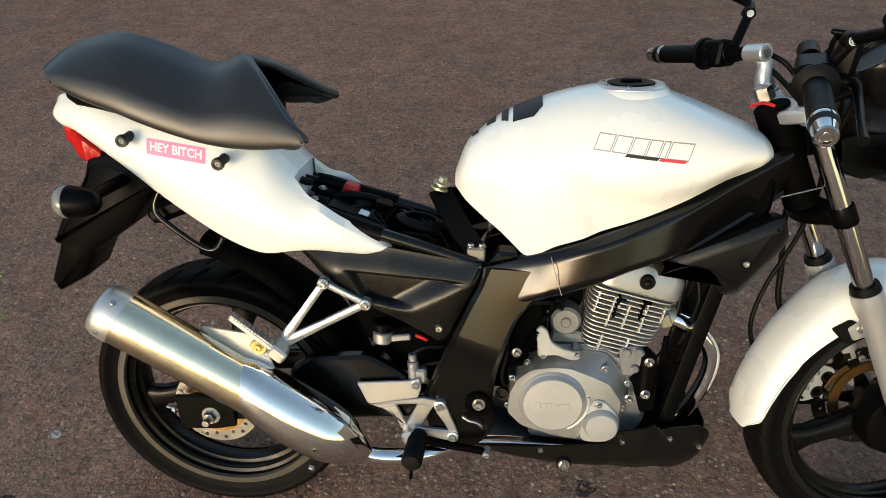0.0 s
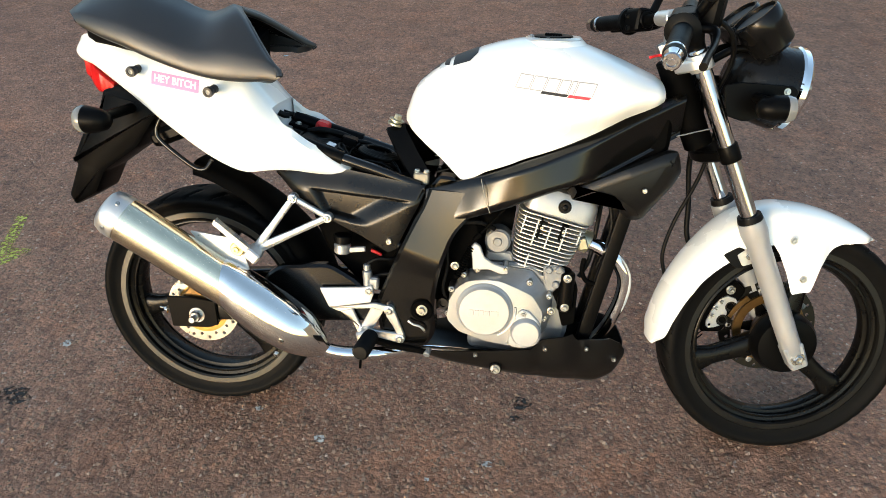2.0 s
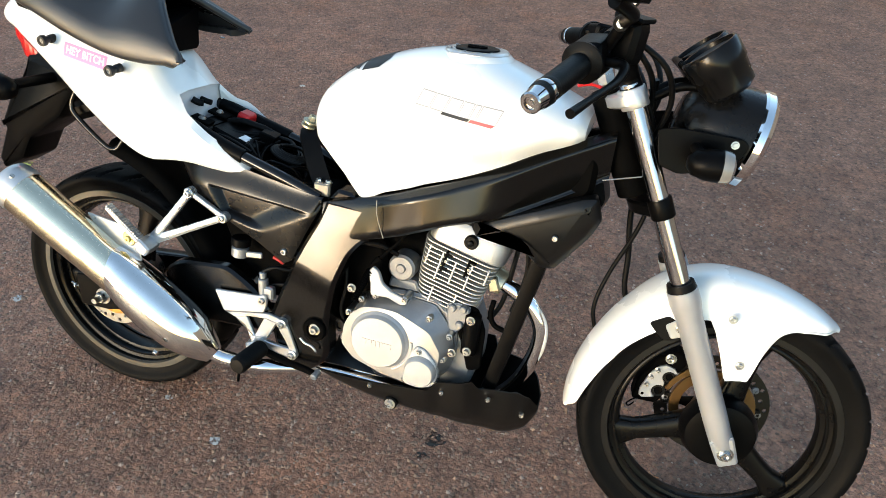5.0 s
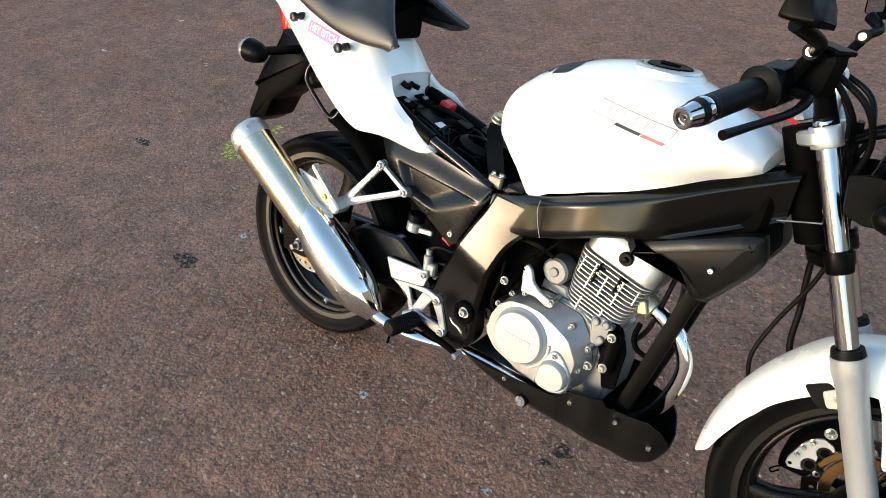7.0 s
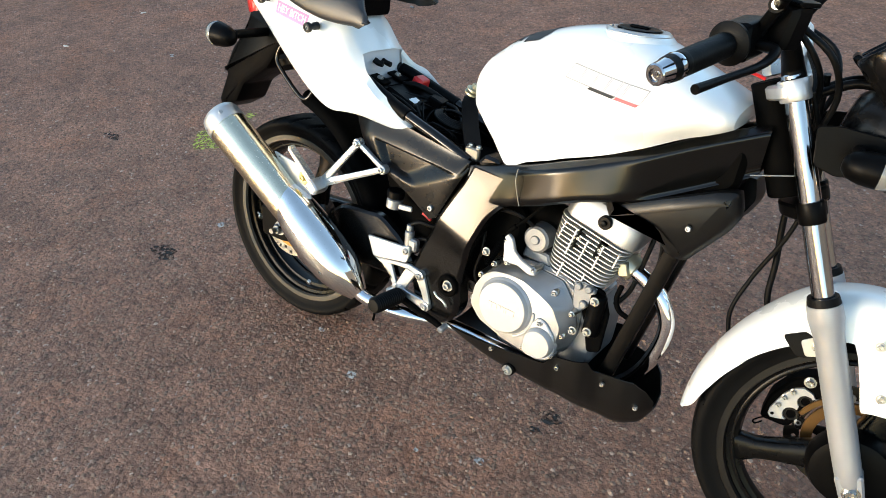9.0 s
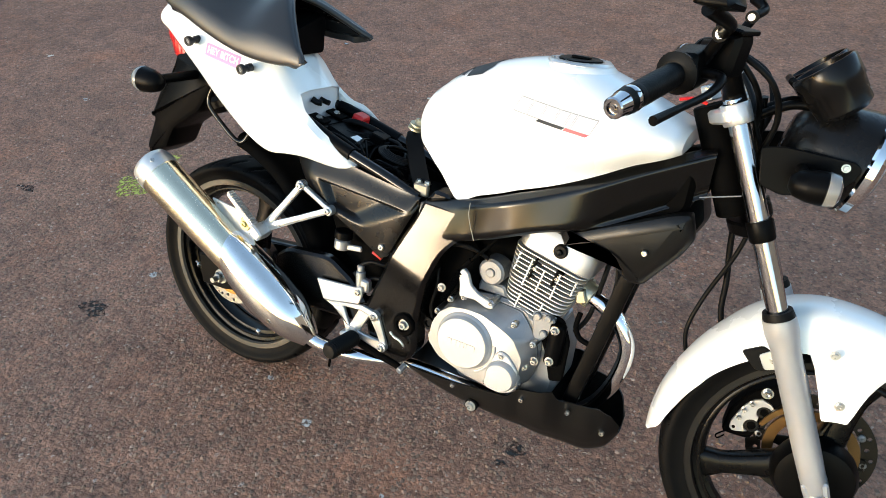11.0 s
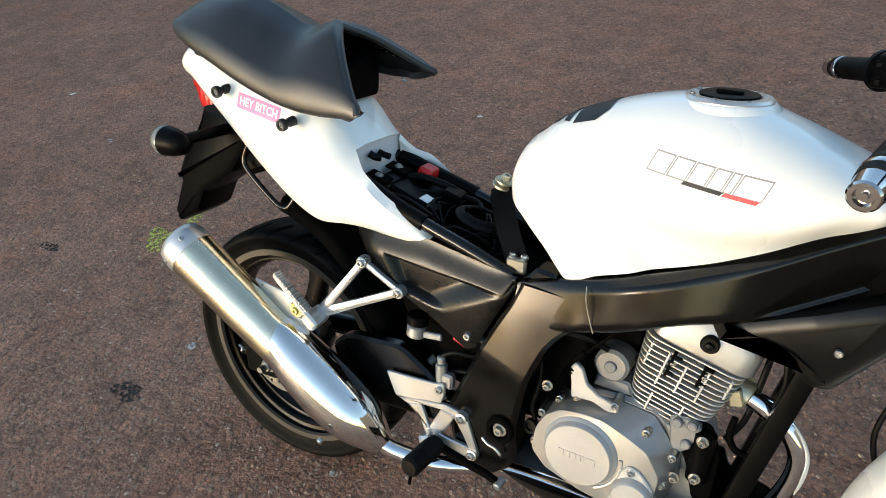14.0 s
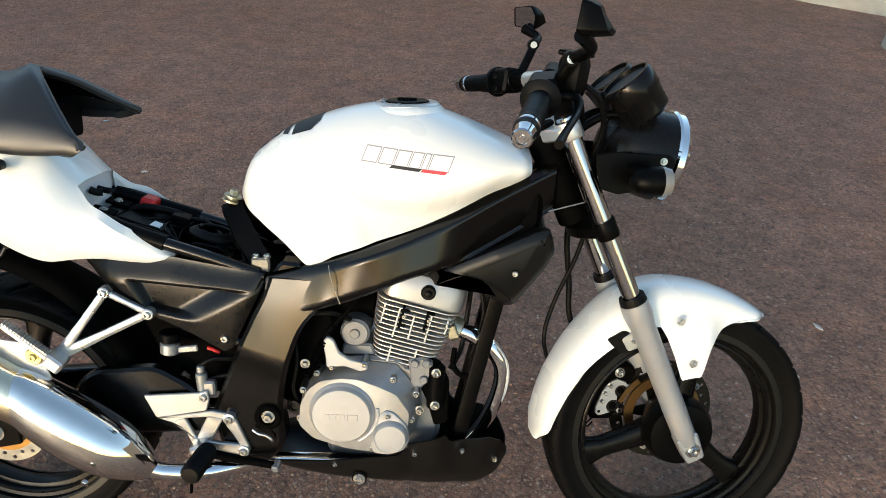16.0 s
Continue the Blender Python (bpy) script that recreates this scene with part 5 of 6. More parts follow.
quad_strip(bm, [stick(-0.054, 0.0135), stick(0.054, 0.0135), stick(0.054, -0.0135), stick(-0.054, -0.0135)], 10)
drape(bm, TAIL_TREE, V(0, -0.6, 0), V(0, 1, 0), 0.0007)
stk = part("sticker", bm, PINK, tail, "pink vinyl sticker with white capital letters")
bm = text_bm("HEY BITCH", 0.0205, 0.0006)
bmesh.ops.scale(bm, vec=(0.95, 1, 1), verts=bm.verts)
for v in bm.verts:
    p = stick(v.co.x, v.co.y)
    v.co = V(p[0], 0, p[1])
drape(bm, TAIL_TREE, V(0, -0.6, 0), V(0, 1, 0), 0.0012)
part("sticker_words", bm, LABEL, stk, "white letters")
# faint maker's mark on the tail's top
bm = B()
for y in (-0.040, -0.020):
    box(bm, (-0.735, y, 0.9015), (0.045, 0.008, 0.0016), 0.0005, 0, -2, 0)
part("tail_mark", bm, DECAL_GREY, tail, "small worn grey mark")

# ---- tail lamp, number-plate hanger, rear turn signals, grab rail
bm = B()
rings = []
for k in range(13):
    x = -0.792 + 0.075 * k / 12
    w = 0.030 + 0.022 * smooth01(0, 0.7, k / 12)
    zt, zb = 0.856 - 0.055 * k / 12, 0.808 - 0.030 * smooth01(0, 0.4, k / 12) - 0.006 * k / 12
    rib = 0.0012 * (k % 2)
    q = rounded([(-w - rib, zt), (w + rib, zt), (w * 0.92 + rib, zb), (-w * 0.92 - rib, zb)], 0.012, 3)
    rings.append([V(x, p[0], p[1]) for p in q])
loft(bm, rings)
part("tail_lamp", bm, RED, bike, "red ribbed tail lamp", None, 20)
bm = B()
pl = [(-0.70, 0.800), (-0.60, 0.755), (-0.600, 0.735), (-0.630, 0.722), (-0.678, 0.655), (-0.766, 0.594), (-0.796, 0.538), (-0.855, 0.504), (-0.868, 0.530), (-0.834, 0.610), (-0.848, 0.612), (-0.812, 0.680), (-0.760, 0.745), (-0.745, 0.785)]
pr = [Vector(p) for p in rounded(pl, 0.006, 3)]
loft(bm, [[V(p[0], y, p[1]) for p in inset(pr, i)] for y, i in ((-0.056, 0.012), (-0.050, 0.003), (-0.040, 0.0), (0.040, 0.0), (0.050, 0.003), (0.056, 0.012))])
hang = part("plate_hanger", bm, PLASTIC, bike, "black plastic rear number-plate hanger")
bm = B()
box(bm, (-0.845, -0.03, 0.545), (0.02, 0.012, 0.012), 0.003)
box(bm, (-0.79, -0.045, 0.64), (0.03, 0.012, 0.014), 0.003)
part("hanger_clip", bm, DARK, hang)
bm = B()
box(bm, (-0.53, 0, 0.72), (0.24, 0.13, 0.04), 0.012, 0, -22, 0)
part("undertray", bm, PLASTIC, bike, "black plastic undertray")
for sg in (-1, 1):
    o = V(-0.705, sg * 0.172, 0.742)
    bm = B()
    lathe(bm, [(-0.046, 0.0), (-0.044, 0.012), (-0.036, 0.020), (-0.016, 0.026), (0.008, 0.029)], o, (-1, 0, 0), 28)
    rod(bm, (-0.675, sg * 0.04, 0.748), (-0.69, sg * 0.15, 0.744), 0.011)
    ts = part("rear_turn_signal", bm, PLASTIC, bike, "black rear turn signal with a smoked lens")
    bm = B()
    lathe(bm, [(0.008, 0.029), (0.012, 0.030), (0.024, 0.027), (0.031, 0.018), (0.034, 0.0)], o, (-1, 0, 0), 28)
    part("signal_lens", bm, SMOKE_LENS, ts, "grey smoked lens")
    bm = B()
    tube(bm, [(-0.60, sg * 0.075, 0.735), (-0.612, sg * 0.078, 0.705), (-0.600, sg * 0.080, 0.680), (-0.535, sg * 0.080, 0.630), (-0.505, sg * 0.08, 0.625), (-0.49, sg * 0.075, 0.645)], 0.0055, 10)
    part("tie_down_loop", bm, FRAME_BLACK, bike, "black wire loop under the tail")

# ---- rear hugger
grid = []
for k in range(41):
    a = radians(4 + 88 * k / 40)
    r = hermite([4, 30, 50, 64, 77, 92], [0.312, 0.308, 0.310, 0.318, 0.330, 0.352], math.degrees(a))
    row = []
    for j in range(15):
        u = j / 14 * 2 - 1
        y = (0.078 - 0.026 * smooth01(25, 80, math.degrees(a))) * math.sin(u * math.pi / 2)
        rr = r - 0.030 * abs(u) ** 3.5
        row.append(RW + V(math.cos(a) * rr, y, math.sin(a) * rr))
    grid.append(row)
bm = B()
shell(bm, grid, -0.003)
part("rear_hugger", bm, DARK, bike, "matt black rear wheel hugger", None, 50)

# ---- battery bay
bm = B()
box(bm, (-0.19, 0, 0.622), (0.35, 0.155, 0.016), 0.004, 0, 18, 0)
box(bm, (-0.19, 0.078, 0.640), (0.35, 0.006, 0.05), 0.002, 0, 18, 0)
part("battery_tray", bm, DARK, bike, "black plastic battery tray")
bm = B()
box(bm, (-0.262, 0.020, 0.656), (0.105, 0.100, 0.065), 0.006, 0, 18, 0)
bat = part("battery", bm, PLASTIC, bike, "black battery with a white label")
bm = B()
box(bm, (-0.232, -0.008, 0.6825), (0.020, 0.026, 0.0015), 0.0004, 0, 18, 0)
part("battery_label", bm, LABEL, bat, "white label")
bm = B()
prism(bm, rounded([(-0.017, -0.012), (0.017, -0.012), (0.016, 0.011), (-0.012, 0.013)], 0.007), (-0.272, 0.058, 0.708), (1, 0, -0.2), (0.2, 0, 1), (0, 1, 0), -0.019, 0.019, 0.006)
part("terminal_cover", bm, RED_CAP, bat, "red terminal cover")
for nm, c, sz, rz in (("fuse_box", (-0.318, 0.03, 0.700), (0.030, 0.11, 0.014), 0), ("relay", (-0.315, -0.035, 0.695), (0.034, 0.022, 0.020), 12), ("relay", (-0.205, 0.042, 0.678), (0.036, 0.040, 0.026), 10)):
    bm = B()
    box(bm, c, sz, 0.003, 0, 18, rz)
    part(nm, bm, PLASTIC, bike, "black plastic electrical box")
bm = B()
tube(bm, [(-0.345, -0.03, 0.752), (-0.335, -0.025, 0.746), (-0.325, -0.02, 0.745)], 0.007, 10)
tube(bm, [(-0.345, 0.00, 0.748), (-0.333, 0.002, 0.744), (-0.322, 0.004, 0.742)], 0.006, 10)
part("seat_latch", bm, GRIP, bike, "black rubber seat stops")
rnd = random.Random(11)
for k in range(13):
    x0 = -0.175 + rnd.uniform(-0.02, 0.02)
    pts = []
    for i in range(7):
        a = i / 6 * math.pi * rnd.uniform(1.1, 1.5) + k * 0.3
        pts.append((x0 + 0.055 * math.cos(a) + 0.01 * k * 0.3, 0.005 + 0.058 * math.sin(a), 0.652 - 0.3 * (0.055 * math.cos(a)) + 0.018 * math.sin(i * 1.3 + k) - 0.0008 * k))
    bm = B()
    tube(bm, pts, rnd.choice([0.0022, 0.003, 0.004]), 8, 5)
    part("cable", bm, GRIP, bike, "black wiring in the battery bay" if k == 0 else "")
bm = B()
tube(bm, [(-0.30, 0.01, 0.690), (-0.27, 0.0, 0.688), (-0.22, 0.045, 0.680), (-0.16, 0.05, 0.676), (-0.13, 0.02, 0.664)], 0.005, 10)
tube(bm, [(-0.33, -0.05, 0.712), (-0.30, -0.055, 0.698), (-0.25, -0.045, 0.688), (-0.19, -0.055, 0.672)], 0.004, 10)
part("cable_loom", bm, GRIP, bike, "taped black cable loom")
# rubber sleeves on the rails, cable coil, strap and lock plates
for sg in (-1, 1):
    bm = B()
    tube(bm, [(-0.345, sg * 0.0755, 0.722), (-0.30, sg * 0.082, 0.708), (-0.24, sg * 0.089, 0.689), (-0.184, sg * 0.092, 0.673)], 0.0150, 14)
    part("rail_sleeve", bm, PLASTIC, bike, "thick black sleeve on the seat rail")
for k in range(5):
    bm = B()
    q = [(-0.122 + (0.046 - 0.004 * k) * math.cos(j * math.pi / 8 + k), -0.002 + (0.040 - 0.0035 * k) * math.sin(j * math.pi / 8 + k), 0.666 + 0.002 * k - 0.22 * (0.046 - 0.004 * k) * math.cos(j * math.pi / 8 + k)) for j in range(15)]
    tube(bm, q, 0.0036, 8, 3)
    part("cable_coil", bm, GRIP, bike, "coiled black cable in the battery bay")
bm = B()
tube(bm, [(-0.300, 0.030, 0.700), (-0.275, 0.036, 0.704), (-0.245, 0.042, 0.700), (-0.215, 0.052, 0.690), (-0.190, 0.058, 0.676)], [0.006, 0.0075, 0.0075, 0.007, 0.006], 12)
part("battery_cable", bm, GRIP, bike, "thick taped battery cable")
for y in (-0.030, 0.034):
    bm = B()
    box(bm, (-0.322, y, 0.712), (0.044, 0.034, 0.006), 0.002, 0, 16, 8)
    lp = part("lock_plate", bm, DARK, bike, "dark seat lock plate")
    bm = B()
    hexbolt(bm, (-0.322, y, 0.715), (0.25, 0, 1), 0.006, 0.005)
    part("plate_screw", bm, BOLT, lp)
# rear tank bracket
for sg in (-1, 1):
    bm = B()
    ring = []
    for p, w in ((V(-0.016, sg * 0.078, 0.640), 0.020), (V(-0.050, sg * 0.050, 0.680), 0.020), (V(-0.080, sg * 0.020, 0.722), 0.019), (V(-0.088, 0, 0.730), 0.020)):
        n = V(0.5, sg * 0.45, 0.75).normalized() * 0.003
        ring.append([p + V(-w, 0, -0.006) + n, p + V(w, 0, 0.006) + n, p + V(w, 0, 0.006) - n, p + V(-w, 0, -0.006) - n])
    loft(bm, ring)
    part("tank_bracket", bm, PLASTIC, bike, "black tank mounting bracket")
    bm = B()
    box(bm, (-0.014, sg * 0.083, 0.638), (0.034, 0.012, 0.026), 0.003)
    lg = part("bracket_lug", bm, material("dull_lug_%d" % (sg + 1), (0.20, 0.19, 0.16), 0.5, metal=0.5), bike, "dull metal bracket lug")
    bolts("lug_bolt", hexbolt, [(-0.014 + dx, sg * 0.078, 0.651) for dx in (-0.010, 0.010)], (0, 0, 1), BOLT, lg, r=0.006, h=0.006)
bm = B()
lathe(bm, [(0.0, 0.0), (0, 0.018), (0.004, 0.018), (0.005, 0.010), (0.010, 0.010), (0.010, 0.0165), (0.0125, 0.0165), (0.0125, 0.008)], (-0.088, 0, 0.734), (0.3, 0, 1), 20)
hexbolt(bm, (-0.084, 0, 0.745), (0.3, 0, 1), 0.009, 0.012)
part("tank_bolt", bm, TARNISHED, bike, "tarnished zinc tank bolt")

# ---- silencer and exhaust
MA, MB_, MC = V(-0.645, -0.204, 0.541), V(-0.403, -0.188, 0.380), V(-0.215, -0.166, 0.242)


def muffler_axis(u):
    """u from 0 at the tail cap to 1 at the front tip."""
    return MA * (1 - u) * (1 - 2 * u) + MB_ * 4 * u * (1 - u) + MC * u * (2 * u - 1)


def muffler_ring(u, r, n=40):
    t = (muffler_axis(u + 0.01) - muffler_axis(u - 0.01)).normalized()
    a = t.cross(V(0, 1, 0)).normalized()
    b = t.cross(a)
    return [muffler_axis(u) + a * (r * 1.05 * math.cos(2 * math.pi * k / n)) + b * (r * 0.97 * math.sin(2 * math.pi * k / n)) for k in range(n)]


bm = B()
loft(bm, [muffler_ring(u, r) for u, r in [(0.0, 0.044), (0.0, 0.0475)] + [(k / 20 * 0.57, 0.0485 - 0.0035 * k / 20) for k in range(1, 21)]])
muf = part("silencer", bm, STEEL, bike, "polished steel silencer", None, 45)
bm = B()
loft(bm, [muffler_ring(u, r) for u, r in ((0.012, 0.0492), (0.000, 0.0500), (-0.030, 0.0485), (-0.050, 0.0440), (-0.058, 0.037), (-0.058, 0.027), (-0.03, 0.025))])
mc_ = part("tail_cap", bm, ALLOY, muf, "cast silver tail cap")
for k in (4, 12, 20, 28):
    p = muffler_ring(-0.018, 0.0485)[k]
    bolts("cap_screw", capbolt, [p], p - muffler_axis(-0.018), BOLT, mc_, r=0.005, h=0.003)
bm = B()
sec = []
for k in range(25):
    u = 0.445 + 0.555 * k / 24
    r = hermite([0.445, 0.46, 0.60, 0.72, 0.84, 0.93, 1.0], [0.0475, 0.0495, 0.0570, 0.0575, 0.0510, 0.0365, 0.0215], u)
    t = (muffler_axis(u + 0.01) - muffler_axis(u - 0.01)).normalized()
    lean = 0.66 * smooth01(0.78, 0.45, u)
    sec.append([p - t * lean * r * math.cos(2 * math.pi * i / 40) for i, p in enumerate(muffler_ring(u, r))])
loft(bm, sec)
part("silencer_cone", bm, WORN_CHROME, muf, "chromed tapering front section", None, 45)
for p, r in ((V(-0.362, -0.198, 0.403), 0.006), (V(-0.265, -0.181, 0.324), 0.006), (V(-0.299, -0.247, 0.268), 0.0065)):
    # seat each screw on the cone
    best = min((muffler_axis(0.5 + 0.5 * k / 60) for k in range(61)), key=lambda q: (q - p).length)
    bolts("cone_screw", capbolt, [p], p - best, BOLT, muf, "bright cone screw", r=r, h=0.005)
bm = B()
tube(bm, [(-0.235, -0.170, 0.258), (-0.195, -0.162, 0.238), (-0.12, -0.145, 0.230), (-0.06, -0.105, 0.220), (0.0, -0.05, 0.198), (0.16, -0.02, 0.180), (0.28, -0.01, 0.175), (0.36, 0, 0.205), (0.412, 0.0, 0.262), (0.444, -0.012, 0.345), (0.450, -0.020, 0.415), (0.425, -0.022, 0.462), (0.385, -0.022, 0.488), (0.352, -0.020, 0.500)], 0.0165, 18, 8)
part("exhaust_pipe", bm, CHROME, bike, "chromed exhaust pipe")
bm = B()
rod(bm, (0.338, -0.020, 0.506), (0.362, -0.020, 0.497), 0.026, n=20)
plate(bm, rounded([(0.335, 0.515), (0.35, 0.52), (0.36, 0.495), (0.34, 0.488)], 0.004), -0.055, 0.02, 0.002)
part("exhaust_flange", bm, TARNISHED, bike, "exhaust port flange")

# ---- passenger footrest hanger and footrest
bm = B()
H3 = [V(-0.288, -0.126, 0.587), V(-0.213, -0.122, 0.547), V(-0.372, -0.150, 0.468)]


def strut(bm, a, b, w0, w1, t=0.010):
    d = (b - a).normalized()
    n = V(0, -1, 0)
    s = d.cross(n).normalized()
    n = s.cross(d)
    loft(bm, [[p + s * w + n * t * 0.5 * 0.6, p + s * w * 0.5 + n * t * 0.5, p - s * w * 0.5 + n * t * 0.5, p - s * w + n * t * 0.5 * 0.6, p - s * w - n * t * 0.5, p + s * w - n * t * 0.5] for p, w in ((a, w0), (a.lerp(b, 0.5), (w0 + w1) / 2 * 0.85), (b, w1))])


strut(bm, H3[0], H3[2], 0.007, 0.010)
strut(bm, H3[1], H3[2], 0.007, 0.010)
strut(bm, H3[0], H3[1], 0.006, 0.006)
for p in H3[:2]:
    lathe(bm, [(-0.008, 0.0), (-0.008, 0.011), (0.007, 0.011), (0.009, 0.009), (0.009, 0)], p, RIGHT, 20)
box(bm, H3[2] + V(0.0, -0.010, -0.004), (0.034, 0.034, 0.030), 0.005, 0, 40, 0)
hg = part("passenger_hanger", bm, ALLOY, bike, "bright alloy triangular footrest hanger")
bolts("hanger_bolt", capbolt, [p + RIGHT * 0.009 for p in H3[:2]], RIGHT, BOLT, hg, r=0.007, h=0.005)
bm = B()
pa, pb = V(-0.362, -0.178, 0.468), V(-0.448, -0.182, 0.540)
d, a, b = axes(pb - pa)
L_ = (pb - pa).length
box(bm, pa.lerp(pb, 0.5), (L_, 0.018, 0.012), 0.003, 0, math.degrees(math.atan2(-(pb - pa).z, (pb - pa).x)), 0)
up = V(-(pb - pa).z, 0, (pb - pa).x).normalized() * -1
for k in range(16):
    c = pa.lerp(pb, 0.20 + 0.78 * k / 15)
    box(bm, c + up * 0.006, (0.0040, 0.017, 0.005), 0.0006, 0, math.degrees(math.atan2(-(pb - pa).z, (pb - pa).x)), 0)
box(bm, pa + V(-0.004, 0.0, 0.0), (0.034, 0.026, 0.026), 0.004, 0, 40, 0)
part("passenger_footrest", bm, ALLOY, bike, "ridged alloy passenger footrest, folded up")
bm = B()
plate(bm, rounded([(-0.508, 0.512), (-0.398, 0.500), (-0.376, 0.430), (-0.392, 0.418), (-0.462, 0.452)], 0.006), -0.172, -0.176, 0.001)
mh = part("silencer_hanger", bm, ALLOY, bike, "bright pressed silencer hanger")
bm = B()
lathe(bm, [(0, 0.0), (0, 0.016), (0.003, 0.0165), (0.006, 0.014), (0.006, 0.0)], (-0.401, -0.176, 0.478), RIGHT, 24)
hexbolt(bm, (-0.401, -0.182, 0.478), RIGHT, 0.0075, 0.006)
part("hanger_bolt", bm, YELLOW_ZINC, mh, "yellow zinc bolt with washer")

# ---- rider's footrest set
bm = B()
plate(bm, rounded([(-0.235, 0.379), (-0.168, 0.386), (-0.130, 0.390), (-0.114, 0.395), (-0.110, 0.375), (-0.117, 0.353), (-0.214, 0.332)], 0.004), -0.122, -0.129, 0.0015)
rs = part("heel_guard", bm, ALLOY, bike, "bright alloy heel guard")
bm = B()
pts = [V(-0.196, -0.124, 0.332), V(-0.074, -0.126, 0.338), V(-0.049, -0.125, 0.268)]
for k, q in enumerate(([(-0.215, 0.331), (-0.108, 0.351), (-0.067, 0.344), (-0.070, 0.329), (-0.109, 0.338), (-0.160, 0.332), (-0.190, 0.322)], [(-0.190, 0.324), (-0.160, 0.333), (-0.142, 0.294), (-0.132, 0.280), (-0.150, 0.277), (-0.164, 0.311)],
                       [(-0.116, 0.341), (-0.086, 0.336), (-0.112, 0.285), (-0.140, 0.290)], [(-0.080, 0.346), (-0.062, 0.336), (-0.038, 0.276), (-0.052, 0.270), (-0.067, 0.300), (-0.082, 0.322)],
                       [(-0.146, 0.292), (-0.099, 0.283), (-0.050, 0.281), (-0.039, 0.270), (-0.049, 0.258), (-0.094, 0.259), (-0.146, 0.275)])):
    plate(bm, rounded(q, 0.004), -0.117 - 0.0006 * k, -0.1265 - 0.0007 * k, 0.0018)
for p in pts[1:]:
    lathe(bm, [(-0.006, 0.0), (-0.006, 0.0115), (0.006, 0.0115), (0.007, 0.010), (0.007, 0)], p, RIGHT, 20)
box(bm, (-0.130, -0.140, 0.277), (0.030, 0.036, 0.026), 0.005, 0, -20, 0)
rb = part("footrest_bracket", bm, ALLOY, bike, "open cast alloy footrest bracket")
bolts("bracket_bolt", capbolt, [p + RIGHT * 0.006 for p in (pts[2], pts[1], V(-0.121, -0.123, 0.381))], RIGHT, BOLT, rb, r=0.0075, h=0.006)
bm = B()
fa, fb = V(-0.113, -0.140, 0.276), V(-0.117, -0.228, 0.280)
d, a, b = axes(fb - fa)
lathe(bm, [(0, 0.012), (0.004, 0.017)] + [(0.006 + 0.0032 * k, 0.0195 if k % 2 else 0.0170) for k in range(26)] + [(0.092, 0.015), (0.093, 0.0)], fa, d, 18)
ft = part("rider_footrest", bm, GRIP, bike, "black rubber rider footrest")
bm = B()
rod(bm, fb + V(0.0, 0.006, -0.010), fb + V(-0.002, 0.004, -0.042), 0.0030, n=8)
part("feeler", bm, DARK, ft)
bm = B()
tube(bm, [(-0.115, -0.132, 0.262), (-0.06, -0.134, 0.252), (-0.01, -0.140, 0.250), (0.018, -0.150, 0.252)], [0.009, 0.008, 0.0075, 0.007], 12)
pedal = part("brake_pedal", bm, DARK, bike, "black brake pedal")
bm = B()
rod(bm, (0.020, -0.138, 0.255), (0.018, -0.160, 0.249), 0.0075)
part("pedal_tip", bm, CAST, pedal, "dull silver pedal tip")
bm = B()
rod(bm, (-0.125, -0.112, 0.372), (-0.128, -0.112, 0.425), 0.011)
rod(bm, (-0.128, -0.112, 0.425), (-0.129, -0.112, 0.440), 0.008)
box(bm, (-0.118, -0.112, 0.395), (0.034, 0.018, 0.030), 0.004)
part("rear_master_cylinder", bm, CAST, bike, "silver rear brake master cylinder")
bm = B()
tube(bm, [(-0.128, -0.11, 0.44), (-0.105, -0.105, 0.452), (-0.07, -0.09, 0.45), (-0.06, -0.06, 0.47)], 0.005, 10)
tube(bm, [(-0.12, -0.10, 0.405), (-0.09, -0.095, 0.412), (-0.05, -0.09, 0.415)], 0.005, 10)
part("brake_hose", bm, GRIP, bike, "black rear brake hose")
bm = B()
rod(bm, (-0.186, -0.106, 0.460), (-0.185, -0.105, 0.484), 0.0185, n=24, b=0.003)
box(bm, (-0.156, -0.108, 0.471), (0.048, 0.007, 0.013), 0.002, 0, -8, 0)
rv = part("fluid_reservoir", bm, CAST, bike, "pale fluid reservoir with a black lid")
bm = B()
rod(bm, (-0.185, -0.105, 0.485), (-0.184, -0.104, 0.503), 0.0205, n=24, b=0.002)
part("reservoir_lid", bm, PLASTIC, rv, "black lid")
bm = B()
tube(bm, [(-0.128, -0.070, 0.457), (-0.116, -0.070, 0.453), (-0.104, -0.070, 0.447)], 0.0042, 10)
part("red_lead", bm, RED_CAP, bike, "red lead")

# ---- engine
bm = B()
case = [(0.056, 0.305), (0.062, 0.375), (0.086, 0.420), (0.135, 0.446), (0.190, 0.452), (0.250, 0.446), (0.288, 0.400), (0.292, 0.330), (0.270, 0.270), (0.190, 0.255), (0.085, 0.272)]
plate(bm, rounded(case, 0.016), -0.066, 0.100, 0.006)
plate(bm, rounded([(0.10, 0.44), (0.30, 0.43), (0.33, 0.36), (0.33, 0.27), (0.28, 0.21), (0.10, 0.22)], 0.02), -0.055, 0.07, 0.01)
eng = part("engine", bm, CAST_DARK, bike, "air-cooled single-cylinder engine in silver and grey alloy")
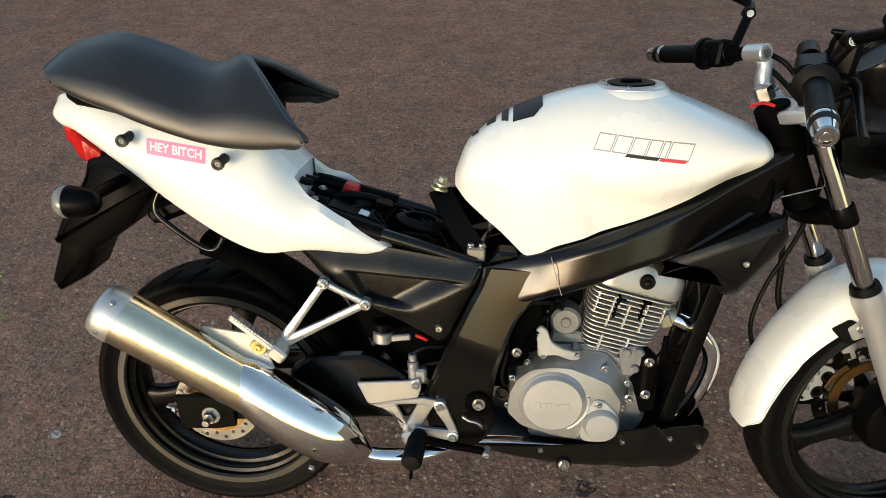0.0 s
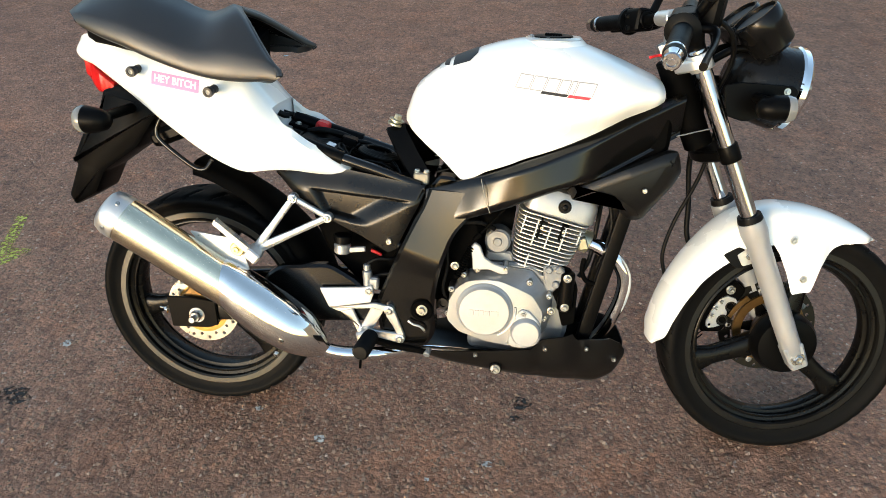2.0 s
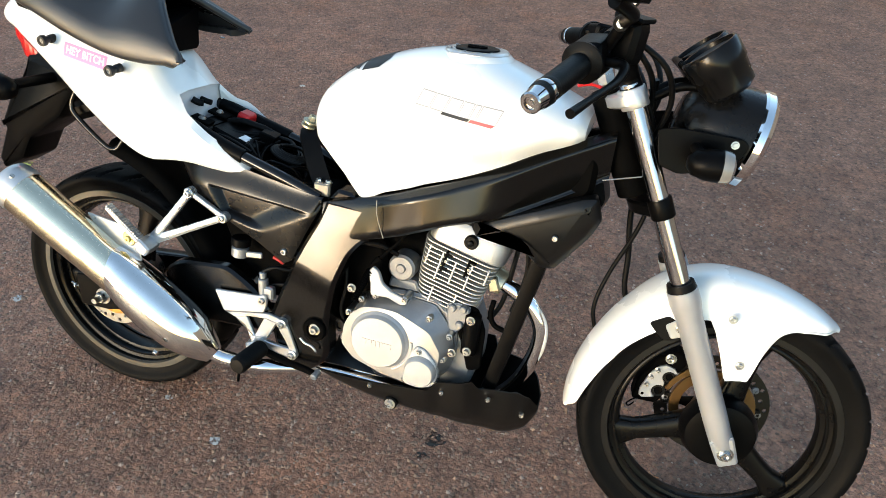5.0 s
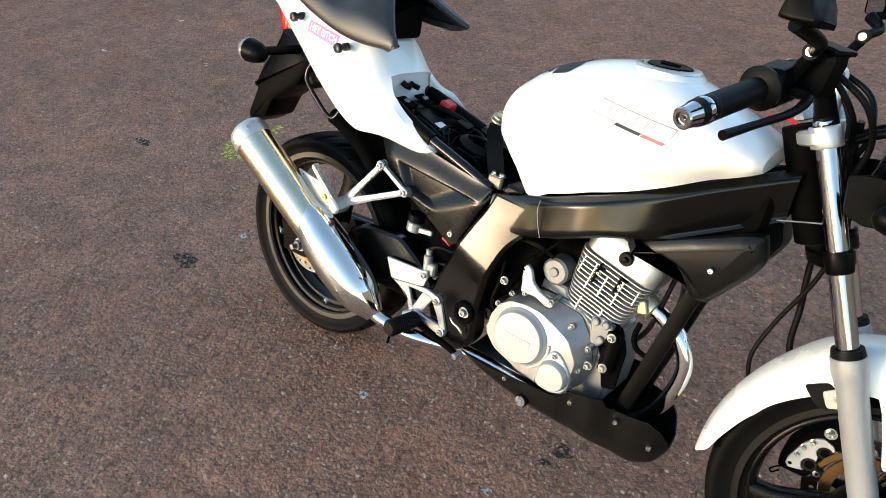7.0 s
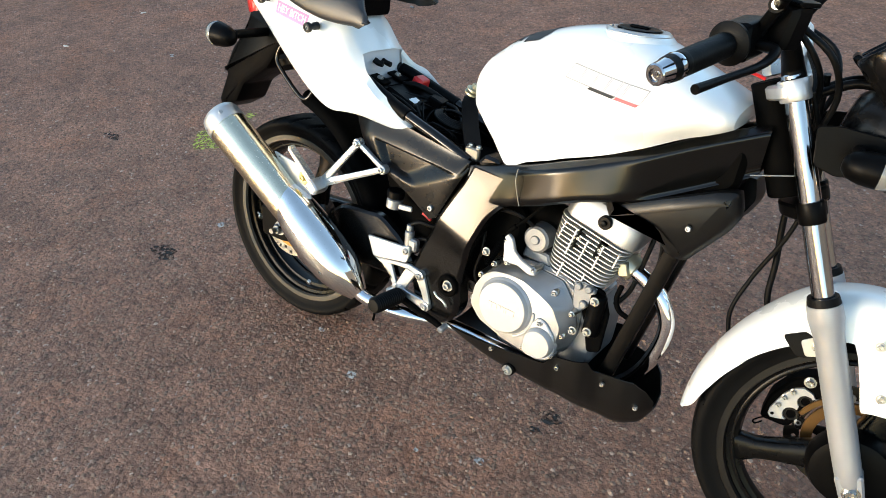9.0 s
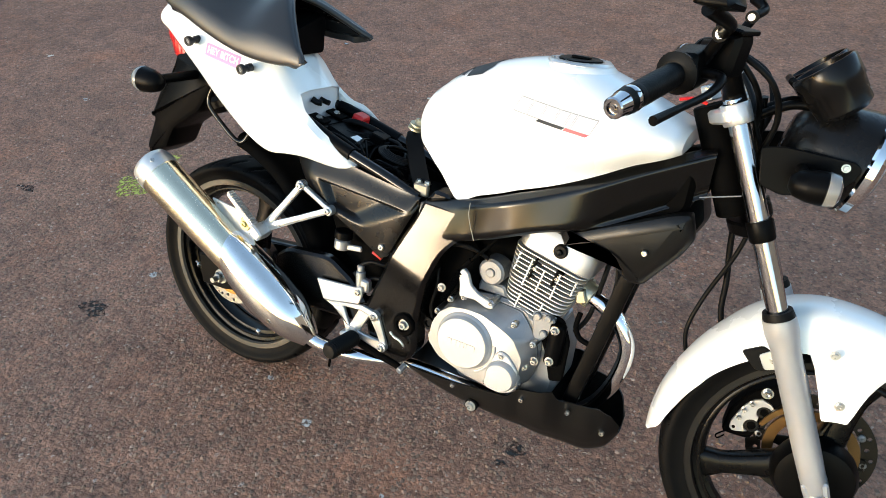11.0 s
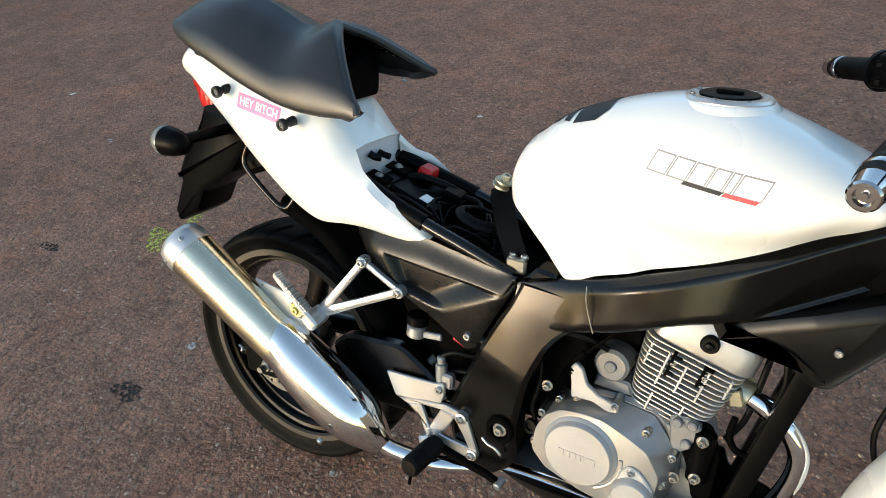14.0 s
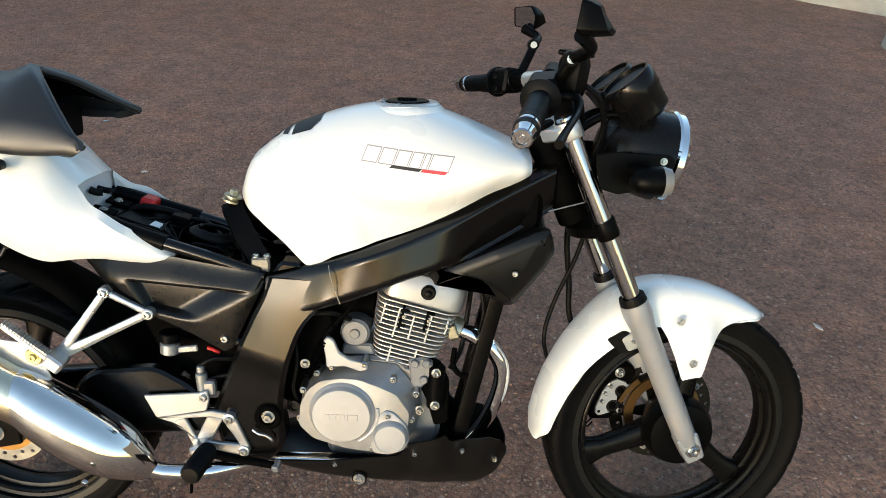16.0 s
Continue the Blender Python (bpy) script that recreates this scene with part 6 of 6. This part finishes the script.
# the clutch cover: a flat face with a broad shoulder that slopes back to the crankcase
rim = [(0.052, 0.318), (0.055, 0.368), (0.074, 0.402), (0.096, 0.424), (0.140, 0.438), (0.183, 0.443), (0.239, 0.438), (0.279, 0.390), (0.289, 0.345), (0.282, 0.298), (0.257, 0.266), (0.196, 0.262), (0.150, 0.268), (0.080, 0.288)]
face = [(0.055, 0.320), (0.059, 0.366), (0.074, 0.397), (0.097, 0.417), (0.135, 0.425), (0.170, 0.424), (0.213, 0.409), (0.245, 0.394), (0.271, 0.354), (0.267, 0.304), (0.248, 0.271), (0.196, 0.266), (0.150, 0.271), (0.083, 0.291)]
rim, face = [[Vector(p) for p in rounded(q, 0.009)] for q in (rim, face)]
bm = B()
loft(bm, [[V(p.x, y, p.y) for p in (a.lerp(b, k) for a, b in zip(rim, face))] for y, k in ((-0.060, -0.04), (-0.070, -0.04), (-0.0715, 0.0), (-0.1075, 0.98), (-0.1092, 1.03), (-0.1098, 1.10))])
cover = part("clutch_cover", bm, CAST, eng, "silver clutch cover", None, 24)
# raised rib between the round cover and the oil pump cover, and the joint's flange
bm = B()
tube(bm, [(0.140 + 0.0695 * math.cos(radians(q)), -0.1105, 0.352 + 0.0695 * math.sin(radians(q))) for q in range(-62, 13, 6)], 0.0030, 8)
part("cover_rib", bm, CAST_LIGHT, cover, "raised cast rib")
bm = B()
plate(bm, rounded([(0.210, 0.345), (0.222, 0.362), (0.240, 0.358), (0.266, 0.330), (0.272, 0.300), (0.262, 0.276), (0.234, 0.264), (0.204, 0.266), (0.196, 0.280)], 0.008), -0.105, -0.1155, 0.002)
part("pump_flange", bm, CAST_LIGHT, cover, "raised cast flange")
bm = B()
lathe(bm, [(0, 0.066), (0.008, 0.064), (0.012, 0.060), (0.014, 0.0585), (0.020, 0.0575), (0.023, 0.055), (0.023, 0.0)], (0.140, -0.103, 0.352), RIGHT, 56)
part("round_cover", bm, CAST_LIGHT, eng, "round silver cover")
bm = B()
lathe(bm, [(0, 0.036), (0.010, 0.035), (0.018, 0.033), (0.026, 0.031), (0.028, 0.029), (0.028, 0.0)], (0.235, -0.102, 0.308), RIGHT, 40)
part("small_cover", bm, CAST_LIGHT, eng, "small round silver cover")
bm = B()
for k, (u0, u1) in enumerate([(0.0, 0.15), (0.18, 0.33), (0.36, 0.48), (0.51, 0.62), (0.65, 0.70), (0.73, 1.0)]):
    box(bm, (0.108 + 0.064 * (u0 + u1) / 2, -0.1262, 0.350), (0.064 * (u1 - u0), 0.0014, 0.0125), 0.0005)
part("cover_mark", bm, CAST_LIGHT, eng, "raised cast maker's mark")
for p in ((0.088, 0.425, 0.090), (0.118, 0.440, 0.090), (0.180, 0.447, 0.090), (0.236, 0.418, 0.090), (0.281, 0.388, 0.088), (0.274, 0.335, 0.094), (0.262, 0.283, 0.104), (0.232, 0.270, 0.104), (0.198, 0.272, 0.104), (0.228, 0.351, 0.112), (0.062, 0.388, 0.092), (0.056, 0.330, 0.098)):
    bm = B()
    lathe(bm, [(-0.034, 0.0082), (0.004, 0.0070), (0.005, 0.0058)], (p[0], -p[2], p[1]), RIGHT, 14)
    capbolt(bm, (p[0], -p[2] - 0.005, p[1]), RIGHT, 0.0046, 0.005)
    part("cover_bolt", bm, BOLT, eng)

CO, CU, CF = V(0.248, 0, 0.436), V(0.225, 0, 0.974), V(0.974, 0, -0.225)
# Barrel core coloured near-black: the shade between the fins is painted in.
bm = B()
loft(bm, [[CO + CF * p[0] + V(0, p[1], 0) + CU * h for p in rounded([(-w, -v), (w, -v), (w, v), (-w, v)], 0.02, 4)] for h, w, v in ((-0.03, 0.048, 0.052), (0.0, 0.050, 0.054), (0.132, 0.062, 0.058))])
part("cylinder_core", bm, DARK, eng, "cylinder barrel core, near-black for the shade between its fins")
for k in range(14):
    u = k / 13
    w = 0.060 + 0.019 * u ** 0.8
    v = 0.064 + 0.012 * min(u * 2, 1)
    bm = B()
    prism(bm, rounded([(-w, -v), (w, -v), (w, v), (-w, v)], 0.028, 6), CO + CU * (0.002 + 0.0098 * k), CF, (0, 1, 0), CU, 0.0, 0.0030, 0.0008)
    part("cooling_fin", bm, FIN, eng)
tip = math.degrees(math.atan2(0.225, 0.974))
for f, h0, h1, v in ((-0.031, 0.058, 0.122, 0.073), (-0.001, 0.060, 0.114, 0.073), (0.031, 0.064, 0.126, 0.073), (0.064, 0.088, 0.124, 0.068), (-0.060, 0.078, 0.124, 0.068), (-0.028, 0.002, 0.038, 0.066), (0.022, 0.004, 0.044, 0.066)):
    bm = B()
    box(bm, CO + CF * f + V(0, -v + 0.002, 0) + CU * ((h0 + h1) / 2), (0.0040, 0.012, h1 - h0), 0.001, 0, tip, 0)
    part("fin_rib", bm, FIN, eng)
# Near-black hook-shaped bars laid across the fins; nothing is cut out.
for f, h0, h1 in ((-0.0240, 0.080, 0.124), (0.0230, 0.088, 0.128)):
    bm = B()
    box(bm, CO + CF * f + V(0, -0.070, 0) + CU * ((h0 + h1) / 2), (0.0050, 0.0155, h1 - h0), 0.001, 0, tip, 0)
    box(bm, CO + CF * (f + 0.006) + V(0, -0.070, 0) + CU * (h1 - 0.004), (0.014, 0.0155, 0.0045), 0.001, 0, tip, 0)
    box(bm, CO + CF * (f + 0.005) + V(0, -0.070, 0) + CU * (h0 + 0.010), (0.012, 0.0155, 0.0040), 0.001, 0, tip, 0)
    part("fin_hook", bm, DARK, eng, "dark hook-shaped bar on the cooling fins")
bolts("barrel_bolt", hexbolt, [CO + CF * -0.021 + V(0, -0.074, 0) + CU * 0.106, CO + CF * 0.027 + V(0, -0.074, 0) + CU * 0.110], RIGHT, BOLT, eng, "", r=0.0038, h=0.006)
bm = B()
prism(bm, rounded([(-0.066, -0.066), (0.066, -0.066), (0.066, 0.066), (-0.066, 0.066)], 0.02, 5), CO, CF, (0, 1, 0), CU, -0.022, -0.004, 0.002)
part("barrel_foot", bm, CAST, eng, "silver foot flange of the barrel")
bm = B()
loft(bm, [[CO + CF * (p[0] + 0.006) + V(0, p[1], 0) + CU * h for p in rounded([(-w, -v), (w, -v), (w, v), (-w, v)], 0.03, 6)] for h, w, v in ((0.136, 0.076, 0.074), (0.140, 0.080, 0.077), (0.172, 0.080, 0.076), (0.192, 0.072, 0.068), (0.200, 0.055, 0.05))])
part("rocker_cover", bm, CAST, eng, "smooth silver rocker cover")
bm = B()
lathe(bm, [(-0.01, 0.014), (0.004, 0.014), (0.006, 0.012), (0.006, 0.006), (0.012, 0.0055), (0.014, 0.0)], CO + CF * 0.012 + V(0, -0.077, 0) + CU * 0.166, RIGHT, 24)
part("rocker_cap", bm, GRIP, eng, "black rubber plug")
# starter end cap, clutch arm and cable
bm = B()
rod(bm, (0.158, -0.068, 0.500), (0.158, 0.03, 0.500), 0.029, n=32, b=0.005)
rod(bm, (0.158, -0.072, 0.500), (0.158, -0.066, 0.500), 0.010, n=20)
plate(bm, rounded([(0.135, 0.475), (0.19, 0.475), (0.20, 0.45), (0.13, 0.45)], 0.006), -0.06, 0.02, 0.004)
part("tensioner_cap", bm, CAST_DARK, eng, "round grey end cap")
bm = B()
plate(bm, rounded([(0.100, 0.492), (0.110, 0.505), (0.122, 0.497), (0.132, 0.472), (0.152, 0.459), (0.186, 0.450), (0.187, 0.438), (0.172, 0.434), (0.144, 0.444), (0.108, 0.440), (0.106, 0.466)], 0.004), -0.088, -0.098, 0.002)
for q in ((0.118, 0.450), (0.180, 0.442)):
    rod(bm, (q[0], -0.064, q[1]), (q[0], -0.092, q[1]), 0.006, n=12)
part("cable_holder", bm, CAST_LIGHT, eng, "pale cast cable holder")
bm = B()
tube(bm, [(0.104, -0.092, 0.505), (0.130, -0.090, 0.535), (0.160, -0.088, 0.572), (0.185, -0.08, 0.61)], 0.0035, 8)
rod(bm, (0.108, -0.092, 0.510), (0.122, -0.0915, 0.526), 0.0055, n=10)
part("clutch_cable", bm, DARK, eng, "black clutch cable")
bm = B()
for k in range(13):
    lathe(bm, [(-0.0022, 0.006), (0, 0.0085), (0.0022, 0.006)], V(0.102, -0.094, 0.492).lerp(V(0.074, -0.098, 0.425), k / 12), (-0.028, 0, -0.067), 12)
rod(bm, (0.104, -0.094, 0.495), (0.070, -0.099, 0.418), 0.0035, n=8)
part("return_spring", bm, DARK, eng, "dark return spring")
bolts("mount_bolt", hexbolt, [(0.068, -0.100, 0.448), (0.318, -0.084, 0.432), (0.318, -0.084, 0.361), (0.288, -0.085, 0.350)], RIGHT, BOLT, eng, "engine mount bolt", r=0.007, h=0.009)
bm = B()
plate(bm, rounded([(0.275, 0.455), (0.325, 0.445), (0.345, 0.40), (0.345, 0.31), (0.318, 0.30), (0.30, 0.36), (0.280, 0.40)], 0.008), -0.050, -0.060, 0.002)
part("engine_mount", bm, DARK, eng, "black engine mount plate")
bm = B()
plate(bm, rounded([(0.262, 0.452), (0.290, 0.458), (0.312, 0.446), (0.308, 0.420), (0.296, 0.398), (0.284, 0.384), (0.270, 0.400)], 0.006), -0.060, -0.074, 0.003)
for q in ((0.276, 0.446), (0.298, 0.448), (0.294, 0.412)):
    lathe(bm, [(0, 0.0085), (0.012, 0.0080), (0.014, 0.006), (0.014, 0.0)], (q[0], -0.068, q[1]), RIGHT, 14)
part("case_ear", bm, CAST_DARK, eng, "silver cast ear of the crankcase")
bm = B()
rod(bm, (0.319, -0.066, 0.440), (0.318, -0.066, 0.346), 0.017, n=20, b=0.004)
part("mount_rubber", bm, PLASTIC, eng, "black engine mount between two bolts")
bm = B()
lathe(bm, [(0, 0.0), (0, 0.012), (0.010, 0.014), (0.014, 0.013), (0.014, 0.008), (0.010, 0.007), (0.010, 0.0)], (0.047, -0.085, 0.350), (-0.2, -1, 0.1), 20)
part("filler_plug", bm, GRIP, eng, "black ribbed oil filler plug")
bm = B()
tube(bm, [(-0.030, -0.128, 0.316), (-0.018, -0.131, 0.309), (-0.004, -0.131, 0.306), (0.006, -0.131, 0.298), (0.008, -0.128, 0.290)], 0.0030, 10)
part("return_spring", bm, BOLT, bike, "bent bright wire spring under the pivot")
bm = B()
tube(bm, [(0.352, -0.050, 0.470), (0.350, -0.055, 0.440), (0.362, -0.055, 0.418), (0.385, -0.052, 0.410)], 0.0055, 10)
part("breather_pipe", bm, DARK, eng, "bent black breather pipe")
# carburettor and hoses
bm = B()
rod(bm, (0.10, 0, 0.545), (0.19, 0, 0.535), 0.030, n=20)
rod(bm, (0.135, 0, 0.50), (0.135, 0, 0.575), 0.026, n=20)
part("carburettor", bm, DARK, bike, "dark carburettor")
for pts_, r in (([(0.055, -0.075, 0.53), (0.075, -0.085, 0.545), (0.12, -0.085, 0.548), (0.15, -0.07, 0.53)], 0.005), ([(0.045, -0.08, 0.50), (0.05, -0.088, 0.44), (0.042, -0.090, 0.39), (0.05, -0.088, 0.36)], 0.004), ([(0.395, -0.03, 0.60), (0.405, -0.035, 0.55), (0.40, -0.03, 0.50), (0.385, -0.02, 0.44)], 0.005), ([(0.38, -0.01, 0.60), (0.375, -0.02, 0.54), (0.365, -0.03, 0.46), (0.345, -0.04, 0.42)], 0.005)):
    bm = B()
    tube(bm, pts_, r, 8)
    part("hose", bm, GRIP, bike, "black rubber hose")

# ---- belly pan
KX = [-0.03, 0.035, 0.13, 0.20, 0.250, 0.272, 0.340, 0.352, 0.43, 0.455, 0.470]
K_T = [0.214, 0.224, 0.243, 0.254, 0.260, 0.286, 0.305, 0.284, 0.282, 0.264, 0.235]
K_B = [0.196, 0.178, 0.160, 0.151, 0.147, 0.145, 0.142, 0.142, 0.152, 0.174, 0.207]
K_W = [0.070, 0.088, 0.106, 0.108, 0.106, 0.104, 0.098, 0.088, 0.060, 0.042, 0.020]
grid = []
for k in range(97):
    x = -0.03 + 0.50 * k / 96
    zt, zb, w = float(np.interp(x, KX, K_T)), hermite(KX, K_B, x), hermite(KX, K_W, x)
    row = []
    for j in range(25):
        u = j / 24 * 2 - 1
        au = abs(u)
        y = w * (au ** 0.85 if au < 0.62 else 0.666 + (1 - 0.666) * ((au - 0.62) / 0.38) ** 0.6)
        z = zb + (zt - zb) * (0.30 * (au / 0.62) ** 2 if au < 0.62 else 0.30 + 0.70 * ((au - 0.62) / 0.38) ** 1.15)
        row.append(V(x, math.copysign(y, u), z))
    grid.append(row)
bm = B()
shell(bm, grid, 0.003)
pan = part("belly_pan", bm, SATIN, bike, "matt black belly pan", None, 50)
bolts("pan_screw", capbolt, [(0.125, -0.105, 0.232), (0.282, -0.1035, 0.263), (0.376, -0.083, 0.262), (0.446, -0.049, 0.222)], (0.1, -1, 0), BOLT, pan, "bright belly pan screw", r=0.0055, h=0.006)
bm = B()
rod(bm, (0.173, -0.070, 0.198), (0.173, -0.105, 0.198), 0.015, n=20)
part("pan_bush", bm, GRIP, pan, "black rubber bush")
bm = B()
hexbolt(bm, (0.173, -0.105, 0.198), RIGHT, 0.009, 0.007)
part("bush_bolt", bm, BOLT, pan, "bright bush bolt")

# ---- front hoses
for pts_, r in (([(0.56, -0.02, 0.93), (0.575, 0.02, 0.80), (0.575, 0.045, 0.68), (0.590, 0.055, 0.58), (0.60, 0.06, 0.50), (0.64, 0.062, 0.42)], 0.006), ([(0.55, -0.04, 0.90), (0.60, -0.01, 0.78), (0.595, 0.02, 0.66), (0.560, 0.045, 0.54), (0.545, 0.05, 0.46), (0.56, 0.055, 0.40)], 0.0045)):
    bm = B()
    tube(bm, pts_, r, 10)
    part("brake_line", bm, GRIP, bike, "black front brake line", S)
for pts_ in ([(0.50, -0.10, 0.99), (0.535, -0.09, 0.955), (0.555, -0.05, 0.915), (0.56, -0.02, 0.86)], [(0.505, -0.12, 0.995), (0.56, -0.12, 0.96), (0.585, -0.08, 0.90), (0.57, -0.04, 0.82)], [(0.50, 0.11, 0.99), (0.56, 0.10, 0.96), (0.58, 0.05, 0.90), (0.56, 0.02, 0.84)], [(0.49, 0.10, 0.98), (0.53, 0.06, 0.94), (0.55, 0.02, 0.90), (0.54, 0.0, 0.85)]):
    bm = B()
    tube(bm, pts_, 0.005, 10)
    part("control_cable", bm, GRIP, bike, "black control cable", S)
bm = B()
tube(bm, [(0.430, -0.055, 0.905), (0.452, -0.05, 0.91), (0.475, -0.045, 0.905)], 0.003, 8)
part("red_wire", bm, RED_CAP, bike, "thin red wire", S)
bm = B()
rod(bm, (0.51, -0.05, 0.755), (0.575, -0.05, 0.775), 0.0013, n=8)
part("lock_stop", bm, CAST_DARK, bike, "thin dull steel lock stop")

# ---------------------------------------------------------------- the loose seat
SEAT = new("seat")
SEAT.matrix_world = bike.matrix_world.copy()
tagged(SEAT, "black leatherette motorcycle seat lying loose on the white tail", "seat")


def seat_point(u, s):
    """u from the tail end to the front edge, s from the near to the far side."""
    a = abs(s)
    xr = -0.815 + 0.085 * a ** 2.2
    xf = -0.432 + 0.180 * min(a, 0.76) ** 1.25 - 0.040 * max((a - 0.76) / 0.24, 0) ** 2
    x = xr + (xf - xr) * u
    zc = hermite([-0.83, -0.815, -0.78, -0.72, -0.66, -0.59, -0.50, -0.43, -0.36, -0.29], [0.925, 0.945, 0.978, 1.000, 1.006, 0.991, 0.970, 0.983, 0.955, 0.89], x)
    ze = hermite([-0.83, -0.74, -0.70, -0.646, -0.59, -0.523, -0.455, -0.367, -0.306, -0.29], [0.925, 0.915, 0.900, 0.883, 0.862, 0.842, 0.828, 0.826, 0.836, 0.842], x)
    w = hermite([-0.83, -0.80, -0.74, -0.66, -0.55, -0.45, -0.36, -0.29], [0.060, 0.085, 0.108, 0.122, 0.128, 0.130, 0.127, 0.124], x)
    y = w * hermite([0, 0.30, 0.56, 0.66, 0.72, 0.77, 0.88, 0.94, 1.0], [0, 0.42, 0.76, 0.885, 0.945, 0.978, 1.0, 0.965, 0.84], a)
    z = zc + (ze - zc) * hermite([0, 0.30, 0.56, 0.66, 0.72, 0.77, 0.88, 0.94, 1.0], [0, 0.17, 0.42, 0.535, 0.605, 0.69, 0.91, 0.98, 1.0], a)
    sag = 0.012 * math.exp(-((x + 0.50) / 0.07) ** 2) * (1 - a)
    return V(x, math.copysign(y, s) + 0.012, z - sag + 0.040 * smooth01(0.1, 1.0, s) - 0.010 * smooth01(0.95, 1.0, u) * (1 - 0.6 * a))


grid = [[seat_point(i / 70, j / 36 - 1) for j in range(73)] for i in range(71)]
bm = B()
shell(bm, grid, 0.014)
part("seat_cover", bm, LEATHER, SEAT, "", None, 60)
bm = B()
tube(bm, [seat_point(0.990, s / 12 * 0.80 - 0.80) - V(0, 0, 0.0072) for s in range(25)], 0.0068, 12)
part("front_roll", bm, LEATHER, SEAT, "rolled front edge", None, 60)
# Near-black sheet added under the cover; it paints the hollow's shade.
bm = B()
shell(bm, [[seat_point(0.02 + i / 40 * 0.955, (j / 20 - 1) * 0.72) - V(0, 0, 0.0175) for j in range(41)] for i in range(41)], 0.002)
part("hollow_filler", bm, DARK, SEAT, "near-black sheet that keeps the seat's hollow dark")
low = [[seat_point(0.03 + i / 60 * 0.94, (j / 16 - 1) * 0.66) - V(0, 0, 0.0) for j in range(33)] for i in range(61)]
for row in low:
    z0, z1 = row[0].z + 0.004, row[-1].z + 0.004
    for j, p in enumerate(row):
        base = z0 + (z1 - z0) * j / 32
        arch = 0.030 * math.sin(math.pi * j / 32)
        p.z = min(p.z - 0.016, base + arch)
bm = B()
shell(bm, low[:50], 0.006)
part("seat_pan", bm, PLASTIC, SEAT, "black plastic seat pan")
bm = B()
loft(bm, [[V(x, y + 0.010, z) for y, z in rounded([(-w, zb), (w, zb), (w, zb + 0.055 + 0.03 * smooth01(-0.50, -0.43, x)), (-w, zb + 0.045)], 0.012, 3)] for x, w, zb in ((-0.760, 0.062, 0.892), (-0.735, 0.078, 0.884), (-0.62, 0.090, 0.868), (-0.50, 0.090, 0.860), (-0.43, 0.080, 0.842), (-0.395, 0.060, 0.838))])
part("seat_base", bm, PLASTIC, SEAT, "black moulded base under the seat")
for k in range(12):
    bm = B()
    p = seat_point(0.86, 0.35 + 0.05 * k) + V(-0.004, 0, -0.018)
    box(bm, p, (0.012, 0.004, 0.002), 0.0006, 20, 0, 0)
    part("staple", bm, BOLT, SEAT, "bright staple")
